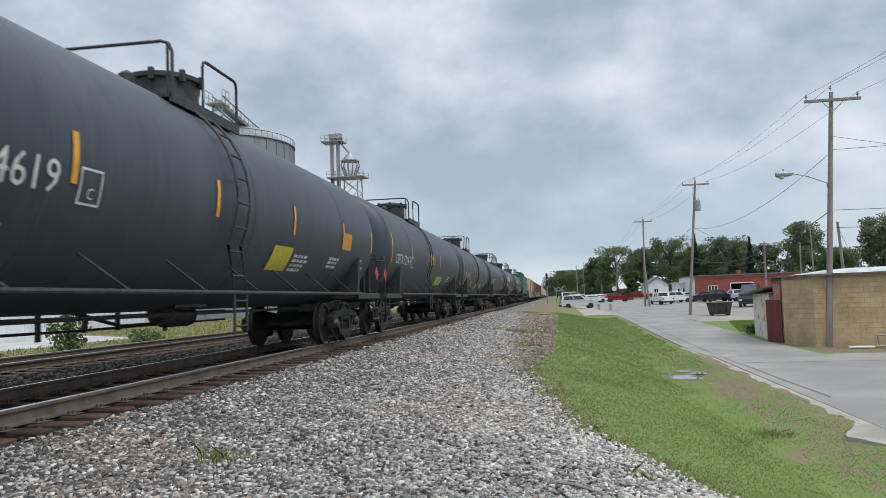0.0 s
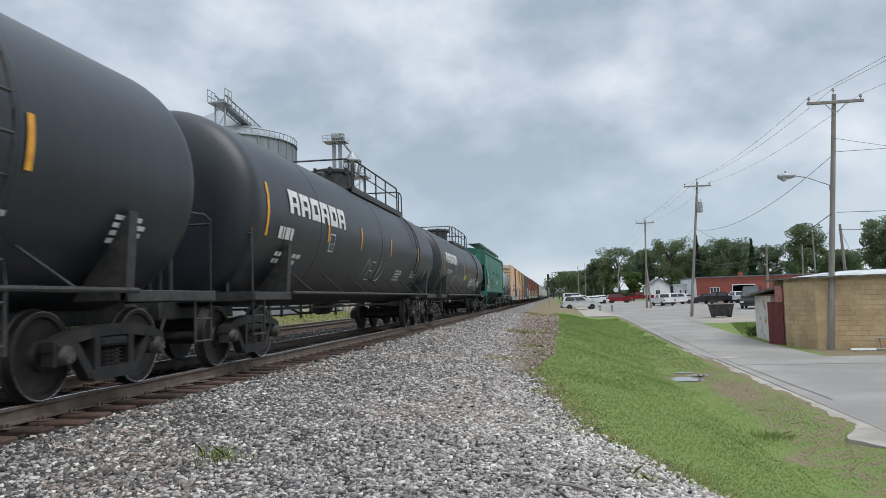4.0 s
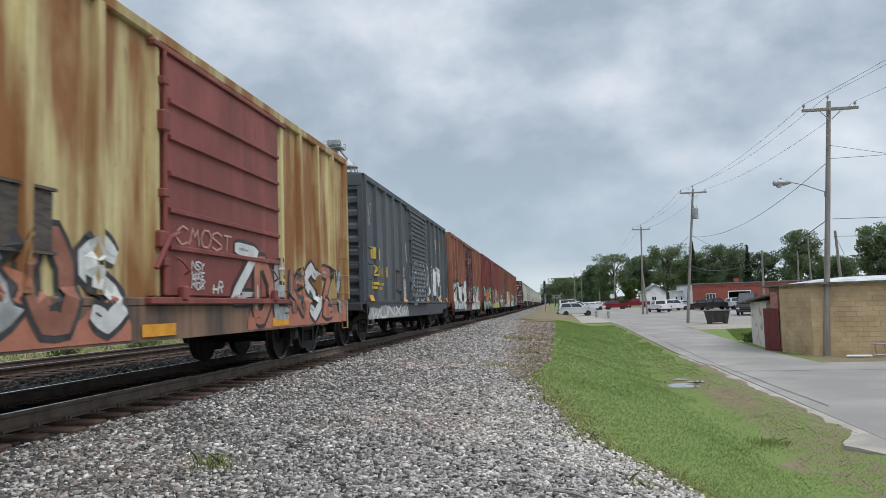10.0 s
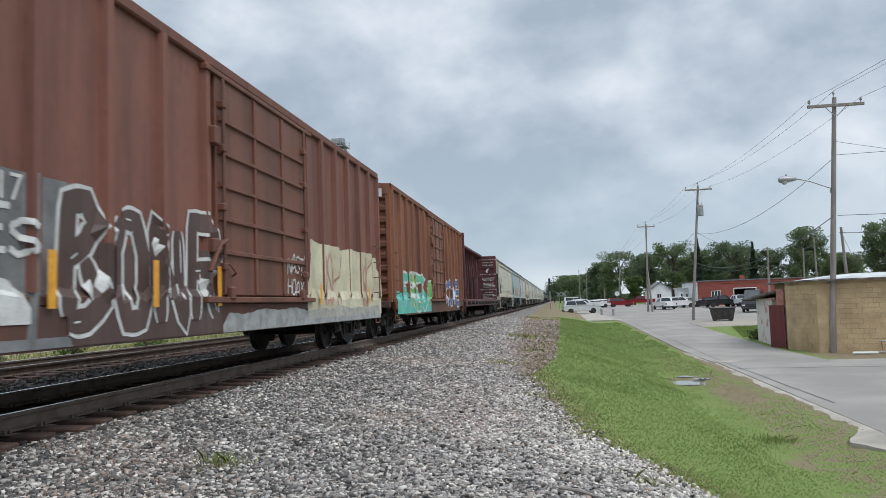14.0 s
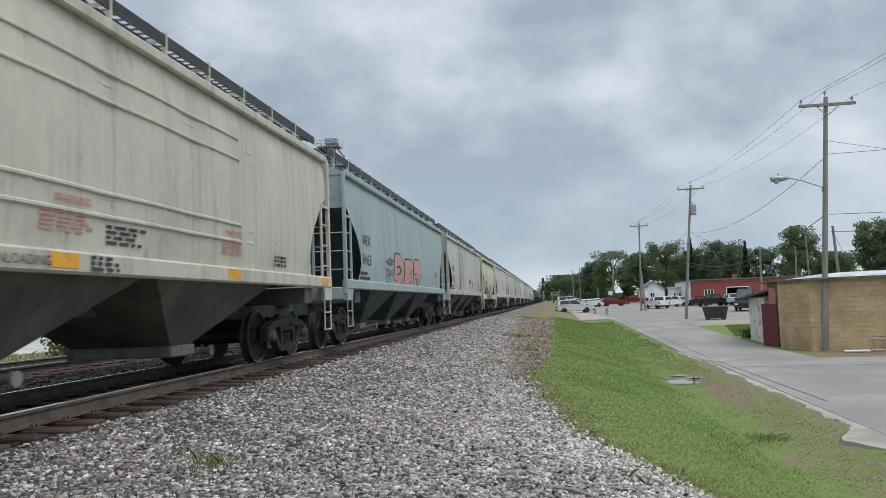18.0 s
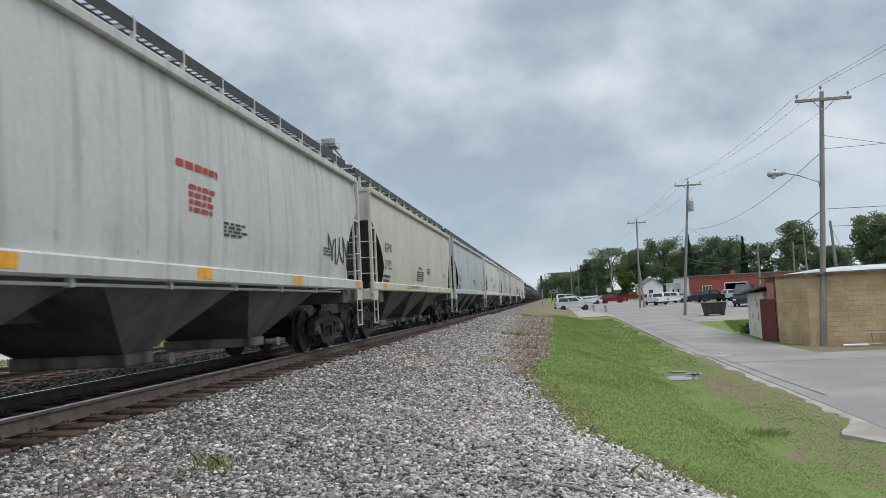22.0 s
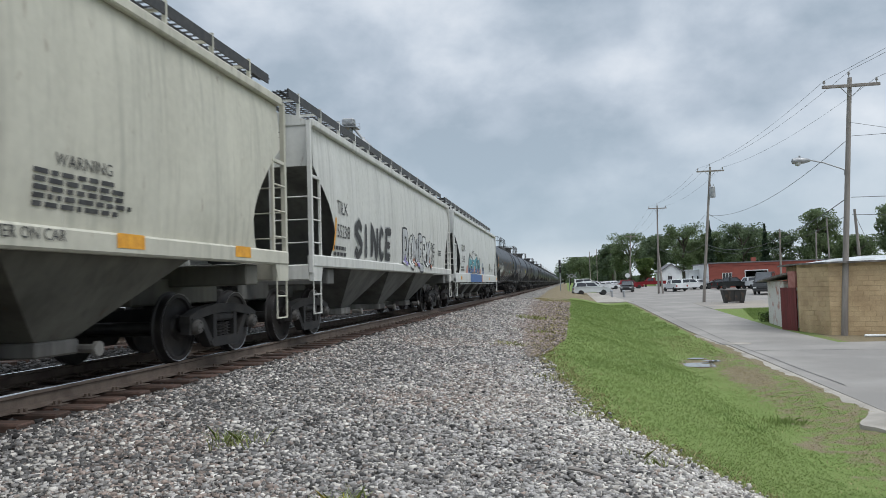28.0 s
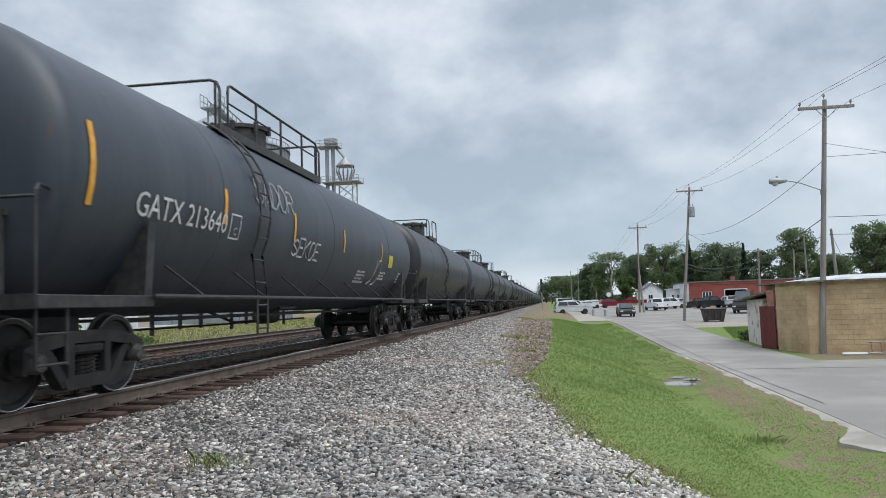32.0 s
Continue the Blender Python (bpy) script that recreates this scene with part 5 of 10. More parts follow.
STENCIL = mat("white_stencil_paint", (0.66, 0.66, 0.65), (0.5, 0.5, 0.5), 0.7, scale=7, bump=0, grain=0.08)
DARKTEXT = mat("dark_stencil_paint", (0.035, 0.035, 0.037), (0.07, 0.07, 0.07), 0.7, scale=7, bump=0)
RED = mat("red_paint", (0.42, 0.035, 0.03), (0.33, 0.04, 0.035), 0.6, scale=7, bump=0)


COATS = []


def coat(name, col, grime, rough=0.5, amount=(0.45, 0.8), spec=0.4, bump=0.06, streak=0.55, rust=0.35):
    """Car paint with broad grime, thin dark runs down the side, and specks of rust."""
    m = mat(name, col, grime, rough, scale=1.1, mixpos=amount, stretch=(1.6, 1.6, 0.22), bump=bump, bscale=9, grain=0.07, spec=spec, dist=0.02)
    nt = m.node_tree
    p = nt.nodes["Principled BSDF"]
    COATS.append(m)
    seed = 7.3 * len(COATS)
    tc = nt.nodes.new("ShaderNodeTexCoord")
    for n in nt.nodes:
        if n.bl_idname == "ShaderNodeMapping":
            n.inputs["Location"].default_value = (seed, seed * 0.7, 0)

    def layer(stretch, scale, detail, lo, hi, colour, strength):
        mp = nt.nodes.new("ShaderNodeMapping")
        mp.inputs["Scale"].default_value, mp.inputs["Location"].default_value = stretch, (seed, -seed, seed)
        nt.links.new(tc.outputs["Object"], mp.inputs[0])
        n = nt.nodes.new("ShaderNodeTexNoise")
        n.inputs["Scale"].default_value, n.inputs["Detail"].default_value = scale, detail
        nt.links.new(mp.outputs[0], n.inputs["Vector"])
        mr = nt.nodes.new("ShaderNodeMapRange")
        mr.inputs["From Min"].default_value, mr.inputs["From Max"].default_value, mr.inputs["To Max"].default_value = lo, hi, strength
        nt.links.new(n.outputs[0], mr.inputs[0])
        mx = nt.nodes.new("ShaderNodeMix")
        mx.data_type = "RGBA"
        nt.links.new(mr.outputs[0], mx.inputs[0])
        nt.links.new(p.inputs["Base Color"].links[0].from_socket, mx.inputs[6])
        mx.inputs[7].default_value = (*colour, 1)
        nt.links.new(mx.outputs[2], p.inputs["Base Color"])
        return mr.outputs[0]

    dark = tuple(min(c * 0.5, g * 0.8) for c, g in zip(col, grime))
    layer((1, 1, 0.05), 5.5, 3, 0.52, 0.74, dark, streak)
    layer((1, 1, 0.10), 13.0, 2, 0.60, 0.75, dark, streak * 0.6)
    pale = tuple(min(0.7, c * 1.3 + 0.003) for c in col)
    layer((1, 1, 0.6), 1.3, 4, 0.52, 0.8, pale, 0.45)
    spots = layer((1, 1, 0.45), 7.0, 6, 0.66, 0.74, (0.13, 0.055, 0.03), rust)
    ro = nt.nodes.new("ShaderNodeMapRange")
    ro.inputs["To Min"].default_value, ro.inputs["To Max"].default_value = rough, min(1.0, rough + 0.3)
    nt.links.new(spots, ro.inputs[0])
    nt.links.new(ro.outputs[0], p.inputs["Roughness"])
    return m


def wheelset_mesh(n=28):
    b = B()
    for s in (-1, 1):
        prof = [(s * 0.675, 0.12), (s * 0.69, 0.30), (s * 0.700, 0.40), (s * 0.690, 0.475), (s * 0.700, 0.484), (s * 0.718, 0.484), (s * 0.735, 0.459), (s * 0.822, 0.455),
                (s * 0.830, 0.448), (s * 0.830, 0.395), (s * 0.800, 0.375), (s * 0.775, 0.28), (s * 0.80, 0.17), (s * 0.845, 0.15), (s * 0.85, 0.10)]
        b.slot = 0
        b.lathe(prof, "x", (0, 0, 0), n)
        b.slot = 1
        b.lathe([(s * 0.836, 0.452), (s * 0.834, 0.444)][::s], "x", (0, 0, 0), n, False)
        b.slot = 2
        b.lathe([(s * 0.92, 0.105), (s * 1.10, 0.105), (s * 1.11, 0.10), (s * 1.145, 0.085), (s * 1.15, 0.05)], "x", (0, 0, 0), n // 2)
        for k in range(3 if n > 20 else 0):
            a = 2.094 * k
            b.lathe([(s * 1.14, 0.016), (s * 1.165, 0.014)], "x", (0, 0.055 * math.cos(a), 0.055 * math.sin(a)), 6)
    b.slot = 0
    b.lathe([(-1.1, 0.075), (-0.7, 0.085), (0.7, 0.085), (1.1, 0.075)], "x", (0, 0, 0), 12)
    return b.mesh("wheelset", [WHEEL, TREAD, CAPM])


def side_frame_mesh():
    b = B()
    a, c = 0.93, 1.08
    for poly in ([(-1.06, 0.60), (-0.78, 0.69), (-0.3, 0.75), (0.3, 0.75), (0.78, 0.69), (1.06, 0.60), (1.06, 0.50), (0.72, 0.57), (0.3, 0.62), (-0.3, 0.62), (-0.72, 0.57), (-1.06, 0.50)],
                 [(-0.40, 0.15), (0.40, 0.15), (0.46, 0.24), (0.34, 0.29), (-0.34, 0.29), (-0.46, 0.24)]):
        b.prism(poly, "x", a, c)
    for s in (-1, 1):
        b.prism([(s * 0.80, 0.585), (s * 0.64, 0.565), (s * 0.34, 0.20), (s * 0.46, 0.17)], "x", a + 0.01, c - 0.01)
        b.prism([(s * 0.27, 0.28), (s * 0.38, 0.28), (s * 0.38, 0.64), (s * 0.27, 0.64)], "x", a + 0.005, c - 0.005)
        b.prism([(s * 1.04, 0.56), (s * 1.06, 0.36), (s * 1.00, 0.34), (s * 0.985, 0.56)], "x", a + 0.01, c - 0.01)
        b.prism([(s * 0.74, 0.58), (s * 0.80, 0.58), (s * 0.79, 0.36), (s * 0.74, 0.40)], "x", a + 0.01, c - 0.01)
        b.prism([(s * 1.02, 0.575), (s * 0.76, 0.575), (s * 0.76, 0.545), (s * 1.02, 0.545)], "x", a - 0.02, c + 0.02)
    return b.mesh("side_frame", IRON)


def spring_mesh():
    """Three coil springs side by side, wound in one body, under the bolster's end."""
    def outline(r, z):
        ring = []
        for k in range(36):
            a = 2 * math.pi * k / 36
            y = 0.21 * math.cos(a)
            c = min((-0.14, 0.0, 0.14), key=lambda q: abs(q - y))
            w = math.sqrt(max(0.0, r * r - (y - c) ** 2) + 0.0004)
            ring.append((1.0 + math.copysign(w, math.sin(a)), y * r / 0.068, z))
        return ring
    b = B()
    rs = []
    for k in range(5):
        z = 0.30 + k * 0.042
        rs += [outline(0.050, z - 0.012), outline(0.068, z), outline(0.050, z + 0.012)]
    b.rings(rs)
    return b.mesh("coil_spring", WHEEL)


def bolster_mesh():
    b = B()
    b.prism([(-0.95, 0.50), (-0.3, 0.42), (0.3, 0.42), (0.95, 0.50), (0.95, 0.62), (0.3, 0.70), (-0.3, 0.70), (-0.95, 0.62)], "y", -0.21, 0.21)
    b.lathe([(0.70, 0.2), (0.78, 0.19)], "z", (0, 0, 0), 16)
    for q in (-1, 1):
        b.box(q * 0.9, q * 1.09, -0.25, 0.25, 0.50, 0.61, 0.03)
    for s in (-1, 1):
        b.box(-0.75, 0.75, s * 0.62 - 0.03, s * 0.62 + 0.03, 0.33, 0.42)
        for q in (-1, 1):
            b.box(q * 0.755 - 0.05, q * 0.755 + 0.05, s * 0.40, s * 0.47, 0.26, 0.50, 0.01)
    return b.mesh("bolster", IRON)


WHEELSET, SIDE_FRAME, SPRINGS, BOLSTER = wheelset_mesh(), side_frame_mesh(), spring_mesh(), bolster_mesh()
WHEELSET_FAR = wheelset_mesh(12)
LONG_LINE = []   # filled once the far part of the train begins
SIDE_FRAME_L, SPRINGS_L = SIDE_FRAME.copy(), SPRINGS.copy()
for me_ in (SIDE_FRAME_L, SPRINGS_L):
    me_.transform(Matrix.Diagonal((-1, 1, 1, 1)))
    me_.flip_normals()

TRAIN = []   # (car, distance of its front along the track at 0 s, length, wheelsets)


def truck(car, y, sets, full=True):
    t = part("truck", BOLSTER, IRON, car)
    t.location = (0, y, 0)
    for dy in (-0.889, 0.889):
        w = part("wheelset", WHEELSET_FAR if LONG_LINE else WHEELSET, WHEEL, t)
        w.location = (0, dy, 0.457)
        sets.append(w)
    part("side_frame", SIDE_FRAME, IRON, t)
    part("coil_spring", SPRINGS, WHEEL, t)
    if full:
        part("side_frame", SIDE_FRAME_L, IRON, t)
        part("coil_spring", SPRINGS_L, WHEEL, t)
    return t


def coupler_mesh():
    b = B()
    b.box(-0.07, 0.07, -0.06, 0.75, 0.80, 0.92, 0.02)
    b.box(-0.16, 0.13, -0.08, 0.14, 0.76, 0.97, 0.04)
    b.box(-0.22, 0.22, 0.5, 0.62, 0.70, 1.05, 0.02)
    # brake hose
    b.tube([(0.3, 0.5, 0.75), (0.32, 0.35, 0.55), (0.3, 0.15, 0.42), (0.25, 0.0, 0.45)], 0.025)
    return b.mesh("coupler", IRON)


COUPLER = coupler_mesh()


def start_car(name, label, category, front, length, trucks, full=True):
    """A freight car: an Empty on the rails at its front, with trucks and couplers."""
    car = thing(name, label, category, pose(TRACK, front, 0), group="cars of the freight train")
    sets = []
    truck(car, trucks, sets, full)
    truck(car, length - trucks, sets, full)
    part("coupler", COUPLER, IRON, car)
    c = part("coupler", COUPLER, IRON, car)
    c.matrix_basis = pose(0, length, 0, 0, 0, 180)
    TRAIN.append((car, front, length, sets))
    return car


def letters(text, size, y, z, fx, lift=0.012, spread=1.0):
    """Stencilled words on the side of a car: a mesh that follows the side fx(y, z)."""
    cu = bpy.data.curves.new("stencil", "FONT")
    cu.body, cu.size, cu.space_character = text, size, spread
    cu.resolution_u = 2
    ob = bpy.data.objects.new("stencil", cu)
    me = bpy.data.meshes.new_from_object(ob)
    n = len(me.vertices)
    co = np.empty(n * 3)
    me.vertices.foreach_get("co", co)
    co = co.reshape(-1, 3)
    out = B()
    out.v = [(fx(y + a, z + c) + lift, y + a, z + c) for a, c, _ in co]
    out.f = [list(p.vertices) for p in me.polygons]
    out.m = [0] * len(out.f)
    bpy.data.objects.remove(ob)
    bpy.data.curves.remove(cu)
    bpy.data.meshes.remove(me)
    return out


def stencil(car, text, size, y, z, fx, material, name="lettering", lift=0.012, spread=1.0):
    me = letters(text, size, y, z, fx, lift, spread)
    return part(name, me, material, car, smooth=False)


def patch(b, y0, y1, z0, z1, fx, lift=0.01, ny=3, nz=4, lean=0.0):
    """A painted patch that follows the side."""
    b.sheet([[(fx(y, z) + lift, y + lean * (z - z0), z) for y in np.linspace(y0, y1, ny)] for z in np.linspace(z0, z1, nz)])


def bars(car, y, z, rows_, height, fx, material, seed=0, width=0.9, name="data_stencil"):
    """Lines of small lettering, as plain bars."""
    rng = random.Random(seed)
    b = B()
    for k in range(rows_):
        a = y
        while a < y + width * rng.uniform(0.75, 1.0):
            w = rng.uniform(0.06, 0.22)
            patch(b, a, a + w, z - k * height * 1.6, z - k * height * 1.6 + height, fx, 0.011, 2, 2)
            a += w + 0.045
    return part(name, b, material, car, smooth=False)


def strip(car, y, z0, z1, fx, material=None, w=0.1, lean=0.0):
    b = B()
    patch(b, y, y + w, z0, z1, fx, 0.011, 2, 5, lean)
    return part("reflector", b, material or YELLOW, car, smooth=False)


def ladder(car, pts, width, rungs, material, axis="y", r=0.016, name="ladder"):
    """Two stiles along points, with rungs between them."""
    b = B()
    off = Vector((0, width, 0)) if axis == "y" else Vector((width, 0, 0))
    P = [Vector(p) for p in pts]
    b.tube([tuple(p) for p in P], r * 1.25)
    b.tube([tuple(p + off) for p in P], r * 1.25)
    lens = np.cumsum([0] + [(P[i + 1] - P[i]).length for i in range(len(P) - 1)])
    for s in np.linspace(0.12, lens[-1] - 0.08, rungs):
        i = min(int(np.searchsorted(lens, s) - 1), len(P) - 2)
        q = P[i].lerp(P[i + 1], (s - lens[i]) / max(lens[i + 1] - lens[i], 1e-6))
        b.tube([tuple(q), tuple(q + off)], r)
    return part(name, b, material, car)


GLYPHS = {   # strokes on a grid four wide and six high
    "A": "00 15 26 35 40|11 32", "B": "00 06 26 35 24 03|23 41 20 00", "C": "45 26 04 02 20 41", "D": "00 06 26 44 42 20 00", "E": "46 06 00 40|03 33", "F": "46 06 00|03 33",
    "G": "45 16 04 02 10 30 42 22", "H": "06 00|46 40|03 43", "I": "26 20", "J": "46 41 20 01", "K": "06 00|46 03 40", "L": "06 01 10 40", "M": "00 16 23 36 40", "N": "00 06 40 46",
    "O": "16 04 02 10 30 42 44 36 16", "P": "00 06 36 44 32 02", "R": "00 06 36 44 33 03|23 40", "S": "45 26 05 04 42 41 20 01", "T": "06 46|26 20", "U": "06 01 10 30 41 46", "V": "06 20 46",
    "W": "06 10 24 30 46", "X": "06 40|46 00", "Y": "06 23 46|23 20", "Z": "06 46 00 40", "2": "05 26 44 00 40", "!": "26 22|20 20", " ": ""}


def glyph(ch):
    return [[(int(q[0]) / 4, int(q[1]) / 6) for q in st.split()] for st in GLYPHS[ch].split("|") if st]


def tag(car, text, y0, y1, z0, z1, fx, material, seed=0, w=0.016, slant=0.15):
    """Thin one-line writing from a spray can."""
    rng = random.Random(seed)
    b = B()
    adv = (y1 - y0) / len(text)
    for k, ch in enumerate(text):
        dz, gr = rng.uniform(-0.08, 0.08) * (z1 - z0), rng.uniform(0.85, 1.15)
        for st in glyph(ch):
            P = []
            for (u, v), (u2, v2) in zip(st, st[1:]):
                P += [(u + (u2 - u) * i / 4, v + (v2 - v) * i / 4) for i in range(4)]
            P.append(st[-1])
            P = [(y0 + adv * (k + 0.05 + 0.86 * u) + slant * v * (z1 - z0) + rng.uniform(-0.01, 0.01), z0 + dz + v * gr * (z1 - z0)) for u, v in P]
            L, R = [], []
            for i, (py, pz) in enumerate(P):
                q0, q1 = P[max(i - 1, 0)], P[min(i + 1, len(P) - 1)]
                d = Vector((q1[0] - q0[0], q1[1] - q0[1]))
                d = d.normalized() if d.length else Vector((1, 0))
                L.append((fx(py, pz) + 0.013, py - d[1] * w, pz + d[0] * w))
                R.append((fx(py, pz) + 0.013, py + d[1] * w, pz - d[0] * w))
            b.sheet([L, R])
    return part("graffiti_tag", b, material, car, "thin spray-painted tag", smooth=False)


def graffiti(car, y0, y1, z0, z1, fx, colours, seed, outline=None, letters_=6, fat=0.2, name="graffiti", halo=None, wide=1.42, text="", slant=0.0):
    """Spray-painted letters: fat strokes, outline first, then fill and shine, that follow the side."""
    rng = random.Random(seed)
    b = B()
    mats = [outline or DARKTEXT] + list(colours)
    if halo is not None:
        mats.append(halo)
    letters_ = len(text) or letters_

    def stroke(pts, w, lift):
        P = [Vector(p) for p in pts]
        fine_ = [P[0]]
        for q0, q1 in zip(P, P[1:]):
            k = max(1, int((q1 - q0).length / 0.09))
            fine_ += [q0.lerp(q1, (i + 1) / k) for i in range(k)]
        L, R = [], []
        n = len(fine_)
        for i, q in enumerate(fine_):
            d = (fine_[min(i + 1, n - 1)] - fine_[max(i - 1, 0)])
            d = d.normalized() if d.length else Vector((0, 1))
            nn = Vector((-d[1], d[0]))
            e_ = min(i, n - 1 - i)
            ww = w * (1.0 if e_ > 1 else (0.93 if e_ == 1 else 0.66))
            L.append(q + nn * ww)
            R.append(q - nn * ww)
        M_ = [(a + c) / 2 for a, c in zip(L, R)]
        b.sheet([[(fx(p[0], p[1]) + lift, p[0], p[1]) for p in row] for row in (L, M_, R)])

    adv, h_ = (y1 - y0) / letters_, z1 - z0
    fat = min(adv * 0.145, h_ * 0.095) * fat / 0.2 if text else min(max(fat, adv * 0.2), (z1 - z0) * 0.19)
    rim = 0.028 + fat * 0.28 * (wide - 1) / 0.3
    h = z1 - z0
    shapes = []
    for k in range(letters_):
        a = y0 + adv * (k + 0.12)
        kind = rng.randrange(6)
        j = lambda: rng.uniform(-0.07, 0.07) * h
        lo, mi, hi = z0 + fat + abs(j()), z0 + h * 0.5 + j(), z1 - fat - abs(j()) * 1.5
        w_ = adv * (0.66 if text else 0.72)
        if kind == 0:
            s = [[(a, lo), (a + j(), hi)], [(a, mi), (a + w_, hi)], [(a, mi), (a + w_, lo)]]
        elif kind == 1:
            s = [[(a + w_, hi), (a, hi - 0.1 * h), (a + j(), lo + 0.1 * h), (a + w_, lo)], [(a, mi), (a + w_ * 0.8, mi)]]
        elif kind == 2:
            s = [[(a, lo), (a + w_ * 0.5, hi), (a + w_, lo)], [(a + w_ * 0.2, mi - 0.1 * h), (a + w_ * 0.8, mi - 0.1 * h)]]
        elif kind == 3:
            s = [[(a + w_, hi - 0.05 * h), (a + w_ * 0.4, hi), (a, mi + 0.15 * h), (a + w_ * 0.8, mi - 0.1 * h), (a + w_ * 0.7, lo), (a, lo + 0.05 * h)]]
        elif kind == 4:
            s = [[(a, hi), (a + j(), lo), (a + w_, lo + 0.04 * h)], [(a + w_ * 0.7, mi + j()), (a + w_ * 0.9, hi)]]
        else:
            s = [[(a, lo), (a, hi), (a + w_, hi - 0.12 * h), (a + w_ * 0.2, mi), (a + w_, lo)]]
        if text:
            tilt, grow = rng.uniform(-0.06, 0.06), rng.uniform(0.92, 1.04)
            s = [[(a + w_ * u + (slant + tilt) * v * h, lo + (hi - lo) * v * grow + rng.uniform(-0.02, 0.02) * h) for u, v in st] for st in glyph(text[k])]
        shapes.append(s)
    first = None
    for k, s in enumerate(shapes):
        b.v, b.f, b.m = [], [], []
        if halo is not None:
            b.slot = len(mats) - 1
            for q in s:
                stroke(q, fat + rim + 0.09, 0.006 + 0.0003 * (k % 2))
        b.slot = 0
        for q in s:
            stroke(q, fat + rim, 0.010 + 0.0005 * (k % 2))
        b.slot = 1 + (k * 7 + seed) % len(colours) if len(colours) > 1 else 1
        for q in s:
            stroke(q, fat, 0.014 + 0.0005 * (k % 2))
        b.slot = 1 + rng.randrange(len(colours))
        for q in s:
            p0, p1 = Vector(q[0]), Vector(q[1])
            stroke([p0.lerp(p1, 0.15), p0.lerp(p1, 0.6)], fat * 0.22, 0.018)
        b.slot = 0
        for q in s:
            p0, p1 = Vector(q[-1]), Vector(q[-2])
            stroke([p0.lerp(p1, 0.1) + Vector((fat * 0.3, 0)), p0.lerp(p1, 0.45) + Vector((fat * 0.3, 0))], fat * 0.12, 0.020)
        ob = part(name, b, mats, car, "spray-painted letter with dark outline", smooth=False)
        first = first or ob
    return first


def cloud(car, y0, y1, z0, z1, fx, material, seed, label="rolled-on band of paint with an uneven edge", wave=0.18):
    """A sprayed or rolled field of paint with a wandering upper edge."""
    b = B()
    ph = seed * 1.7
    cols = np.arange(y0, y1 + 0.02, 0.05)
    tops = [z1 - wave * (0.5 + 0.5 * math.sin(y * 3.1 + ph) * math.sin(y * 1.3 + 2 * ph)) - (0.10 * wave * 5 * abs(math.sin(y * 9 + ph))) * 0.3 for y in cols]
    ends = [min(1.0, 0.35 + min(y - y0, y1 - y) * 3.0) for y in cols]
    b.sheet([[(fx(y, z0 + (zt_ - z0) * e_ * u) + 0.005, y, z0 + (zt_ - z0) * e_ * u) for u in np.linspace(0, 1, 9)] for y, zt_, e_ in zip(cols, tops, ends)])
    return part("graffiti", b, material, car, label, smooth=False)


def scrawl(car, y0, y1, z0, z1, fx, material, seed, w=0.018, loops=14):
    """A thin one-line tag."""
    rng = random.Random(seed)
    b = B()
    pts, n = [], loops * 6
    for i in range(n):
        u = i / n
        a = i * 1.05
        pts.append((y0 + (y1 - y0) * u + 0.10 * (z1 - z0) * math.cos(a * 1.3 + seed), (z0 + z1) / 2 + (z1 - z0) * 0.5 * math.sin(a) * (0.5 + 0.5 * rng.random())))
    L, R = [], []
    for i, (py, pz) in enumerate(pts):
        q0, q1 = pts[max(i - 1, 0)], pts[min(i + 1, n - 1)]
        d = Vector((q1[0] - q0[0], q1[1] - q0[1])).normalized()
        L.append((fx(py, pz) + 0.012, py - d[1] * w, pz + d[0] * w))
        R.append((fx(py, pz) + 0.012, py + d[1] * w, pz - d[0] * w))
    b.sheet([L, R])
    return part("graffiti_tag", b, material, car, "thin spray-painted tag", smooth=False)


# ---- tank cars ----
TANK_DARK = coat("charcoal_tank_paint", (0.038, 0.047, 0.062), (0.056, 0.065, 0.080), 0.48, spec=0.5)
TANK_BLACK = coat("black_tank_paint", (0.016, 0.019, 0.026), (0.025, 0.029, 0.037), 0.42, spec=0.55)
TANK_GREY = coat("pale_grey_tank_paint", (0.215, 0.25, 0.275), (0.15, 0.17, 0.185), 0.5)
RAILING = mat("black_railing_paint", (0.02, 0.021, 0.022), (0.045, 0.042, 0.04), 0.55, scale=8, bump=0.05)


def under_rods(car, y0, y1, iron, step=1.15, x=-1.25):
    """Air pipes on hangers along the far side, below the body."""
    for z, r in ((0.81, 0.028), (0.62, 0.022)):
        q = B()
        q.tube([(x, y0, z + 0.02), (x, (y0 + y1) / 2, z), (x, y1, z + 0.02)], r, 7)
        part("air_pipe", q, iron, car)
    for k in range(int((y1 - y0) / step)):
        yy = y0 + 0.3 + k * step + 0.22 * math.sin(k * 2.3)
        part("pipe_hanger", B().box(x - 0.03, x + 0.03, yy - 0.03, yy + 0.03, 0.58 if k % 3 else 0.5, 1.12), iron, car)
    ym = (y0 + y1) / 2 - 0.6
    q = B()
    q.tube([(x + 0.5, ym - 0.9, 0.98), (x + 0.4, ym + 0.9, 0.66), (x + 0.4, ym + 2.2, 0.66)], 0.03, 7)
    part("brake_rod", q, iron, car)


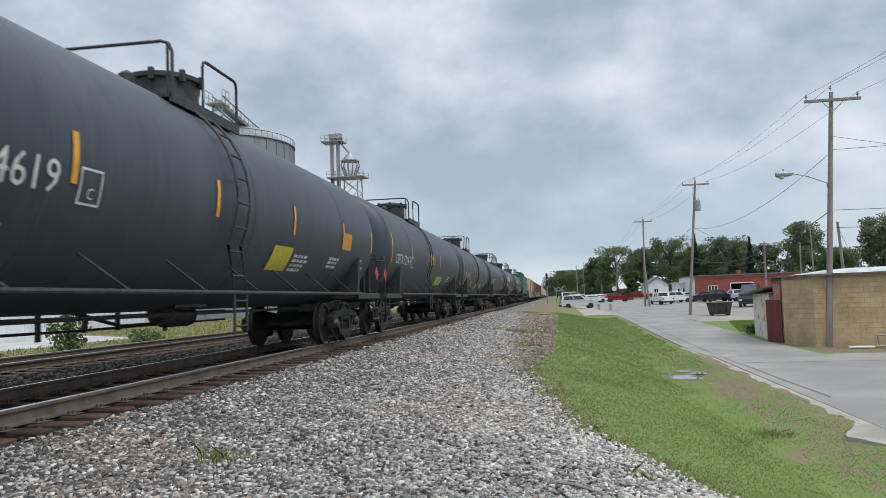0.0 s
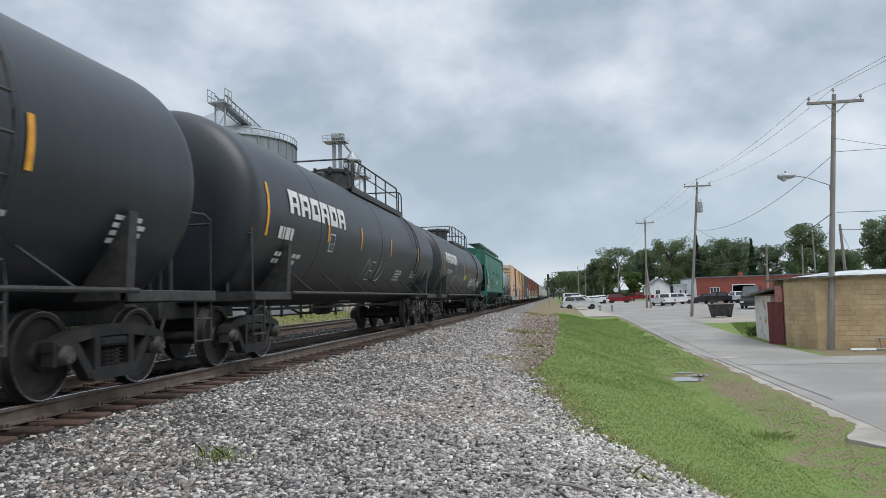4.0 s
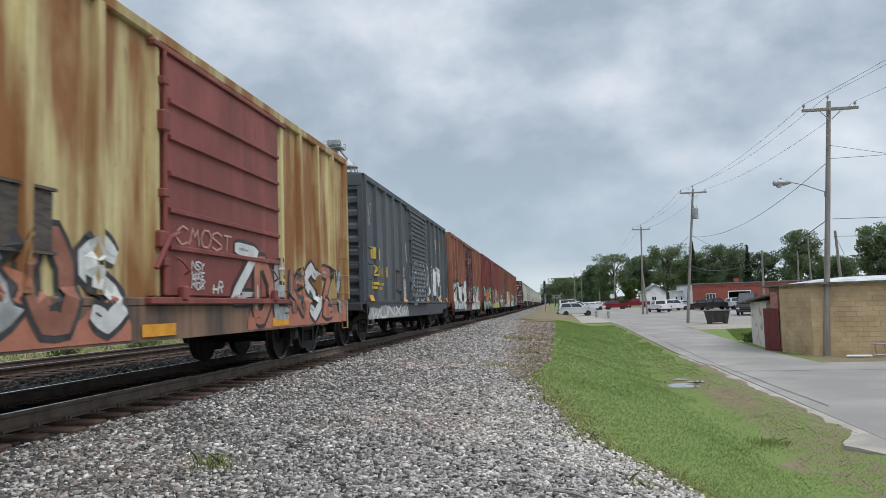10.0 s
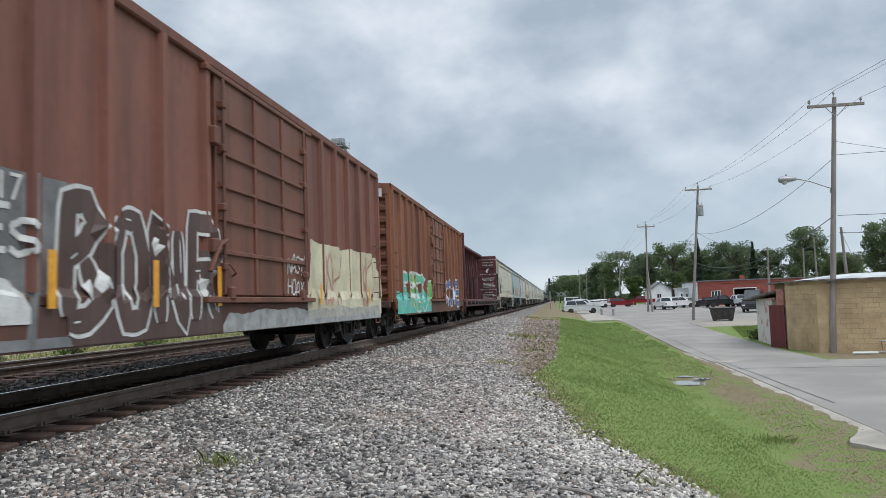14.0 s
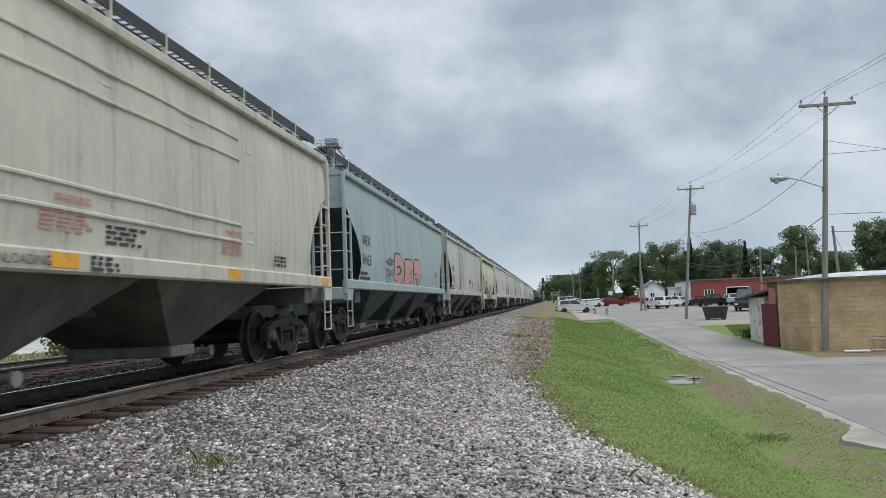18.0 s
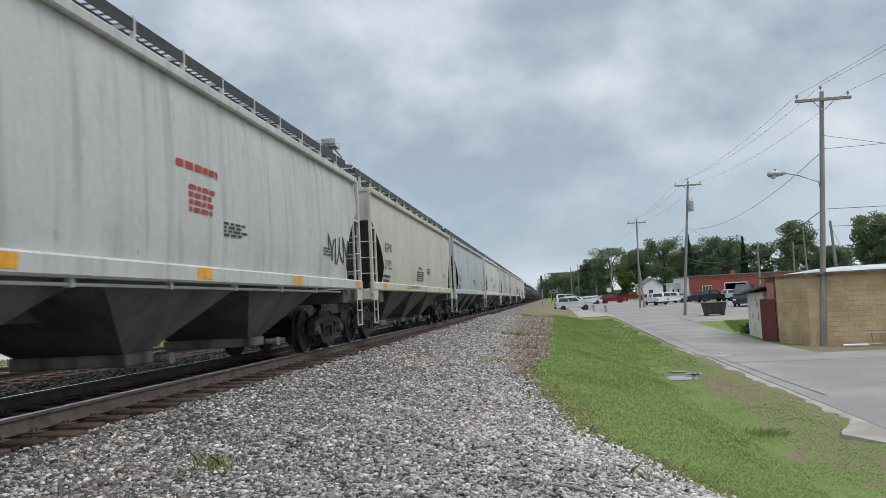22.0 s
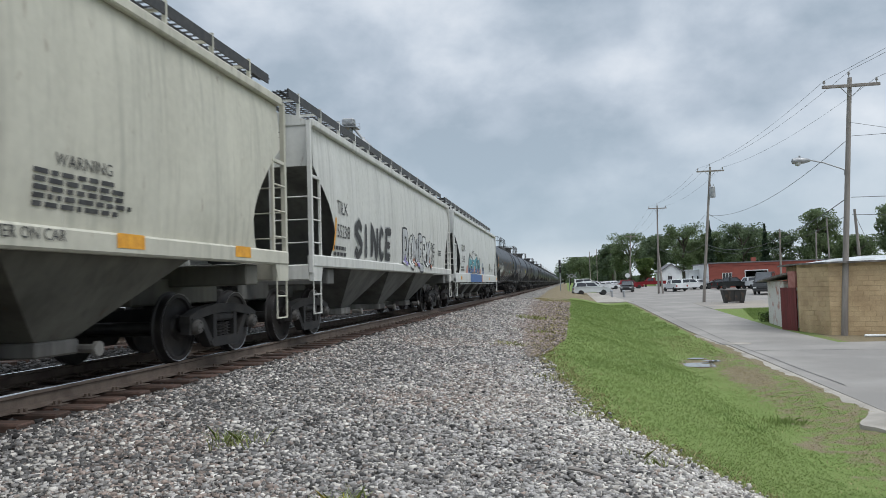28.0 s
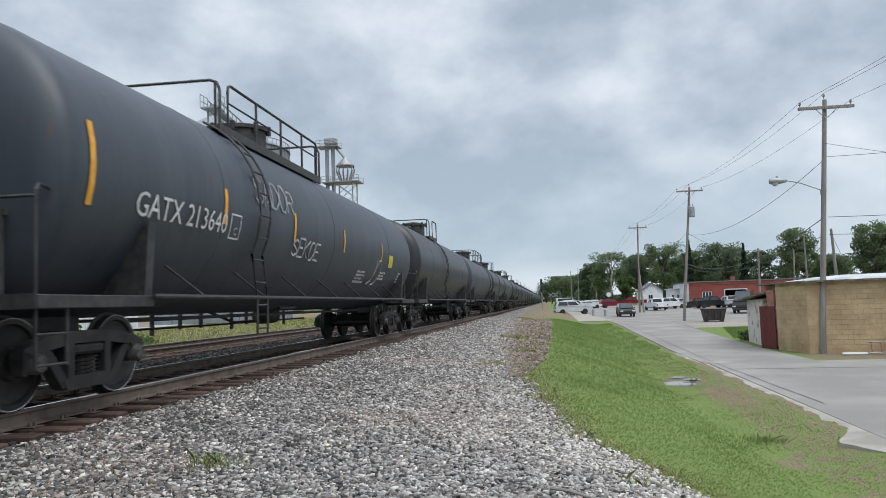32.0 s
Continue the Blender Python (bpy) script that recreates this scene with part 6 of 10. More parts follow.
def tank_car(front, length, paint, label, radius=1.52, zc=2.5, rails=(7.7, 8.9), crosses=(6.85,), manway=8.4, ladder_y=7.35, trucks=2.5, iron=None, nose=0.1, rear=0.72):
    iron = iron or RAILING
    car = start_car("tank_car", label, "tank car", front, length, trucks)
    fx = lambda y, z: math.sqrt(max(radius**2 - (z - zc) ** 2, 0.01))
    y0, y1 = 0.72, length - rear
    b = B()
    dome = [(0.42 * (1 - math.sin(q) ** 0.8), radius * math.cos(q) ** 0.62 if q < 1.57 else 0.02) for q in np.linspace(0, math.pi / 2, 11)]
    prof = [(y0 + u, r) for u, r in dome[::-1]] + [(q, radius) for q in np.linspace(y0 + 0.5, y1 - 0.5, 10)] + [(y1 - u, r) for u, r in dome]
    b.lathe(prof, "y", (0, 0, zc), 48)
    part("tank_shell", b, paint, car)
    # weld seams
    for s in (0.2, 0.5, 0.8):
        q = B()
        yy = y0 + (y1 - y0) * s
        q.lathe([(-0.03, radius), (-0.02, radius + 0.006), (0.02, radius + 0.006), (0.03, radius)], "y", (0, yy, zc), 48, False)
        part("weld_seam", q, paint, car)
    # stub sills, saddles, end platforms
    for end, sg, tip_y in ((0.0, 1, nose), (length, -1, 0.0)):
        q = B()
        q.box(-0.26, 0.26, end + sg * 0.45, end + sg * (trucks + 1.0), 0.72, 1.06, 0.02)
        q.prism([(-1.15, 1.75), (-0.5, 1.02), (0.5, 1.02), (1.15, 1.75)], "y", end + sg * (trucks - 0.15), end + sg * (trucks + 0.15))
        part("draft_sill", q, iron, car)
        q = B()
        q.box(-1.5, 1.5, end + sg * (0.42 + tip_y), end + sg * (0.95 + tip_y), 1.06, 1.10)
        q.box(-1.52, 1.52, end + sg * (0.40 + tip_y), end + sg * (0.44 + tip_y), 0.98, 1.12)
        for s in (-1, 1):
            q.box(s * 1.44, s * 1.54, end + sg * (0.42 + tip_y), end + sg * 2.5, 0.98, 1.11, 0.01)
            q.prism([(s * 0.9, 1.0), (s * 1.5, 1.0), (s * 1.56, 1.95), (s * 1.40, 1.75)], "y", end + sg * 2.34, end + sg * 2.5)
        part("end_platform", q, iron, car)
        q = B()
        for s in (-1, 1):
            q.tube([(s * 1.48, end + sg * (0.45 + tip_y), 0.45), (s * 1.48, end + sg * (0.45 + tip_y), 2.05), (s * 1.44, end + sg * (0.55 + tip_y), 2.12), (s * 1.3, end + sg * (1.0 + tip_y), 2.12)], 0.018)
            q.tube([(s * 1.48, end + sg * (0.90 + tip_y), 0.45), (s * 1.48, end + sg * (0.90 + tip_y), 1.08)], 0.018)
            for z in (0.47, 0.75, 1.0):
                q.tube([(s * 1.48, end + sg * (0.45 + tip_y), z), (s * 1.48, end + sg * (0.90 + tip_y), z)], 0.015)
        q.tube([(-1.48, end + sg * (0.45 + tip_y), 2.0), (1.48, end + sg * (0.45 + tip_y), 2.0)], 0.018)
        part("end_handrail", q, iron, car)
        q = B()
        for dx in (0.55, 0.7, 0.85, 1.0):
            q.tube([(dx, end + sg * (0.62 + tip_y), 1.1), (dx, end + sg * (0.62 + tip_y), 1.9)], 0.03)
        q.box(0.45, 1.05, end + sg * (0.6 + tip_y), end + sg * (0.66 + tip_y), 1.86, 1.92)
        part("brake_rigging", q, iron, car)
    # side handrail with struts
    q = B()
    xr = radius + 0.02
    q.tube([(xr, 2.4, 1.10), (xr, length - 2.4, 1.10)], 0.03, 8)
    part("side_handrail", q, iron, car)
    for s in np.linspace(0.14, 0.86, 7):
        q = B()
        yy = 1.2 + (length - 2.4) * s
        q.tube([(xr, yy, 1.12), (fx(0, 1.5), yy - 0.35, 1.5)], 0.016)
        part("handrail_strut", q, iron, car)
    # running pipes and valve under the belly
    q = B()
    mid = length / 2
    q.tube([(0.35, trucks + 1.3, 0.82), (0.35, length - trucks - 1.3, 0.82)], 0.03)
    q.lathe([(0.70, 0.16), (0.78, 0.2), (1.05, 0.22)], "z", (0, mid, 0), 14)
    q.box(-0.5, 0.5, mid - 0.5, mid + 0.5, 0.92, 1.0)
    part("bottom_outlet", q, iron, car)
    q = B()
    q.lathe([(-0.45, 0.15), (-0.42, 0.19), (0.42, 0.19), (0.45, 0.15)], "y", (-0.6, mid + 1.6, 0.78), 14)
    q.box(-0.65, -0.55, mid + 1.3, mid + 1.9, 0.9, 1.1)
    part("brake_cylinder", q, iron, car)
    # top fittings: manway, valves, walkway and railings
    zt = zc + radius
    q = B()
    q.lathe([(-0.12, 0.54), (0.42, 0.54), (0.43, 0.59), (0.50, 0.59), (0.52, 0.54), (0.58, 0.3), (0.60, 0.05)], "z", (0, manway, zt), 24)
    for k in range(8):
        a = k * math.pi / 4 + 0.2
        q.box(0.59 * math.cos(a) - 0.04, 0.59 * math.cos(a) + 0.04, manway + 0.59 * math.sin(a) - 0.04, manway + 0.59 * math.sin(a) + 0.04, zt + 0.36, zt + 0.55, 0.01)
    part("manway", q, iron, car)
    q = B()
    q.lathe([(-0.1, 0.12), (0.3, 0.12), (0.34, 0.07)], "z", (0, manway - 1.05, zt), 10)
    part("relief_valve", q, iron, car)
    q = B()
    q.lathe([(-0.1, 0.09), (0.22, 0.09), (0.26, 0.05)], "z", (0.1, manway + 1.05, zt), 10)
    part("vacuum_valve", q, iron, car)
    top, low_ = zt + 0.54, zt - 0.27
    w0, w1 = min(rails[0], crosses[0]) - 0.05, max(rails[1], crosses[-1]) + 0.05
    for s in (-1, 1):
        q = B()
        q.box(s * 0.66, s * 1.0, w0, w1, low_ + 0.02, low_ + 0.06)
        q.box(s * 0.98, s * 1.02, w0, w1, low_ - 0.05, low_ + 0.10)
        part("top_walkway", q, iron, car)
        q = B()
        xx = s * 1.0
        q.tube([(xx, rails[0], low_), (xx, rails[0], top - 0.1), (xx, rails[0] + 0.03, top - 0.03), (xx, rails[0] + 0.1, top), (xx, rails[1] - 0.1, top), (xx, rails[1] - 0.03, top - 0.03), (xx, rails[1], top - 0.1), (xx, rails[1], low_)], 0.024)
        if rails[1] - rails[0] > 2:
            q.tube([(xx, rails[0], (top + low_) / 2 + 0.1), (xx, rails[1], (top + low_) / 2 + 0.1)], 0.016)
        part("safety_railing", q, iron, car)
        for yy in np.arange(rails[0] + 1.2, rails[1] - 0.6, 1.25):
            q = B()
            q.tube([(xx, yy, low_), (xx, yy, top)], 0.022)
            part("railing_post", q, iron, car)
    for yy in crosses:
        q = B()
        q.tube([(-1.0, yy, low_), (-1.0, yy, top - 0.16), (-0.95, yy, top - 0.04), (-0.84, yy, top), (0.84, yy, top), (0.95, yy, top - 0.04), (1.0, yy, top - 0.16), (1.0, yy, low_)], 0.024)
        part("end_hoop", q, iron, car)
        q = B()
        q.tube([(0.88, yy + 0.1, low_), (0.88, yy + 0.1, top - 0.02)], 0.02)
        part("railing_post", q, iron, car)
    lad = ladder_y
    pts = [(fx(0, zc + radius * math.sin(a)) + 0.10, lad, zc + radius * math.sin(a)) for a in np.linspace(1.15, -0.45, 10)] + [(radius + 0.02, lad, 1.1), (radius + 0.02, lad, 0.55)]
    ladder(car, pts, 0.42, 11, iron)
    under_rods(car, trucks + 1.6, length - trucks - 1.6, iron)
    return car, fx


def dress_tank(car, fx, length, mark, num, text_y, text_z=2.45, size=0.30, material=None, strips=(), seed=0, bar_mark=False, plate=4.1, shell=None):
    m = material or STENCIL
    y = text_y
    if bar_mark:
        bars(car, y, text_z, 1, size * 0.72, fx, m, seed, 0.8, "owner_mark")
        y += 1.05
        stencil(car, num, size, y, text_z, fx, m)
    else:
        stencil(car, mark + " " + num, size, y, text_z, fx, m)
    if bar_mark:
        bars(car, text_y + 0.1, text_z - 0.28, 2, 0.07, fx, m, seed + 1, 1.4)
    for yq in strips:
        strip(car, yq + (0 if yq > 1.6 else 0.22), 2.12 if yq > 1.6 else 2.0, 2.62 if yq > 1.6 else 2.85, fx, w=0.09)
    bars(car, length * 0.62, 1.75, 4, 0.05, fx, m, seed + 2, 0.8)
    bars(car, length * 0.74, 1.80, 3, 0.05, fx, m, seed + 4, 0.6)
    bars(car, length * 0.86, 1.85, 4, 0.05, fx, m, seed + 3, 0.6)
    py = plate
    for a, c, lf, mm in ((0, 0.36, 0.010, m), (0.025, 0.335, 0.0125, shell or TANK_DARK)):
        b = B()
        patch(b, py + a, py + c, text_z - 0.06 + a, text_z + 0.30 + a * 0.2 - (0.03 if a else 0), fx, lf)
        part("plate_notice", b, mm, car, smooth=False)
    stencil(car, "C", 0.16, py + 0.12, text_z + 0.0, fx, m, "lettering", 0.016)


# ---- covered hopper cars ----
GATE_GREY = coat("outlet_gate_paint", (0.27, 0.26, 0.24), (0.06, 0.056, 0.052), 0.75, (0.4, 0.65))
IRON_SIDE = B().tube([(0, -0.24, 0), (0, 0.24, 0)], 0.014).mesh("grab_iron", IRON)
IRON_END = B().tube([(-0.37, 0, 0), (0.37, 0, 0)], 0.014).mesh("grab_iron", IRON)


def hopper_car(front, length, col, grime, label, bays=3, eave=3.92, round_side=0.06, trucks=1.85, cut=(3.15, 1.95), frame_col=None, amount=(0.5, 0.85), sill=(1.31, 1.53), rail_top=2.95, bay_shade=0.28):
    """A covered hopper: curved sides with cut-away ends, sloping bays, roof walks and corner ladders."""
    col, grime = tuple(c * 0.9 for c in col), tuple(c * 0.88 for c in grime)
    paint = coat("hopper_paint", col, grime, 0.55, amount)
    frame_paint = coat("hopper_frame_paint", frame_col or col, grime, 0.6, amount)
    # underside parts: frame colour multiplied down, so their shade is in the paint
    under = coat("hopper_bay_shaded_paint", tuple(c * bay_shade for c in (frame_col or col)), tuple(c * bay_shade * 0.5 for c in (frame_col or col)), 0.8, (0.35, 0.7))
    car = start_car("hopper_car", label, "hopper car", front, length, trucks)
    half = 1.56
    zs0, zs1 = sill

    def fx(y, z):
        u = min(max((z - zs1) / (eave - zs1), 0), 1)
        swell = 0.035 * abs(math.sin(math.pi * 9 * (y - 1.0) / (length - 2.0))) ** 0.7 * min(1.0, 6 * u, 6 * (1 - u)) if y > 0 else 0.0
        return half - round_side + round_side * math.sin(math.pi * (0.15 + 0.75 * u)) - 0.03 * u + swell

    irons = []
    for src in (IRON_SIDE, IRON_END):
        me = src.copy()
        me.materials[0] = frame_paint
        irons.append(me)
    zc_, depth = cut
    zrow = list(np.linspace(zs1, zc_, 9)) + list(np.linspace(zc_, eave, 6))[1:]

    def y_end(z):
        if z >= zc_:
            return 0.80 + 0.0 * z
        u = (zc_ - z) / (zc_ - zs1)
        return 0.80 + (depth - 0.80) * math.sin(min(u * 1.25, 1.0) * math.pi / 2) - 0.18 * max(0, u - 0.8) / 0.2

    for s in (1, -1):
        b = B()
        b.sheet([[(s * fx(y, z), y, z) for y in np.linspace(y_end(z), length - y_end(z), 82)] for z in zrow])
        part("side_sheet", b, paint, car)
    for k in range(1, 9):
        b = B()
        y = 1.0 + (length - 2.0) * k / 9
        b.sheet([[(fx(0, z) + e_, y + d, z) for d, e_ in ((-0.02, 0), (-0.008, 0.006), (0.008, 0.006), (0.02, 0))] for z in zrow])
        part("panel_seam", b, paint, car)
    b = B()
    xs = [-half + 0.02, -1.2, -0.75, -0.4, 0, 0.4, 0.75, 1.2, half - 0.02]
    zr = [eave + 0.03, eave + 0.17, eave + 0.27, eave + 0.31, eave + 0.32]
    zr = zr + zr[3::-1]
    b.sheet([[(x, y, z) for x, z in zip(xs, zr)] for y in np.linspace(0.78, length - 0.78, 4)])
    b.add([(x, y, z) for y in (0.78, length - 0.78) for x, z in list(zip(xs, zr)) + [(half - 0.02, eave - 0.02), (-half + 0.02, eave - 0.02)]], [tuple(range(11)), tuple(range(11, 22))])
    part("roof", b, paint, car)
    for s in (1, -1):
        b = B()
        b.box(s * (half - 0.06), s * (half + 0.035), 0.76, length - 0.76, eave - 0.06, eave + 0.08, 0.02)
        part("top_rail", b, paint, car)
        b = B()
        b.box(s * (half - 0.10), s * (half + 0.04), 0.62, length - 0.62, zs0, zs1, 0.025)
        part("side_sill", b, frame_paint, car)
    b = B()
    for k in range(7):
        b.box(-0.28, 0.28, 1.6 + (length - 3.2) * k / 7 + 0.05, 1.6 + (length - 3.2) * (k + 1) / 7 - 0.05, eave + 0.30, eave + 0.40, 0.03)
    part("hatch_cover", b, paint, car)
    # roof walks
    for s in (1, -1):
        b = B()
        zw = eave + 0.55
        for x in np.linspace(0.55, 1.22, 6):
            b.box(s * x - 0.008, s * x + 0.008, 0.45, length - 0.45, zw - 0.025, zw)
        for y in np.arange(0.5, length - 0.45, 0.16):
            b.box(s * 0.55, s * 1.22, y - 0.008, y + 0.008, zw - 0.03, zw - 0.008)
        for x, d in ((1.235, 0.13), (0.54, 0.05)):
            b.box(s * x - 0.012, s * x + 0.012, 0.45, length - 0.45, zw - d, zw + 0.02)
        part("roof_walk", b, RAILING, car)
        for y in np.arange(1.0, length - 0.6, 1.25):
            b = B()
            b.box(s * 1.19, s * 1.25, y - 0.02, y + 0.02, eave + 0.12, zw + 0.06)
            b.box(s * 0.6, s * 1.22, y - 0.02, y + 0.02, zw - 0.07, zw - 0.03)
            part("walk_bracket", b, frame_paint, car)
    b = B()
    for y in (0.45, 0.62, 0.79, length - 0.45, length - 0.62, length - 0.79):
        for x in np.arange(-1.2, 1.21, 0.15):
            b.box(x, x + 0.03, y - 0.08, y + 0.08, eave + 0.51, eave + 0.53)
    part("end_walk", b, RAILING, car)
    # ends
    for end, g in ((0.0, 1), (length, -1)):
        b = B()
        b.sheet([[(x, end + g * 0.80, z) for x in (-half + 0.06, 0, half - 0.06)] for z in (zc_, eave)])
        part("end_sheet", b, paint, car)
        b = B()
        b.sheet([[(x, end + g * y, z) for x in (-half + 0.03, 0, half - 0.03)] for y, z in ((0.80, zc_), (1.55, zc_ - 0.22), (2.35, zc_ - 0.95), (3.0, 1.35))])
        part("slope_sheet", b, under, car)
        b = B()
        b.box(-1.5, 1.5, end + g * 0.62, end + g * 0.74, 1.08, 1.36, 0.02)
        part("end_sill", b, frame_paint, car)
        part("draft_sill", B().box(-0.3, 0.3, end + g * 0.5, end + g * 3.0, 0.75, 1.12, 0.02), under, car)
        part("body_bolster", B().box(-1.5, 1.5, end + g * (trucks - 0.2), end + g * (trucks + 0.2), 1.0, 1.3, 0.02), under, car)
        for s in (-1, 1):
            part("jacking_pad", B().prism([(end + g * 0.62, 1.36), (end + g * 1.15, 1.36), (end + g * 1.05, 1.06), (end + g * 0.62, 1.06)], "x", s * 1.5, s * 1.58), frame_paint, car)
        for s in (-1, 1):
            b = B()
            b.box(s * 1.50, s * 1.58, end + g * 0.60, end + g * 0.68, 1.2, eave + 0.02, 0.008)
            part("corner_post", b, frame_paint, car)
            b = B()
            b.box(s * 0.78, s * 0.84, end + g * 0.60, end + g * 0.66, 1.3, eave - 0.1, 0.008)
            part("end_post", b, frame_paint, car)
            b = B()
            b.box(s * 1.52, s * 1.57, end + g * 1.10, end + g * 1.15, 1.5, rail_top, 0.008)
            b.box(s * 1.52, s * 1.57, end + g * 0.62, end + g * 1.15, rail_top - 0.03, rail_top + 0.02)
            part("handrail", b, frame_paint, car)
            for z in np.linspace(1.75, rail_top - 0.38, 3):
                part("grab_iron", irons[0], frame_paint, car).matrix_basis = pose(s * 1.56, end + g * 0.88, z)
                b_ = part("grab_iron", irons[1], frame_paint, car)
                b_.matrix_basis = pose(s * 1.17, end + g * 0.63, z)
            b = B()
            b.tube([(s * 1.56, end + g * 0.66, 1.2), (s * 1.56, end + g * 0.66, 0.48), (s * 1.56, end + g * 1.06, 0.48), (s * 1.56, end + g * 1.06, 1.2)], 0.018)
            b.tube([(s * 1.56, end + g * 0.66, 0.82), (s * 1.56, end + g * 1.06, 0.82)], 0.015)
            part("step", b, frame_paint, car)
    # bays
    y0, y1 = (3.4, length - 3.4) if length > 14 else (2.6, length - 2.6)
    w = (y1 - y0) / bays
    for k in range(bays):
        a, c = y0 + k * w, y0 + (k + 1) * w
        m_ = (a + c) / 2
        b = B()
        top = [(-1.48, a + 0.02, 1.40), (1.48, a + 0.02, 1.40), (1.48, c - 0.02, 1.40), (-1.48, c - 0.02, 1.40)]
        bot = [(-0.75, m_ - 0.3, 0.46), (0.75, m_ - 0.3, 0.46), (0.75, m_ + 0.3, 0.46), (-0.75, m_ + 0.3, 0.46)]
        b.rings([top, bot])
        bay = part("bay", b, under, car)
        b = B()
        b.box(-0.8, 0.8, m_ - 0.34, m_ + 0.34, 0.30, 0.46, 0.02)
        b.lathe([(0.9, 0.05), (1.08, 0.05), (1.09, 0.08), (1.13, 0.08)], "x", (0, m_ + 0.2, 0.36), 10)
        part("outlet_gate", b, GATE_GREY, bay)
    b = B()
    b.box(-0.2, 0.2, 2.2, length - 2.2, 0.9, 1.35)
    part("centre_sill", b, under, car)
    return car, fx, paint


def hopper_marks(car, fx, length, mark, num, y=2.6, z=2.75, size=0.34, seed=0, material=None, yellow=True, strips=(), band=None):
    m = material or DARKTEXT
    stencil(car, mark, size, y, z, fx, m)
    stencil(car, num, size, y - 0.05, z - size * 1.25, fx, m)
    bars(car, y - 0.2, z - size * 1.9, 2, 0.075, fx, m, seed, 0.95)
    bars(car, length * 0.55, 2.15 if length < 18.8 else 1.8, 4, 0.034, fx, m, seed + 1, 0.7)
    bars(car, length * 0.80, 2.10 if length < 18.8 else 1.75, 3, 0.04, fx, m, seed + 2, 0.6)
    if yellow:
        for s in (0.10, 0.30, 0.50, 0.70, 0.93):
            b = B()
            b.sheet([[(1.605, length * s + d, z_) for d in (0, 0.42)] for z_ in ((1.36, 1.50) if band is None else band)])
            part("reflector", b, YELLOW, car, smooth=False)
    for s in strips:
        strip(car, length * s, 1.65, 2.3, fx, w=0.09, lean=0.18)


WHITE_H = (0.62, 0.62, 0.585)
CREAM = (0.56, 0.545, 0.46)
SOOT = (0.30, 0.29, 0.26)

GREEN = hopper_car(111.0, 17.5, (0.045, 0.205, 0.15), (0.055, 0.085, 0.055), "green covered hopper car with rust stains and roof walk", 4, 3.95, 0.05, 2.0, (3.1, 2.0), (0.028, 0.15, 0.115), (0.47, 0.74), bay_shade=0.28)
hopper_marks(GREEN[0], GREEN[1], 17.5, "BRIX", "97368", 2.3, 2.38, 0.36, 3, STENCIL, False, (0.095, 0.246, 0.395, 0.608))
stencil(GREEN[0], "BRIX", 0.26, 0.0, 0.0, lambda y, z: 0.0, STENCIL).matrix_basis = pose(0.45, 0.79, 3.60, 0, 0, -90)
stencil(GREEN[0], "97368", 0.26, 0.0, 0.0, lambda y, z: 0.0, STENCIL).matrix_basis = pose(0.43, 0.79, 3.34, 0, 0, -90)
BAND = mat("dark_band_paint", (0.024, 0.10, 0.07), (0.03, 0.16, 0.11), 0.7, scale=3, bump=0)
for y_, n_k, pitch in ((5.85, 9, 0.31), (9.4, 10, 0.27), (12.6, 3, 0.3)):
    for k in range(n_k):
        b = B()
        for a_, c_, p_, q_ in ((0.0, 0.06, 0.0, 0.26), (0.06, 0.18, 0.0 if k % 2 else 0.2, 0.06 if k % 2 else 0.26), (0.13, 0.19, 0.06 if k % 3 else 0.1, 0.26)):
            patch(b, y_ + k * pitch + a_, y_ + k * pitch + c_, 2.54 + p_, 2.54 + q_, GREEN[1], 0.009, 2, 3)
        part("faded_name_block", b, BAND, GREEN[0], "faded dark shape of the owner's name", smooth=False)
GREYSPRAY = mat("silver_spray_paint", (0.42, 0.45, 0.44), (0.30, 0.36, 0.33), 0.6, scale=5, bump=0)
graffiti(GREEN[0], 4.75, 8.35, 1.5, 2.42, GREEN[1], [coat("faint_spray", (0.06, 0.20, 0.155), (0.14, 0.25, 0.20))], 5, GREYSPRAY, text="DYKE", wide=1.13, slant=0.25)
tag(GREEN[0], "PETE", 8.45, 9.2, 1.75, 2.1, GREEN[1], GREYSPRAY, 4, 0.016)
tag(GREEN[0], "JRNY", 9.3, 10.1, 1.68, 1.95, GREEN[1], GREYSPRAY, 6, 0.012)

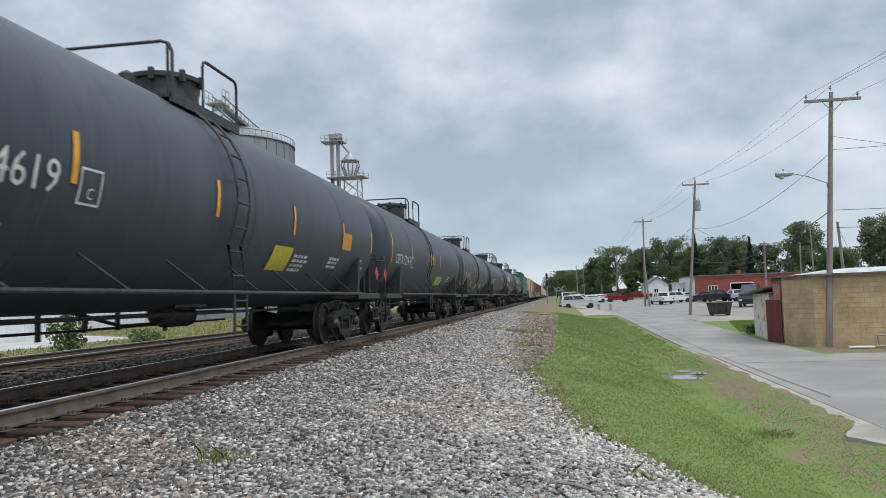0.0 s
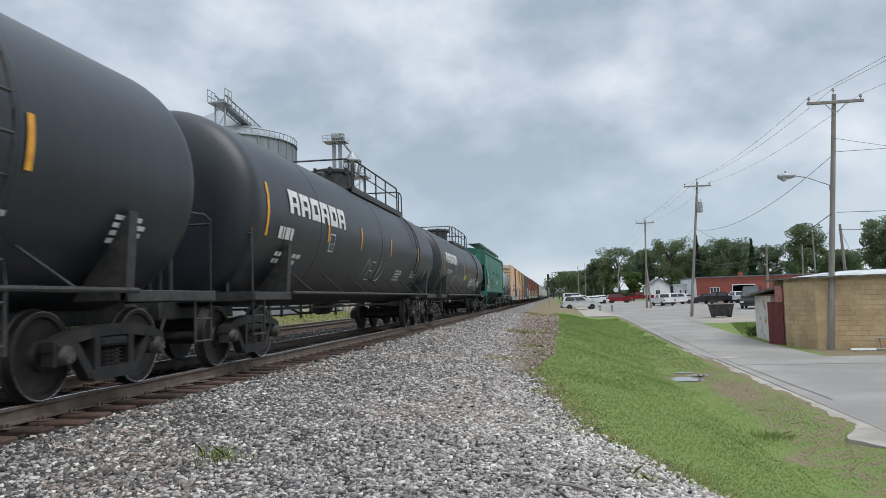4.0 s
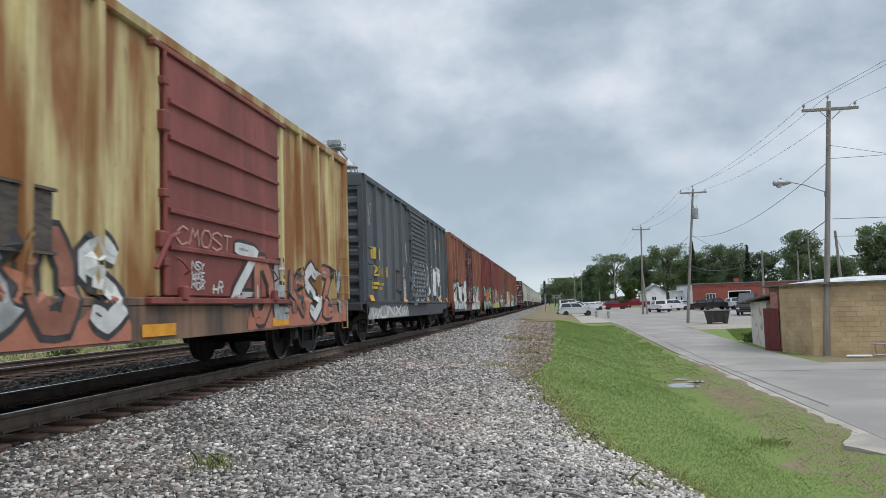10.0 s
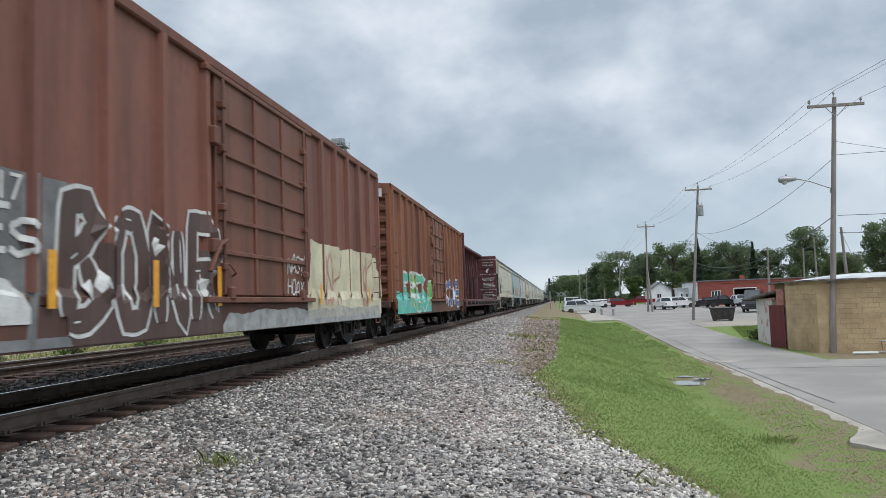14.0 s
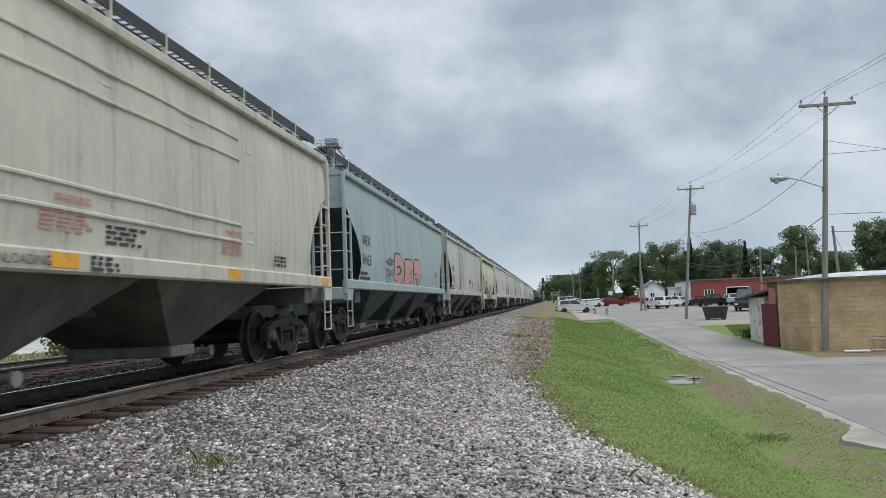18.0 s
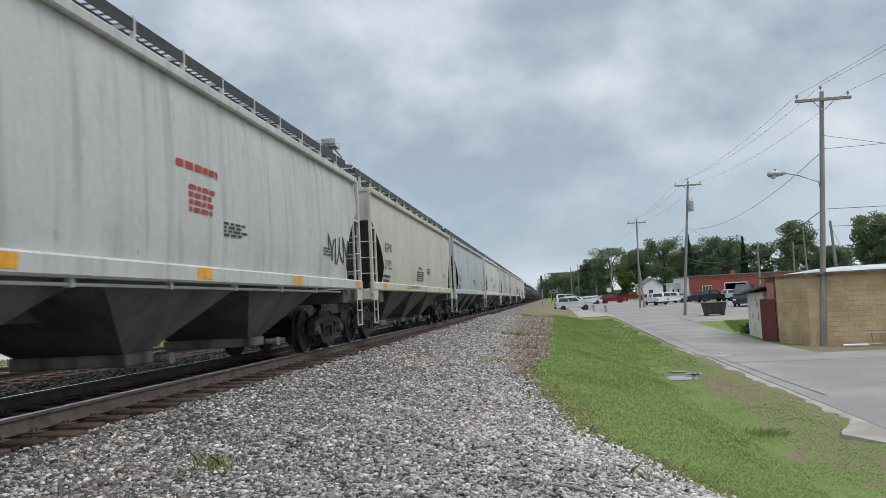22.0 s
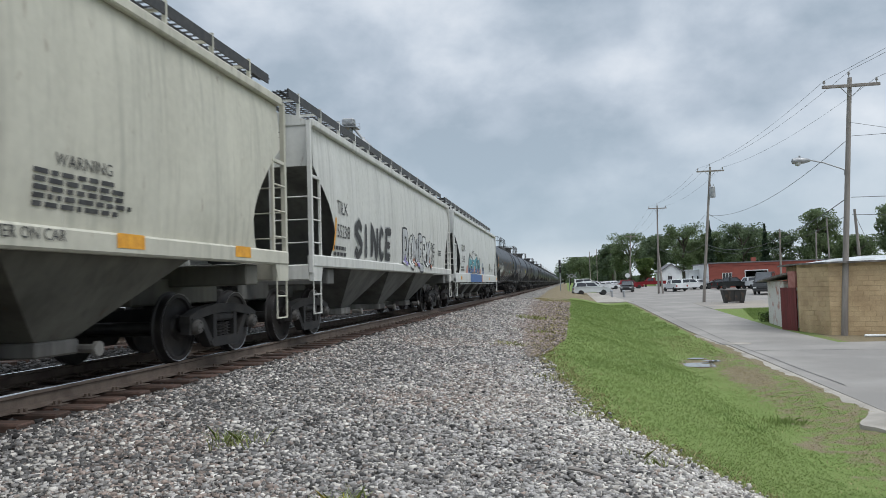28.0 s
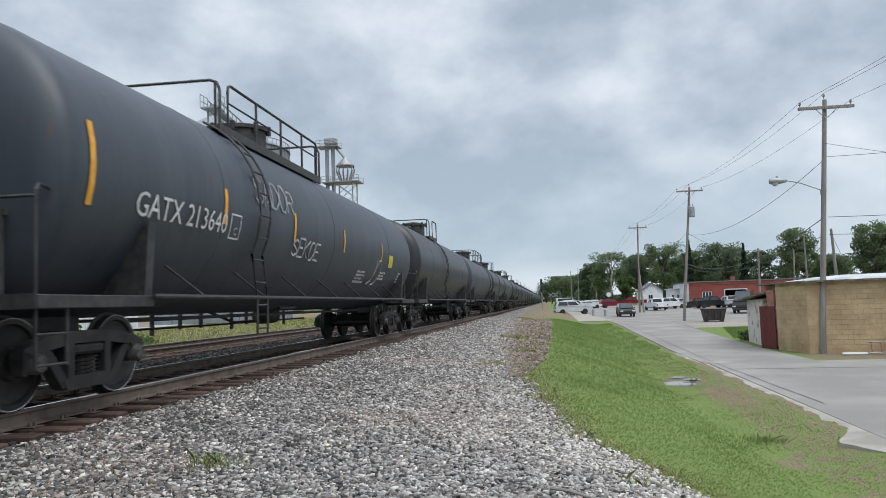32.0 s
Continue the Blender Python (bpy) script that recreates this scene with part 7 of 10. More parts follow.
hop = []
hopper_list = [
    (278.4, 297.3, CREAM, (0.46, 0.44, 0.37), "cream covered hopper car with dark stencilled numbers", "FURX", "863832", 3, ()),
    (297.3, 314.2, (0.36, 0.44, 0.455), (0.28, 0.34, 0.345), "pale blue-grey covered hopper car with pink spray-painted letters", "IARX", "54163", 3, ()),
    (314.2, 331.9, (0.55, 0.55, 0.535), SOOT, "streaked light grey covered hopper car", "AGPX", "11472", 3, (0.33, 0.55, 0.85)),
    (331.9, 344.1, (0.58, 0.56, 0.45), (0.48, 0.46, 0.37), "short cream covered hopper car with round sides", "TILX", "31692", 2, (0.18,)),
    (344.1, 362.6, (0.55, 0.55, 0.52), (0.43, 0.43, 0.40), "light grey covered hopper car with small red notices", "SHQX", "41013", 3, ()),
    (362.6, 379.8, CREAM, (0.48, 0.46, 0.385), "cream covered hopper car with a yellow-marked sill", "AGPX", "21022", 3, ()),
    (379.8, 397.8, (0.50, 0.525, 0.535), (0.22, 0.22, 0.21), "blue-grey covered hopper car with dark streaks", "TILX", "54753", 3, (0.109, 0.274, 0.436, 0.62)),
    (397.8, 415.3, WHITE_H, (0.53, 0.53, 0.50), "off-white covered hopper car with orange reflector strips", "GACX", "55732", 3, (0.10, 0.33, 0.58, 0.72)),
    (415.3, 433.2, (0.57, 0.57, 0.55), SOOT, "streaked pale grey covered hopper car", "TILX", "55308", 3, (0.14, 0.4)),
    (433.2, 450.4, CREAM, (0.49, 0.475, 0.40), "cream covered hopper car with warning lettering on its side", "", "", 3, ()),
    (450.4, 467.8, WHITE_H, (0.50, 0.50, 0.475), "off-white covered hopper car with black spray-painted letters", "TILX", "55238", 3, (0.105,)),
    (467.8, 487.3, (0.63, 0.64, 0.62), (0.56, 0.57, 0.55), "white covered hopper car with blue spray-painted letters", "EQUX", "12345", 4, ()),
]
for i, (a, c, col, gr, label, mark, num, bays, strips) in enumerate(hopper_list):
    L = c - a
    short = L < 13
    hc = hopper_car(a, L, col, gr, label, bays, 3.92 if not short else 3.87, 0.05 if not short else 0.22, 1.85, (3.15, 1.95) if i != 11 else (3.05, 2.1), None, (0.5, 0.85) if gr != SOOT else (0.45, 0.66),
                    (1.02, 1.42) if i == 11 else (1.12, 1.46) if i == 3 else (1.31, 1.53), 2.95 if i != 11 else 2.6)
    hop.append((*hc, L))
    if i in (4, 11):
        b = B()
        zl = (1.31 if i == 4 else 1.02) - 0.06
        b.tube([(1.50, 2.3, zl), (1.50, L - 2.3, zl)], 0.02, 7)
        for yq in np.arange(3.0, L - 2.5, 1.9):
            b.box(1.47, 1.54, yq - 0.03, yq + 0.03, zl - 0.03, zl + 0.07)
        part("air_line", b, hc[2], hc[0], "thin pale pipe clamped below the side sill")
    if mark or num:
        hopper_marks(hc[0], hc[1], L, mark, num, *((2.5, 2.60, 0.45) if i == 0 else (2.65, 2.40, 0.40) if i == 11 else (2.93, 2.70, 0.44) if i == 3 else (2.37, 2.46, 0.40) if i == 6 else (1.95, 2.52, 0.35) if i == 7 else (2.1, 2.40, 0.38)), 40 + i * 5, None, i in (0, 4, 5, 9, 11), strips, (1.14, 1.28) if i == 11 else None)
    if mark:
        for tx, zq in ((mark, 3.68), (num, 3.47)):
            stencil(hc[0], tx, 0.17, 0.0, 0.0, lambda y, z: 0.0, DARKTEXT).matrix_basis = pose(0.60, 0.79, zq, 0, 0, -90)
    if not mark and num:
        bars(hc[0], 2.4, 2.44, 1, 0.24, hc[1], DARKTEXT, i, 0.9, "owner_mark")
PINK = mat("pink_spray_paint", (0.52, 0.27, 0.22), (0.46, 0.30, 0.26), 0.7, scale=3, bump=0)
SKYBLUE = mat("blue_spray_paint", (0.075, 0.26, 0.31), (0.12, 0.33, 0.38), 0.65, scale=3, bump=0)
DEEPBLUE = mat("deep_blue_spray", (0.06, 0.13, 0.30), (0.08, 0.16, 0.34), 0.65, scale=3, bump=0)
WHITESPRAY = mat("white_spray_paint", (0.62, 0.63, 0.62), (0.48, 0.49, 0.48), 0.65, scale=4, bump=0)
ORANGESPRAY = mat("orange_spray_paint", (0.55, 0.20, 0.04), (0.48, 0.14, 0.04), 0.65, scale=4, bump=0)
REDSPRAY = mat("red_spray_paint", (0.40, 0.05, 0.03), (0.32, 0.04, 0.03), 0.65, scale=4, bump=0)
TEAL = mat("teal_spray_paint", (0.08, 0.42, 0.37), (0.14, 0.50, 0.42), 0.6, scale=2, bump=0)
LIME = mat("green_spray_paint", (0.12, 0.36, 0.14), (0.25, 0.47, 0.12), 0.6, scale=2, bump=0)
VIOLET = mat("violet_spray_paint", (0.26, 0.22, 0.45), (0.3, 0.28, 0.5), 0.6, scale=3, bump=0)
BLACKSPRAY = mat("black_spray_paint", (0.025, 0.025, 0.027), (0.05, 0.05, 0.05), 0.65, scale=5, bump=0)
RUSTSPRAY = mat("brown_spray_paint", (0.22, 0.085, 0.055), (0.3, 0.13, 0.09), 0.65, scale=4, bump=0)
SILVER1 = mat("silver_fill_spray", (0.42, 0.43, 0.44), (0.34, 0.35, 0.36), 0.5, scale=2.5, bump=0)
SALMON1 = mat("salmon_shade_spray", (0.45, 0.22, 0.16), (0.38, 0.17, 0.12), 0.7, scale=3, bump=0)
TAGGREY = mat("grey_tag_paint", (0.36, 0.37, 0.37), (0.22, 0.23, 0.23), 0.7, scale=5, bump=0)
f = hop[0]
for zq in (3.30, 3.12, 2.10, 1.92):
    b = B()
    b.box(f[1](0, zq) - 0.01, f[1](0, zq) + 0.014, 6.2, 14.6, zq - 0.02, zq + 0.02, 0.005)
    part("panel_rib", b, f[2], f[0])
# the painted letters on the blue-grey car, and other work
f = hop[1]
hc0, hfx0 = hop[0][0], hop[0][1]
for z in (1.91, 2.15, 3.12, 3.43):
    b = B()
    b.sheet([[(max(hfx0(y, z), hfx0(0, z) + 0.02) + e_, y, z + d) for y in np.linspace(5.1, 13.75, 40)] for d, e_ in ((-0.028, 0.0), (-0.012, 0.022), (0.012, 0.022), (0.028, 0.0))])
    part("panel_rib", b, hop[0][2], hc0)
for y in (5.1, 6.3, 7.4, 8.1, 9.22, 10.36, 11.5, 12.7, 13.75):
    b = B()
    b.sheet([[(hfx0(y, z) + e_, y + d, z) for z in np.linspace(1.91, 3.43, 12)] for d, e_ in ((-0.02, 0.0), (-0.008, 0.012), (0.008, 0.012), (0.02, 0.0))])
    part("panel_rib", b, hop[0][2], hc0)
FADED_RED = mat("faded_red_stencil", (0.50, 0.22, 0.19), (0.46, 0.30, 0.26), 0.7, scale=9, bump=0)
stencil(hc0, "WARNING", 0.12, 9.5, 1.965, hfx0, RED, "lettering", 0.03)
bars(hc0, 9.35, 1.87, 5, 0.026, hfx0, FADED_RED, 3, 0.75)
stencil(hc0, "WARNING", 0.12, 13.15, 1.965, hfx0, RED, "lettering", 0.03)
bars(hc0, 13.1, 1.87, 5, 0.026, hfx0, FADED_RED, 5, 0.65)
stencil(hc0, "WHEN UNLOADING", 0.13, 8.25, 1.37, lambda y, z: 1.602, DARKTEXT)
bars(hc0, 10.05, 1.46, 3, 0.035, lambda y, z: 1.602, DARKTEXT, 7, 0.5)
graffiti(f[0], 5.8, 10.4, 1.42, 2.45, f[1], [PINK], 11, BLACKSPRAY, fat=0.34, text="DER", wide=1.1, slant=0.12)
for k, tx in enumerate(("HAPPY", "DAY", "SK")):
    tag(f[0], tx, 4.75, 5.75, 2.0 - 0.27 * k, 2.2 - 0.27 * k, f[1], TEAL if k > 1 else DARKTEXT, k, 0.016)
f = hop[3]
DARKGREY = mat("dark_grey_spray", (0.12, 0.125, 0.13), (0.2, 0.2, 0.205), 0.65, scale=3, bump=0)
graffiti(f[0], 3.05, 7.6, 1.14, 2.0, lambda y, z: 1.602 if z < 1.47 else f[1](y, z), [DARKGREY, TAGGREY, ORANGESPRAY, DARKGREY], 4, BLACKSPRAY, text="SOULE", wide=1.25, slant=0.5)
f = hop[4]
scrawl(f[0], 15.2, 17.0, 1.7, 2.5, f[1], BLACKSPRAY, 8, 0.035, 5)
bars(f[0], 8.8, 2.75, 1, 0.09, f[1], REDSPRAY, 5, 1.3)
bars(f[0], 9.1, 2.5, 4, 0.06, f[1], REDSPRAY, 6, 0.7)
f = hop[7]
bars(f[0], 6.2, 2.55, 2, 0.10, f[1], REDSPRAY, 5, 1.3)
stencil(f[0], "OPEN HATCH COVERS", 0.11, 10.2, 2.5, f[1], REDSPRAY)
stencil(f[0], "BEFORE UNLOADING CAR", 0.11, 10.2, 2.36, f[1], REDSPRAY)
scrawl(f[0], 8.3, 9.0, 1.75, 2.1, f[1], BLACKSPRAY, 2, 0.03, 4)
b = B()
patch(b, 14.6, 16.2, 3.35, 3.75, f[1], 0.01, 2, 2)
part("owner_emblem", b, DEEPBLUE, f[0], "blue owner's emblem", smooth=False)
for k, yq in ((5, 7.2), (9, 10.7)):
    f = hop[k]
    L = f[3]
    stencil(f[0], "WARNING", 0.17, yq + 0.3, 2.08, f[1], DARKTEXT)
    bars(f[0], yq, 1.98, 5, 0.045, f[1], DARKTEXT, 31 + k, 1.5)
    stencil(f[0], "DO NOT HAMMER ON CAR", 0.15, yq - 1.5, 1.40, lambda y, z: 1.598, DARKTEXT)
for yq in (8.2, 11.86, 14.58):
    b = B()
    b.sheet([[(1.605, yq + d, z_) for d in (0, 0.5)] for z_ in (1.38, 1.53)])
    part("reflector", b, YELLOW, hop[9][0], smooth=False)
f = hop[10]
over = lambda y, z: 1.602 if z < 1.6 else f[1](y, z)
graffiti(f[0], 3.3, 6.8, 1.5, 2.5, f[1], [BLACKSPRAY], 9, TAGGREY, text="SINCE", wide=1.16)
graffiti(f[0], 8.15, 12.5, 1.38, 2.52, over, [SILVER1, WHITESPRAY, SILVER1], 12, BLACKSPRAY, text="PONERK", wide=1.3)
for yq, m_ in ((9.55, SALMON1), (8.3, VIOLET), (10.0, VIOLET), (12.1, SALMON1)):
    cloud(f[0], yq, yq + 0.25, 1.5, 2.05, lambda y, z: over(y, z) + 0.018, m_, 3, "small coloured patch of spray paint", 0.2)
tag(f[0], "RDE", 12.55, 13.2, 2.05, 2.3, f[1], BLACKSPRAY, 5, 0.02)
tag(f[0], "KS", 12.6, 13.1, 1.6, 1.95, f[1], BLACKSPRAY, 6, 0.02)
f = hop[11]
cloud(f[0], 4.9, 9.4, 1.45, 2.32, f[1], SKYBLUE, 3, "teal field of spray paint", 0.25)
cloud(f[0], 4.9, 9.4, 1.45, 1.78, lambda y, z: f[1](y, z) + 0.003, DEEPBLUE, 8, "deep blue lower half of the letters", 0.16)
for yq in (6.9, 8.35):
    cloud(f[0], yq, yq + 0.5, 1.5, 1.95, lambda y, z: f[1](y, z) + 0.006, PINK, 2, "salmon shade between letters", 0.2)
for m_, dy, w_ in ((BLACKSPRAY, 0.0, 0.05), (WHITESPRAY, 0.09, 0.018)):
    tag(f[0], "GEZN", 4.95 + dy, 9.4 + dy, 1.48, 2.4, lambda y, z: f[1](y, z) + (0.004 if m_ is WHITESPRAY else 0.001), m_, 15, w_, 0.06)
b = B()
b.sheet([[(1.606, y, z) for y in np.linspace(5.2, 9.85, 4)] for z in (1.03, 1.41)])
part("graffiti", b, DEEPBLUE, f[0], "blue band of spray paint on the sill", smooth=False)
b = B()
b.sheet([[(1.606, y, z) for y in np.linspace(9.86, 10.5, 4)] for z in (1.03, 1.41)])
part("graffiti", b, PINK, f[0], "salmon patch of spray paint on the sill", smooth=False)
tag(f[0], "BR", 10.0, 10.35, 1.1, 1.3, lambda y, z: 1.6, WHITESPRAY, 3, 0.012)
tag(f[0], "FOR", 10.5, 11.0, 1.84, 2.0, f[1], DEEPBLUE, 4, 0.012)
tag(f[0], "DA", 10.65, 10.95, 1.66, 1.8, f[1], DEEPBLUE, 5, 0.012)
tag(f[0], "HOMIES", 10.45, 11.5, 1.46, 1.62, f[1], DEEPBLUE, 6, 0.014)
cloud(f[0], 4.0, 5.2, 1.45, 1.9, f[1], PINK, 2, "salmon cloud of spray paint")
cloud(f[0], 9.4, 10.2, 1.45, 1.75, f[1], PINK, 5, "salmon cloud of spray paint")
bars(f[0], 14.0, 2.05, 6, 0.05, f[1], DARKTEXT, 77, 0.9)
for k in (2, 6, 8):
    scrawl(hop[k][0], 11.0, 11.6, 1.8, 2.1, hop[k][1], BLACKSPRAY, k, 0.02, 3)


# ---- boxcars ----
GRABS = {}
for g_ in (1, -1):
    GRABS[g_] = (B().tube([(0.015, g_ * 0.06, 0), (0.10, g_ * 0.08, 0), (0.10, g_ * 0.5, 0), (0.015, g_ * 0.52, 0)], 0.013).mesh("grab_iron", IRON),
                 B().tube([(-0.08, -g_ * 0.06, 0), (-0.08, -g_ * 0.14, 0), (-0.55, -g_ * 0.14, 0), (-0.55, -g_ * 0.06, 0)], 0.013).mesh("grab_iron", IRON))


def boxcar(front, length, col, grime, label, door_col, top=4.22, bottom=1.02, door="plain", door_span=(0.40, 0.58), end_col=None, ribs=11, amount=(0.45, 0.75), sill_col=None, body=(0.85, 0.85), rib_gap=1.05):
    paint = coat("boxcar_paint", col, grime, 0.65, amount, bump=0.12)
    dpaint = coat("boxcar_door_paint", door_col, tuple(c * 0.7 for c in door_col), 0.6, amount, bump=0.1)
    epaint = coat("boxcar_end_paint", end_col or tuple(c * 0.8 for c in col), grime, 0.7, amount)
    spaint = coat("boxcar_sill_paint", sill_col or tuple(c * 0.6 for c in col), (0.06, 0.05, 0.045), 0.75, (0.4, 0.7))
    car = start_car("boxcar", label, "boxcar", front, length, 2.25)
    y0, y1 = body[0], length - body[1]
    d0, d1 = door_span
    half = 1.50
    rib_at = [*np.linspace(y0 + 0.06, d0 - 0.2, max(4, round((d0 - y0) / rib_gap) + 1)), *np.linspace(d1 + 0.2, y1 - 0.06, max(4, round((y1 - d1) / rib_gap) + 1))]

    def fx(y, z):
        if z < bottom + 0.12:
            return half + 0.06
        if d0 <= y <= d1:
            return half + 0.085
        for r in rib_at:
            u = abs(y - r)
            if u < 0.09:
                return half + 0.09 * min(1.0, (0.09 - u) / 0.03)
        return half

    b = B()
    b.box(-half, half, y0, y1, bottom, top, 0.01)
    part("body", b, paint, car)
    for s in (1, -1):
        for r in rib_at:
            b = B()
            b.prism([(s * (half - 0.02), r - 0.085), (s * (half + 0.085), r - 0.055), (s * (half + 0.085), r + 0.055), (s * (half - 0.02), r + 0.085)], "z", bottom + 0.12, top - 0.1)
            part("side_rib", b, paint, car)
        b = B()
        b.box(s * (half - 0.03), s * (half + 0.07), y0 - 0.02, y1 + 0.02, top - 0.12, top + 0.03, 0.02)
        part("top_rail", b, epaint, car)
        b = B()
        b.prism([(y0 + 0.1, bottom), (y1 - 0.1, bottom), (y1 - 0.2, bottom - 0.20), (y1 - 1.2, bottom - 0.22), (y1 - 1.6, bottom - 0.39), (y0 + 1.6, bottom - 0.39), (y0 + 1.2, bottom - 0.22), (y0 + 0.2, bottom - 0.20)], "x", s * (half - 0.06), s * (half + 0.055))
        b.box(s * (half - 0.02), s * (half + 0.05), y0, y1, bottom, bottom + 0.10, 0.015)
        part("side_sill", b, spaint, car)
        # door
        b = B()
        b.box(s * (half + 0.005), s * (half + 0.08), d0, d1, bottom + 0.12, top - 0.22, 0.012)
        dr = part("door", b, dpaint, car)
        zz = np.linspace(bottom + 0.25, top - 0.35, 19 if door == "ribbed" else 7)
        for z in (zz if door == "ribbed" else zz[1:-1]):
            b = B()
            hgt = 0.05 if door == "ribbed" else 0.045
            b.prism([(s * (half + 0.07), z - hgt), (s * (half + 0.125), z - hgt * 0.5), (s * (half + 0.125), z + hgt * 0.5), (s * (half + 0.07), z + hgt)], "y", d0 + 0.05, d1 - 0.05)
            part("door_rib", b, dpaint, dr)
        if door == "braced":
            for u in (0.36, 0.68):
                b = B()
                b.box(s * (half + 0.07), s * (half + 0.115), d0 + (d1 - d0) * u - 0.04, d0 + (d1 - d0) * u + 0.04, bottom + 0.14, top - 0.24, 0.01)
                part("door_post", b, dpaint, dr)
        b = B()
        b.box(s * (half + 0.02), s * (half + 0.14), d0 - 0.4, d1 + 0.35, bottom + 0.02, bottom + 0.10, 0.01)
        part("door_track", b, dpaint, car)
        b = B()
        b.box(s * (half + 0.02), s * (half + 0.12), d0 - 0.3, d1 + 0.35, top - 0.22, top - 0.15, 0.01)
        part("door_track", b, dpaint, car)
        for y in (d0 + 0.12, d1 - 0.16) if door == "braced" else (d0 - 0.12,):
            part("lock_rod", B().tube([(s * (half + 0.14), y, bottom + 0.14), (s * (half + 0.14), y, top - 0.24)], 0.024), dpaint, dr)
            for z in (bottom + 0.5, bottom + 1.3, bottom + 2.1, top - 0.6):
                part("rod_bracket", B().box(s * (half + 0.07), s * (half + 0.17), y - 0.06, y + 0.06, z - 0.05, z + 0.05, 0.012), dpaint, dr)
        part("latch_lever", B().tube([(s * (half + 0.16), d0 - 0.36, 1.42), (s * (half + 0.18), d0 - 0.1, 1.78), (s * (half + 0.16), d0 + 0.16, 1.86)], 0.03), dpaint, dr)
        part("latch_keeper", B().box(s * (half + 0.06), s * (half + 0.17), d0 - 0.25, d0 - 0.05, 1.66, 1.86, 0.02), dpaint, dr)
        part("door_stop", B().box(s * (half + 0.06), s * (half + 0.18), d0 - 0.2, d0 - 0.04, top - 1.2, top - 0.95, 0.02), dpaint, dr)
        for y in (d0 + 0.35, d1 - 0.35):
            part("door_roller", B().box(s * (half + 0.08), s * (half + 0.17), y - 0.07, y + 0.07, bottom + 0.06, bottom + 0.24, 0.02), dpaint, dr)
            part("door_handle", B().tube([(s * (half + 0.09), y - 0.1, bottom + 0.58), (s * (half + 0.16), y - 0.08, bottom + 0.52), (s * (half + 0.16), y + 0.08, bottom + 0.42), (s * (half + 0.09), y + 0.1, bottom + 0.38)], 0.014), dpaint, dr)
    part("centre_sill", B().box(-0.32, 0.32, 2.4, length - 2.4, 0.62, 1.0, 0.02), spaint, car)
    for y in np.linspace(4.2, length - 4.2, 4):
        part("cross_bearer", B().prism([(-1.45, 1.0), (1.45, 1.0), (1.40, 0.80), (0.4, 0.58), (-0.4, 0.58), (-1.40, 0.80)], "y", y - 0.06, y + 0.06), spaint, car)
    part("brake_reservoir", B().lathe([(-0.5, 0.1), (-0.46, 0.22), (0.46, 0.22), (0.5, 0.1)], "y", (-0.8, length / 2 + 1.2, 0.74), 14), spaint, car)
    part("train_pipe", B().tube([(0.75, 2.6, 0.66), (0.75, length - 2.6, 0.66)], 0.028), spaint, car)
    # roof
    b = B()
    b.prism([(-half - 0.05, top), (-half - 0.05, top + 0.03), (0, top + 0.16), (half + 0.05, top + 0.03), (half + 0.05, top)], "y", y0 - 0.05, y1 + 0.05)
    for k in range(1, ribs + 3):
        y = y0 + (y1 - y0) * k / (ribs + 3)
        b.box(-half - 0.03, half + 0.03, y - 0.03, y + 0.03, top + 0.0, top + 0.045)
    part("roof", b, epaint, car)
    for end, g, yb in ((0.0, 1, y0), (length, -1, y1)):
        for k in range(9):
            z = bottom + 0.28 + k * (top - bottom - 0.6) / 8
            b = B()
            yy = yb
            b.prism([(yy, z - 0.12), (yy - g * 0.07, z - 0.05), (yy - g * 0.07, z + 0.05), (yy, z + 0.12)], "x", -half + 0.12, half - 0.12)
            part("end_rib", b, epaint, car)
        b = B()
        b.box(-half - 0.01, half + 0.01, yb - g * 0.02, yb - g * 0.09, top - 0.28, top + 0.02, 0.01)
        for s in (-1, 1):
            b.box(s * (half - 0.12), s * (half + 0.012), yb - g * 0.012, yb - g * 0.08, bottom, top - 0.05, 0.01)
        part("end_frame", b, paint, car)
        b = B()
        b.box(-0.3, 0.3, end + g * 0.45, end + g * 3.2, 0.72, 1.05, 0.02)
        b.box(-1.45, 1.45, end + g * 0.70, end + g * 0.85, 0.85, 1.05, 0.02)
        part("end_sill", b, spaint, car)
        for s in (-1, 1):
            side_grab, end_grab = GRABS[g]
            for z in (1.25, 1.62, 2.0, 2.4):
                for me, x in ((side_grab, half), (end_grab, half)):
                    o = part("grab_iron", me, epaint, car)
                    o.matrix_basis = Matrix.Translation((s * x, yb, z)) @ Matrix.Diagonal((s, 1, 1, 1))
                    o.material_slots[0].link = "OBJECT"
                    o.material_slots[0].material = epaint
            b = B()
            b.tube([(s * (half + 0.04), yb + g * 0.08, bottom), (s * (half + 0.04), yb + g * 0.08, 0.5), (s * (half + 0.04), yb + g * 0.5, 0.5), (s * (half + 0.04), yb + g * 0.5, bottom)], 0.018)
            part("step", b, epaint, car)
        b = B()
        b.box(-0.75, 0.75, yb - g * 0.10, yb - g * 0.42, 1.06, 1.10)
        b.lathe([(0, 0.26), (0.02, 0.28), (0.04, 0.26)], "y", (-0.75, yb - g * 0.2, 2.6), 16)
        part("brake_platform", b, spaint, car)
    return car, fx, (d0, d1)


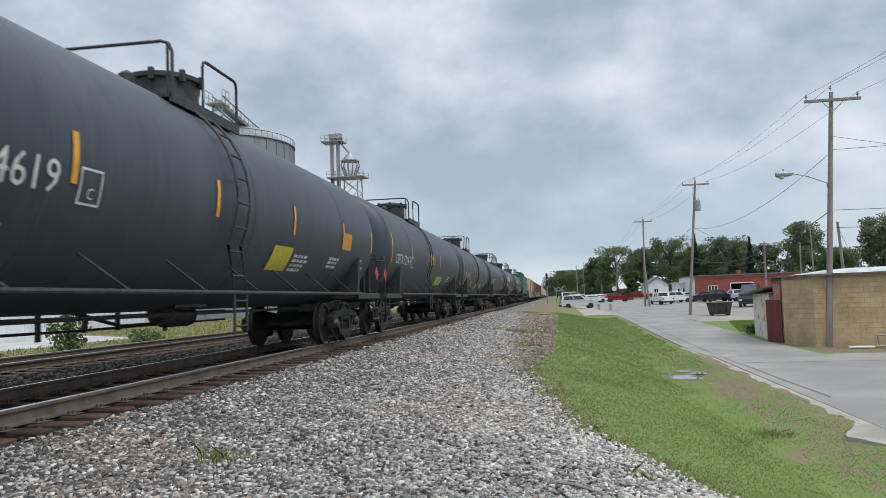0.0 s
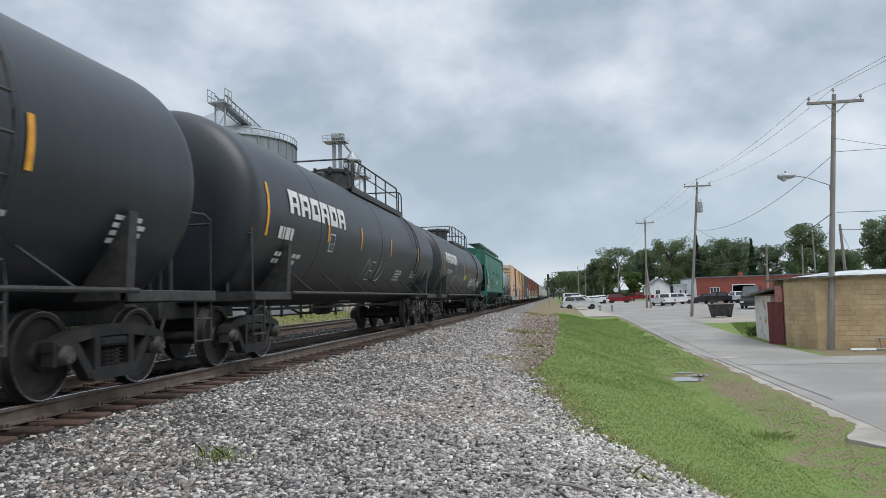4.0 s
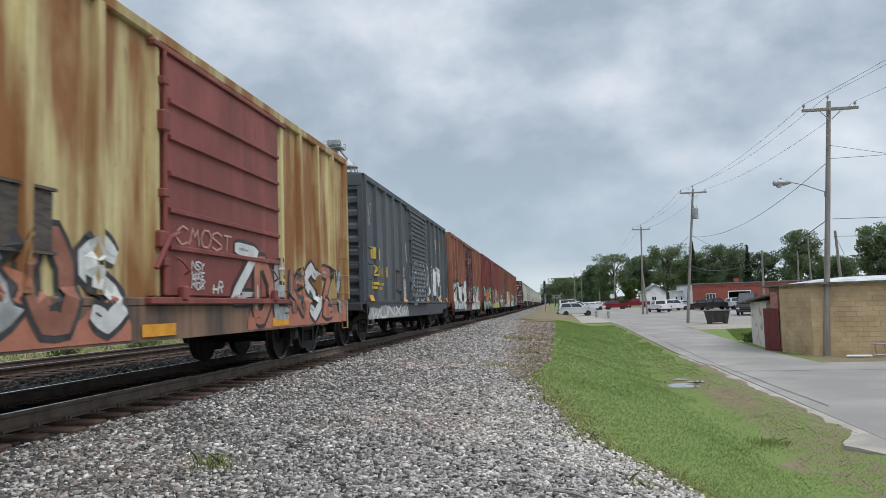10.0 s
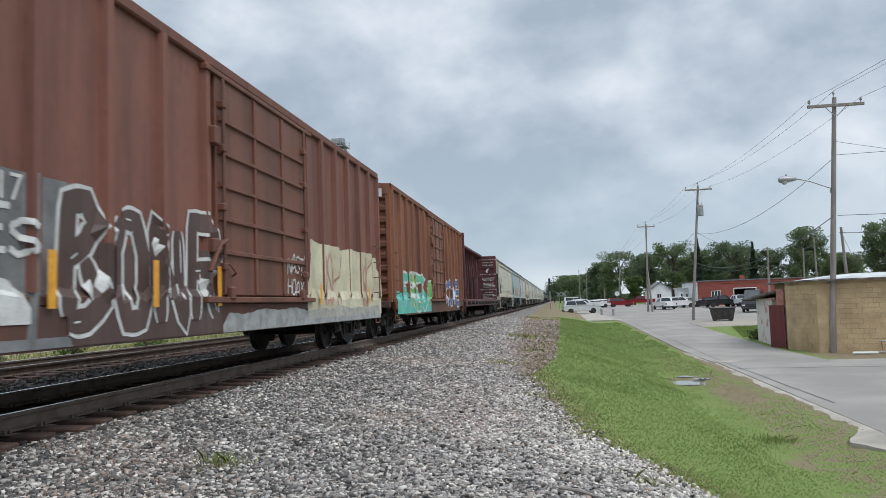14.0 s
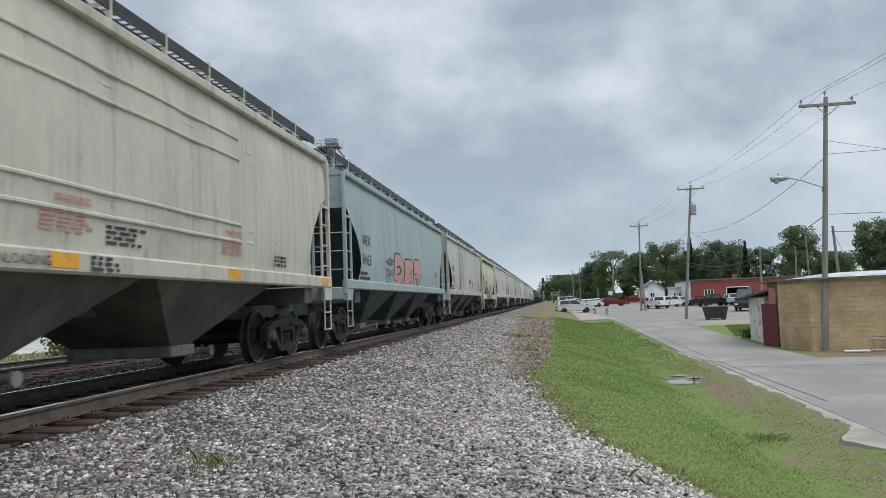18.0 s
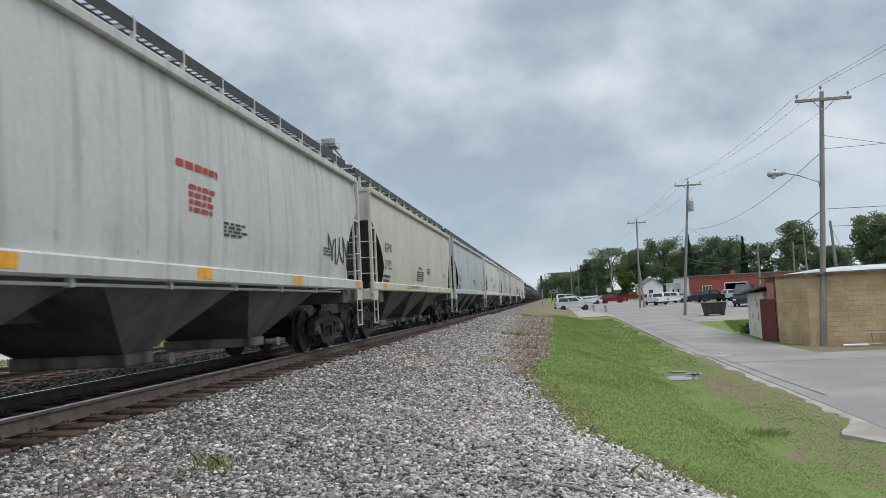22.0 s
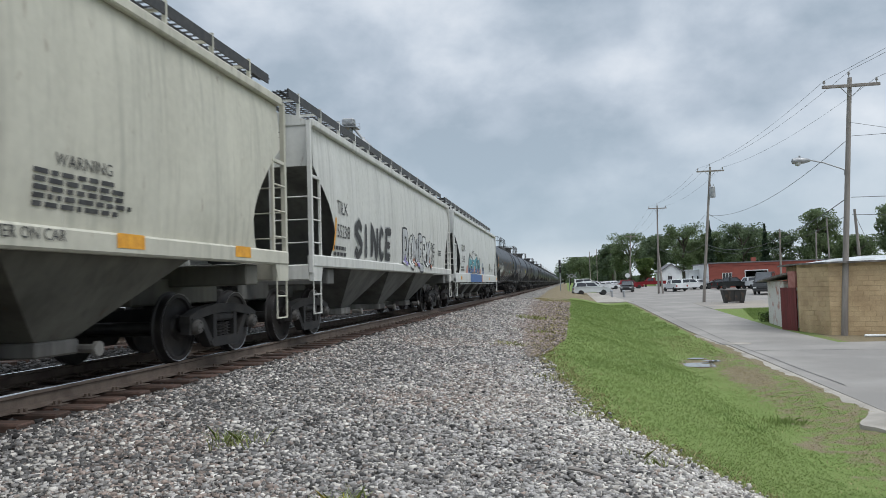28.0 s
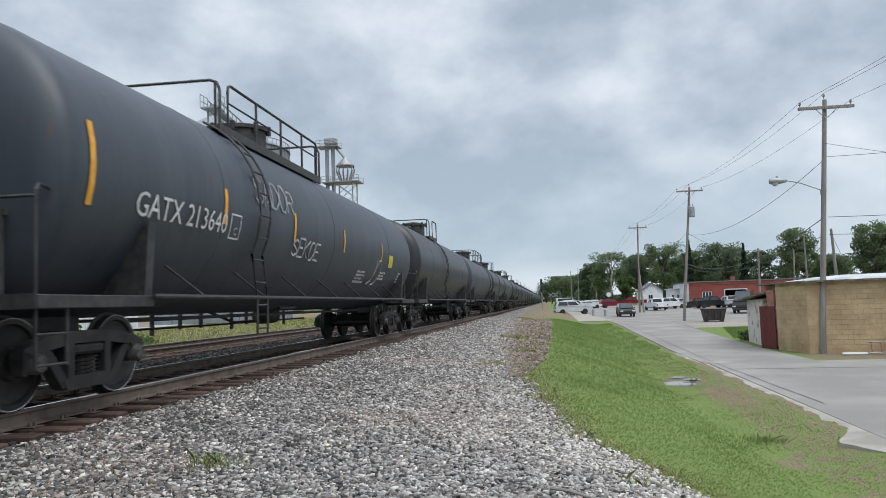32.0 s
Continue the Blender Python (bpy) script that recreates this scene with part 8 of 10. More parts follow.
TANPAINT = (0.66, 0.465, 0.31)
RUST = (0.285, 0.118, 0.07)
MAROON = (0.20, 0.05, 0.05)
boxes_ = [
    (140.9, 157.2, TANPAINT, (0.46, 0.30, 0.19), "tan boxcar with maroon door and grey spray-painted letters", (0.13, 0.032, 0.036), "plain", (6.63, 9.70), 4.25, (0.42, 0.40, 0.36)),
    (157.2, 173.6, (0.55, 0.47, 0.24), (0.26, 0.115, 0.04), "dirty yellow rusty boxcar with red door", (0.27, 0.075, 0.065), "plain", (7.5, 11.2), 4.22, (0.25, 0.15, 0.1)),
    (173.6, 189.6, (0.076, 0.088, 0.104), (0.125, 0.135, 0.145), "dark blue-grey boxcar with yellow lettering and white tags", (0.095, 0.108, 0.125), "ribbed", (6.6, 9.5), 4.2, (0.06, 0.07, 0.09)),
    (189.6, 205.6, RUST, (0.16, 0.06, 0.045), "rust-brown boxcar with large white spray-painted letters", (0.10, 0.03, 0.03), "braced", (6.51, 9.19), 4.22, None),
    (205.6, 221.9, MAROON, (0.16, 0.042, 0.038), "maroon boxcar with teal and orange spray-painted letters", (0.20, 0.052, 0.045), "ribbed", (6.8, 9.95), 4.27, (0.10, 0.035, 0.03)),
    (221.9, 238.8, (0.20, 0.083, 0.06), (0.14, 0.06, 0.045), "rusty brown boxcar with white spray-painted lower half", (0.17, 0.07, 0.047), "braced", (6.6, 10.2), 4.3, None),
    (238.8, 256.2, (0.225, 0.09, 0.05), (0.13, 0.05, 0.03), "rusty brown boxcar with green and blue spray-painted letters", (0.20, 0.085, 0.05), "braced", (7.2, 10.2), 4.3, None),
]
bx = []
for i, (a, c, col, gr, label, dc, dt, sp, tp, sc) in enumerate(boxes_):
    bx.append((*boxcar(a, c - a, col, gr, label, dc, tp, 1.0, dt, sp, None, 14 if i != 5 else 17, (0.37, 0.53) if i == 1 else (0.42, 0.64) if i > 2 else (0.45, 0.75), sc), c - a))

def owner_panels(f, y, z, left, right, paint, ink, gap=1.0):
    """Two number panels on either side of a rib, with a dark owner's panel above."""
    for yq, tx in ((y, left), (y + gap, right)):
        b = B()
        patch(b, yq - 0.12, yq + 0.62, z, z + 0.36, f[1], 0.012, 8, 3)
        part("number_panel", b, paint, f[0], "painted number panel", smooth=False)
        stencil(f[0], tx, 0.36, yq, z + 0.05, f[1], ink, "lettering", 0.02)
    for yq, w_, m_ in ((y - 0.15, 0.85, STENCIL), (y + gap - 0.25, 0.8, BLACKSPRAY)):
        b = B()
        patch(b, yq, yq + w_, z + 0.45, z + 0.82, f[1], 0.012, 9, 3)
        part("owner_panel", b, m_, f[0], "black and white owner's panel", smooth=False)


def route_board(f, y, z, w=0.7, h=0.55):
    """A dark plywood board with a frame, bolted to the side."""
    b = B()
    x = 1.5
    b.box(x, x + 0.035, y, y + w, z, z + h, 0.006)
    r = part("route_board", b, BOARD, f[0], "dark weathered plywood board")
    for q in (z - 0.03, z + h):
        part("board_rail", B().box(x, x + 0.06, y - 0.03, y + w + 0.03, q, q + 0.03), BOARD, r)


def end_panel(f, text, z=3.99):
    """A pale number panel across the top of the front end."""
    yq = 0.735
    b = B()
    b.sheet([[(x, yq, q) for x in (0.28, 1.3)] for q in (z - 0.03, z + 0.2)])
    part("end_number_panel", b, STENCIL, f[0], smooth=False)
    b = B()
    b.sheet([[(x, yq - 0.004, q) for x in (0.3, 0.72)] for q in (z - 0.01, z + 0.18)])
    part("owner_panel", b, BLACKSPRAY, f[0], smooth=False)
    stencil(f[0], text, 0.2, 0.0, 0.0, lambda y, q: 0.0, DARKTEXT).matrix_basis = pose(0.78, yq - 0.006, z + 0.01, 0, 0, -90)


BOARD = mat("weathered_plywood", (0.10, 0.085, 0.07), (0.05, 0.043, 0.04), 0.85, scale=4, stretch=(1, 1, 5), bump=0.3)
SALMON = mat("salmon_spray_paint", (0.42, 0.17, 0.11), (0.34, 0.12, 0.08), 0.7, scale=3, bump=0)
CREAMSPRAY = mat("cream_spray_paint", (0.60, 0.57, 0.42), (0.45, 0.42, 0.30), 0.7, scale=1.6, bump=0)
PALEBLUE = mat("pale_blue_spray_paint", (0.33, 0.47, 0.56), (0.42, 0.53, 0.60), 0.65, scale=3, bump=0)
MINT = mat("mint_spray_paint", (0.10, 0.40, 0.22), (0.14, 0.46, 0.26), 0.6, scale=2, bump=0)
SILVER2 = mat("dull_silver_spray", (0.38, 0.385, 0.37), (0.30, 0.305, 0.30), 0.5, scale=2.5, stretch=(1, 1, 0.3), bump=0)

# tan car
f = bx[0]
cloud(f[0], 0.95, 3.2, 0.64, 1.55, f[1], SILVER2, 3, "grey field of spray paint", 0.3)
cloud(f[0], 1.2, 2.6, 0.66, 1.25, lambda y, z: f[1](y, z) + 0.003, TEAL, 6, "pale teal cloud of spray paint", 0.4)
cloud(f[0], 3.1, 6.6, 0.63, 2.16, f[1], SILVER2, 2, "grey field of spray paint", 0.2)
graffiti(f[0], 3.1, 6.7, 0.66, 2.3, f[1], [SILVER2, GREYSPRAY, SILVER2], 6, BLACKSPRAY, text="ARF", wide=1.3)
cloud(f[0], 9.8, 15.3, 0.64, 1.75, f[1], SILVER2, 5, "grey field of spray paint", 0.35)
graffiti(f[0], 9.75, 15.3, 0.95, 2.3, f[1], [SILVER2, GREYSPRAY], 9, BLACKSPRAY, text="MUVWA", wide=1.22)
tag(f[0], "SHOW2 WH", 7.55, 9.35, 1.78, 2.16, f[1], WHITESPRAY, 5, 0.022)
owner_panels(f, 1.65, 1.75, "26", "35", RED, STENCIL)
for yq, m_ in ((9.95, YELLOW), (13.4, YELLOW), (13.0, TEAL), (14.6, TEAL)):
    cloud(f[0], yq, yq + 0.3, 1.1, 1.75, lambda y, z: f[1](y, z) + 0.016, m_, 3, "small coloured patch of spray paint", 0.2)
route_board(f, 5.6, 1.42)
end_panel(f, "2635")
strip(f[0], 1.1, 1.1, 1.9, f[1], w=0.09)
bars(f[0], 1.5, 1.55, 5, 0.06, f[1], DARKTEXT, 12, 1.1)
# rusty yellow car
f = bx[1]
for k, (a_, c_, zt_) in enumerate(((0.95, 6.8, 1.75), (9.9, 15.3, 1.7))):
    cloud(f[0], a_, c_, 0.64, zt_ - 0.35, f[1], SALMON, 3 + k, "salmon field of spray paint", 0.5)
    graffiti(f[0], a_ + 0.2, c_, 0.68, zt_ + 0.12, f[1], [TAGGREY, SALMON, WHITESPRAY, RUSTSPRAY], 16 + k, BLACKSPRAY, text=("SKERBOS", "DEKSZY")[k], wide=1.35)
tag(f[0], "CMOST", 7.7, 9.3, 1.75, 1.98, f[1], PINK, 3, 0.012)
tag(f[0], "HR", 8.7, 9.0, 1.16, 1.3, f[1], WHITESPRAY, 4, 0.014)
for k in range(3):
    tag(f[0], ("NSY", "WAKE", "ROX")[k], 8.1, 8.45, 1.45 - 0.12 * k, 1.55 - 0.12 * k, f[1], WHITESPRAY, k, 0.01)
graffiti(f[0], 9.2, 10.4, 1.0, 1.95, f[1], [TAGGREY, WHITESPRAY], 21, BLACKSPRAY, text="Z", wide=1.3)
for yq in (2.4, 7.0, 10.9):
    b = B()
    patch(b, yq, yq + 0.75, 0.66, 0.8, f[1], 0.012, 5, 2)
    part("reflector", b, YELLOW, f[0], smooth=False)
owner_panels(f, 1.95, 1.92, "26", "62", STENCIL, RED)
b = B()
patch(b, 1.9, 3.0, 1.35, 1.78, f[1], 0.012, 9, 3)
part("data_panel", b, BLACKSPRAY, f[0], smooth=False)
bars(f[0], 2.0, 1.66, 3, 0.06, lambda y, z: f[1](y, z) + 0.006, STENCIL, 14, 0.9)
route_board(f, 4.85, 1.5)
end_panel(f, "2662")
# dark blue car
f = bx[2]
f_dark = bpy.data.materials["boxcar_paint.002"]
YEL2 = mat("faded_yellow_lettering", (0.55, 0.37, 0.04), (0.40, 0.27, 0.04), 0.7, scale=6, bump=0)
bars(f[0], 1.5, 2.17, 1, 0.3, f[1], YEL2, 8, 1.4, "owner_mark")
stencil(f[0], "129841", 0.4, 1.5, 1.73, f[1], YEL2, "lettering", 0.012, 1.45)
bars(f[0], 1.6, 1.5, 2, 0.07, f[1], YEL2, 9, 1.5)
for k in range(3):
    b = B()
    yq = 12.1 + k * 0.95
    patch(b, yq, yq + 0.52, 3.12, 3.55, f[1], 0.012, 6, 2)
    patch(b, yq, yq + 0.52, 3.0, 3.05, f[1], 0.012, 6, 2)
    part("owner_emblem", b, YEL2, f[0], "faded yellow emblem block", smooth=False)
cloud(f[0], 5.35, 6.15, 1.05, 2.3, f[1], TAGGREY, 3, "thin grey cloud of spray paint", 0.15)
tag(f[0], "OUS", 5.45, 6.1, 1.78, 2.0, lambda y, z: f[1](y, z) + 0.004, BLACKSPRAY, 3, 0.018)
tag(f[0], "YS", 5.5, 6.0, 1.15, 1.6, f[1], WHITESPRAY, 8, 0.03)
graffiti(f[0], 6.85, 9.55, 1.05, 2.45, f[1], [bpy.data.materials["boxcar_door_paint.002"]], 27, STENCIL, text="OD", wide=1.45)
graffiti(f[0], 9.8, 13.6, 1.1, 2.42, f[1], [f_dark], 23, STENCIL, text="ATRN", wide=1.45)
cloud(f[0], 0.9, 6.2, 0.63, 0.98, f[1], TAGGREY, 5, "pale overspray along the sill", 0.1)
tag(f[0], "WUNXW", 1.2, 5.9, 0.66, 0.92, f[1], STENCIL, 7, 0.03, 0.4)
tag(f[0], "AXZ", 1.0, 1.6, 3.0, 3.6, f[1], TAGGREY, 9, 0.02)
for yq in (1.2, 5.4, 9.9, 12.7, 14.9):
    b = B()
    patch(b, yq, yq + 0.42, 1.08, 1.24, f[1], 0.016, 5, 2)
    part("reflector", b, YELLOW, f[0], smooth=False)
route_board(f, 4.6, 1.42)
for yq, z_ in ((6.2, 2.3), (6.2, 2.62), (6.75, 1.9)):
    b = B()
    patch(b, yq, yq + 0.09, z_, z_ + 0.3, f[1], 0.012, 2, 2)
    part("notice", b, STENCIL, f[0], "small white notice", smooth=False)
# rust-brown car with white letters
f = bx[3]
stencil(f[0], "NRI", 0.4, 2.0, 2.75, f[1], STENCIL)
stencil(f[0], "170020", 0.36, 2.0, 2.3, f[1], TAGGREY, "lettering", 0.012, 1.5)
cloud(f[0], 1.5, 6.6, 0.62, 2.2, f[1], BLACKSPRAY, 1, "black field behind the letters", 0.25)
cloud(f[0], 1.6, 6.45, 0.74, 2.05, lambda y, z: f[1](y, z) + 0.003, WHITESPRAY, 1, "white field of spray paint", 0.25)
for yq in (4.4, 5.9):
    cloud(f[0], yq, yq + 0.6, 1.6, 2.3, lambda y, z: f[1](y, z) + 0.002, PALEBLUE, 4, "pale blue cloud of spray paint", 0.2)
graffiti(f[0], 1.65, 6.55, 0.66, 2.12, f[1], [WHITESPRAY, WHITESPRAY, PALEBLUE], 31, BLACKSPRAY, text="NEWL", wide=1.5)
cloud(f[0], 9.2, 14.0, 0.9, 2.15, lambda y, z: f[1](y, z) - 0.002, TEAL, 5, "teal cloud of spray paint", 0.3)
cloud(f[0], 9.3, 13.9, 0.66, 1.9, f[1], WHITESPRAY, 7, "white field of spray paint", 0.3)
graffiti(f[0], 9.2, 13.9, 0.7, 2.1, f[1], [WHITESPRAY, GREYSPRAY], 33, BLACKSPRAY, fat=0.17, text="APOES", wide=1.35)
stencil(f[0], "CLOSE AND LOCK DOORS", 0.13, 7.3, 3.35, lambda y, z: 1.60, STENCIL)
stencil(f[0], "BEFORE MOVING CAR", 0.13, 7.45, 3.16, lambda y, z: 1.60, STENCIL)
tag(f[0], "CRPRES", 7.0, 8.7, 1.3, 1.62, f[1], WHITESPRAY, 7, 0.024)
tag(f[0], "ZAHL", 7.3, 8.4, 1.05, 1.22, f[1], WHITESPRAY, 9, 0.018)
tag(f[0], "YR", 8.3, 9.0, 1.4, 1.9, f[1], TEAL, 9, 0.02)
for yq in (1.2, 5.6, 9.4, 12.6):
    b = B()
    patch(b, yq, yq + 0.42, 0.98, 1.1, f[1], 0.024, 5, 2)
    part("reflector", b, YELLOW, f[0], smooth=False)
route_board(f, 4.9, 1.35)
end_panel(f, "170020")
# maroon car with teal letters
f = bx[4]
cloud(f[0], 2.6, 6.9, 0.8, 2.12, f[1], ORANGESPRAY, 4, "orange field of spray paint behind letters", 0.35)
graffiti(f[0], 0.95, 7.25, 0.56, 2.36, f[1], [TEAL, MINT, TEAL, TEAL, MINT], 41, BLACKSPRAY, fat=0.30, text="OILKA", wide=1.24, slant=0.06)
for yq, z_ in ((1.6, 1.5), (3.0, 1.2), (5.6, 0.75)):
    cloud(f[0], yq, yq + 0.4, z_, z_ + 0.5, lambda y, z: f[1](y, z) + 0.018, VIOLET, 6, "violet shading on the letters", 0.2)
cloud(f[0], 10.0, 15.6, 0.9, 2.15, f[1], TAGGREY, 6, "grey field of spray paint", 0.3)
graffiti(f[0], 10.1, 15.5, 0.98, 2.25, f[1], [SALMON, TAGGREY, REDSPRAY, CREAMSPRAY, LIME], 44, BLACKSPRAY, fat=0.27, text="MERKSI", wide=1.15)
for k in range(3):
    tag(f[0], ("JACHES", "HIPOS", "CREW")[k], 7.3, 9.7, 1.75 - 0.32 * k, 1.98 - 0.32 * k, f[1], STENCIL, 50 + k, 0.02)
cloud(f[0], 7.0, 9.8, 0.72, 1.2, f[1], SALMON, 3, "thin pink overspray on the door", 0.3)
LIME2 = mat("yellow_green_spray", (0.30, 0.40, 0.10), (0.38, 0.44, 0.16), 0.65, scale=2, bump=0)
cloud(f[0], 9.5, 15.6, 0.64, 1.08, lambda y, z: f[1](y, z) + 0.02, LIME2, 5, "yellow-green band of spray paint", 0.06)
tag(f[0], "XKO", 8.6, 9.6, 0.68, 0.9, f[1], PALEBLUE, 4, 0.03)
b = B()
patch(b, 5.95, 6.25, 2.2, 2.62, f[1], 0.012, 2, 2)
part("notice", b, STENCIL, f[0], "small white notice", smooth=False)
b = B()
patch(b, 5.98, 6.22, 2.25, 2.52, f[1], 0.015, 2, 2)
part("notice", b, BLACKSPRAY, f[0], "small black notice", smooth=False)
stencil(f[0], "Q", 0.22, 6.01, 2.3, f[1], STENCIL, "lettering", 0.02)
end_panel(f, "17")
# rusty brown car with pale lower half
f = bx[5]
b = B()
patch(b, 1.3, 3.62, 0.63, 2.16, f[1], 0.006, 24, 4)
part("owner_panel", b, DARKGREY, f[0], "dark grey patch panel", smooth=False)
stencil(f[0], "417", 0.34, 2.5, 1.9, f[1], STENCIL, "lettering", 0.014)
tag(f[0], "SWIZES", 1.5, 3.1, 1.45, 1.78, f[1], WHITESPRAY, 5, 0.03)
cloud(f[0], 1.3, 3.05, 0.85, 1.4, lambda y, z: f[1](y, z) + 0.003, WHITESPRAY, 3, "white cloud of spray paint", 0.15)
BROWNFILL = coat("brown_spray", (0.075, 0.045, 0.04), (0.12, 0.085, 0.075))
cloud(f[0], 3.6, 6.75, 0.63, 1.75, f[1], BROWNFILL, 2, "dark brown field of spray paint", 0.2)
graffiti(f[0], 3.45, 6.75, 0.66, 2.16, f[1], [BROWNFILL], 52, WHITESPRAY, text="BONR", wide=1.16)
cloud(f[0], 6.8, 16.0, 0.62, 0.95, f[1], TAGGREY, 4, "grey overspray along the sill", 0.08)
cloud(f[0], 10.3, 16.05, 0.72, 2.22, f[1], CREAMSPRAY, 2, "cream roller-painted band", 0.10)
for yq, w_ in ((11.3, 1.3), (14.2, 1.0)):
    tag(f[0], "OSKY", yq, yq + w_, 1.0, 1.9, f[1], PINK, int(yq), 0.03)
tag(f[0], "NASTY", 9.2, 10.2, 1.5, 1.8, f[1], WHITESPRAY, 4, 0.016)
tag(f[0], "HOAX", 9.2, 10.0, 1.15, 1.38, f[1], WHITESPRAY, 6, 0.016)
for yq in (3.2, 4.95, 6.55, 10.9, 14.6):
    strip(f[0], yq, 0.98, 1.5 if yq < 8 else 1.35, lambda y, z: 1.602, w=0.12)
end_panel(f, "485")
# rusty brown car with green letters
f = bx[6]
cloud(f[0], 1.2, 7.0, 0.66, 1.6, f[1], TEAL, 4, "teal field of spray paint", 0.5)
graffiti(f[0], 2.2, 7.1, 0.7, 1.98, f[1], [MINT, TEAL, LIME], 61, WHITESPRAY, text="FRESH")
graffiti(f[0], 10.6, 15.0, 0.8, 2.0, f[1], [DEEPBLUE, VIOLET], 63, WHITESPRAY, text="KOVE")
end_panel(f, "485")


# ---- centre-beam flat car ----
def centrebeam(front, length):
    red = coat("flat_car_paint", (0.098, 0.027, 0.030), (0.048, 0.017, 0.019), 0.65, (0.42, 0.7))
    car = start_car("flat_car", "empty maroon centre-beam flat car with open truss", "flat car", front, length, 2.6)
    y0, y1 = 0.85, length - 0.85
    b = B()
    b.box(-1.45, 1.45, y0, y1, 1.02, 1.12, 0.01)
    part("deck", b, red, car)
    for s in (1, -1):
        b = B()
        b.box(s * 1.38, s * 1.48, y0, y1, 0.74, 1.10, 0.02)
        part("side_sill", b, red, car)
        for k in range(11):
            y = y0 + 1.0 + k * (y1 - y0 - 2) / 10
            b = B()
            b.box(s * 1.46, s * 1.58, y - 0.16, y + 0.16, 0.86, 1.0, 0.02)
            b.lathe([(s * 1.5, 0.09), (s * 1.62, 0.09)], "x", (0, y, 0.92), 12)
            part("winch", b, IRON, car)
    b = B()
    b.box(-0.3, 0.3, 0.5, length - 0.5, 0.68, 1.04, 0.02)
    part("centre_sill", b, red, car)
    b = B()
    b.box(-0.40, 0.40, y0 + 0.1, y1 - 0.1, 4.42, 4.58, 0.02)
    part("top_chord", b, red, car)
    n = 16
    post_y = 1.715 + 1.215 * np.arange(n)
    for y in post_y:
        b = B()
        b.rings([[(-w, y - d, z), (w, y - d, z), (w, y + d, z), (-w, y + d, z)] for z, w, d in ((1.1, 0.13, 0.11), (2.4, 0.12, 0.10), (4.42, 0.09, 0.075))])
        post = part("truss_post", b, red, car)
        b = B()
        for z in (3.0, 3.9):
            b.box(0.10, 0.125, y - 0.045, y - 0.005, z, z + 0.16)
        part("post_slot", b, IRON, post)
    for i in range(n - 1):
        ya, yb = post_y[i], post_y[i + 1]
        for top_y, foot_y in ((ya, yb),) * (i % 2 == 0) + ((yb, ya),) * (i in (0, 7, 14)):
            mid = (top_y + foot_y) / 2
            b = B()
            b.tube([(0.12, top_y, 4.38), (0.14, mid, 2.8)], 0.05, 8)
            b.tube([(0.14, mid, 2.82), (0.16, foot_y, 1.15)], 0.075, 8)
            part("truss_brace", b, red, car)
        for q_, r_ in (((0.12, ya, 2.9), (1.35, yb, 1.15)), ((-0.12, yb, 2.6), (-1.35, ya, 1.15))):
            part("tie_down_cable", B().tube([q_, r_], 0.010), IRON, car)
    under_rods(car, 4.6, length - 4.6, IRON, 2.4, -1.2)
    for end, g in ((0.0, 1), (length, -1)):
        b = B()
        b.box(-1.48, 1.48, end + g * 0.85, end + g * 1.02, 1.1, 4.50, 0.04)
        part("bulkhead", b, red, car)
        b = B()
        for z in (1.5, 2.2, 2.9, 3.6):
            b.box(-1.4, 1.4, end + g * 1.02, end + g * 1.06, z - 0.06, z + 0.06, 0.01)
        for s in (-1, 1):
            b.prism([(end + g * 1.02, 1.6), (end + g * 1.02, 1.1), (end + g * 1.4, 1.1)], "x", s * 1.38, s * 1.46)
        part("bulkhead_brace", b, red, car)
        b = B()
        b.box(-1.45, 1.45, end + g * 0.55, end + g * 0.85, 0.95, 1.1, 0.02)
        for s in (-1, 1):
            b.tube([(s * 1.46, end + g * 0.6, 0.95), (s * 1.46, end + g * 0.6, 0.5), (s * 1.46, end + g * 1.0, 0.5), (s * 1.46, end + g * 1.0, 0.95)], 0.018)
        part("step", b, red, car)
    # instructions on the inner face of the rear bulkhead, facing forwards
    yb = y1 - 0.19
    for k, (tx, sz) in enumerate((("LOADING & UNLOADING", 0.12), ("INSTRUCTIONS", 0.12), ("WARNING", 0.17), ("", 0), ("", 0), ("CAR MAY FALL OVER", 0.13), ("", 0), ("SAFETY FIRST", 0.14), ("", 0), ("", 0), ("REMOVE ALL LOOSE DUNNAGE", 0.09), ("WARNING", 0.13))):
        for xc in (0.86, -0.86):
            if tx:
                me = letters(tx, sz, 0, 0, lambda y, z: 0.0, 0.0)
                w = max(v[1] for v in me.v)
                ob = part("lettering", me, STENCIL, car, smooth=False)
                ob.matrix_basis = pose(xc - w / 2, yb - 0.046, 4.18 - k * 0.23, 0, 0, -90)
    b = B()
    rng = random.Random(4)
    for xc in (0.86, -0.86):
        for z in (2.78, 2.70, 2.38, 2.28, 2.18, 2.08, 1.5, 1.4, 1.3, 1.2):
            a = xc - 0.5 + rng.uniform(0, 0.12)
            while a < xc + 0.42:
                w = rng.uniform(0.05, 0.16)
                b.sheet([[(x, yb - 0.046, q) for x in (a, a + w)] for q in (z, z + 0.034)])
                a += w + 0.03
        b.sheet([[(xc + 0.12 * math.sin(q * 9) - 0.06 + dx, yb - 0.046, q) for dx in (0.0, 0.14)] for q in np.linspace(3.22, 3.52, 7)])
    tagged(part("small_lettering", b, STENCIL, car, smooth=False), kind="stuff")
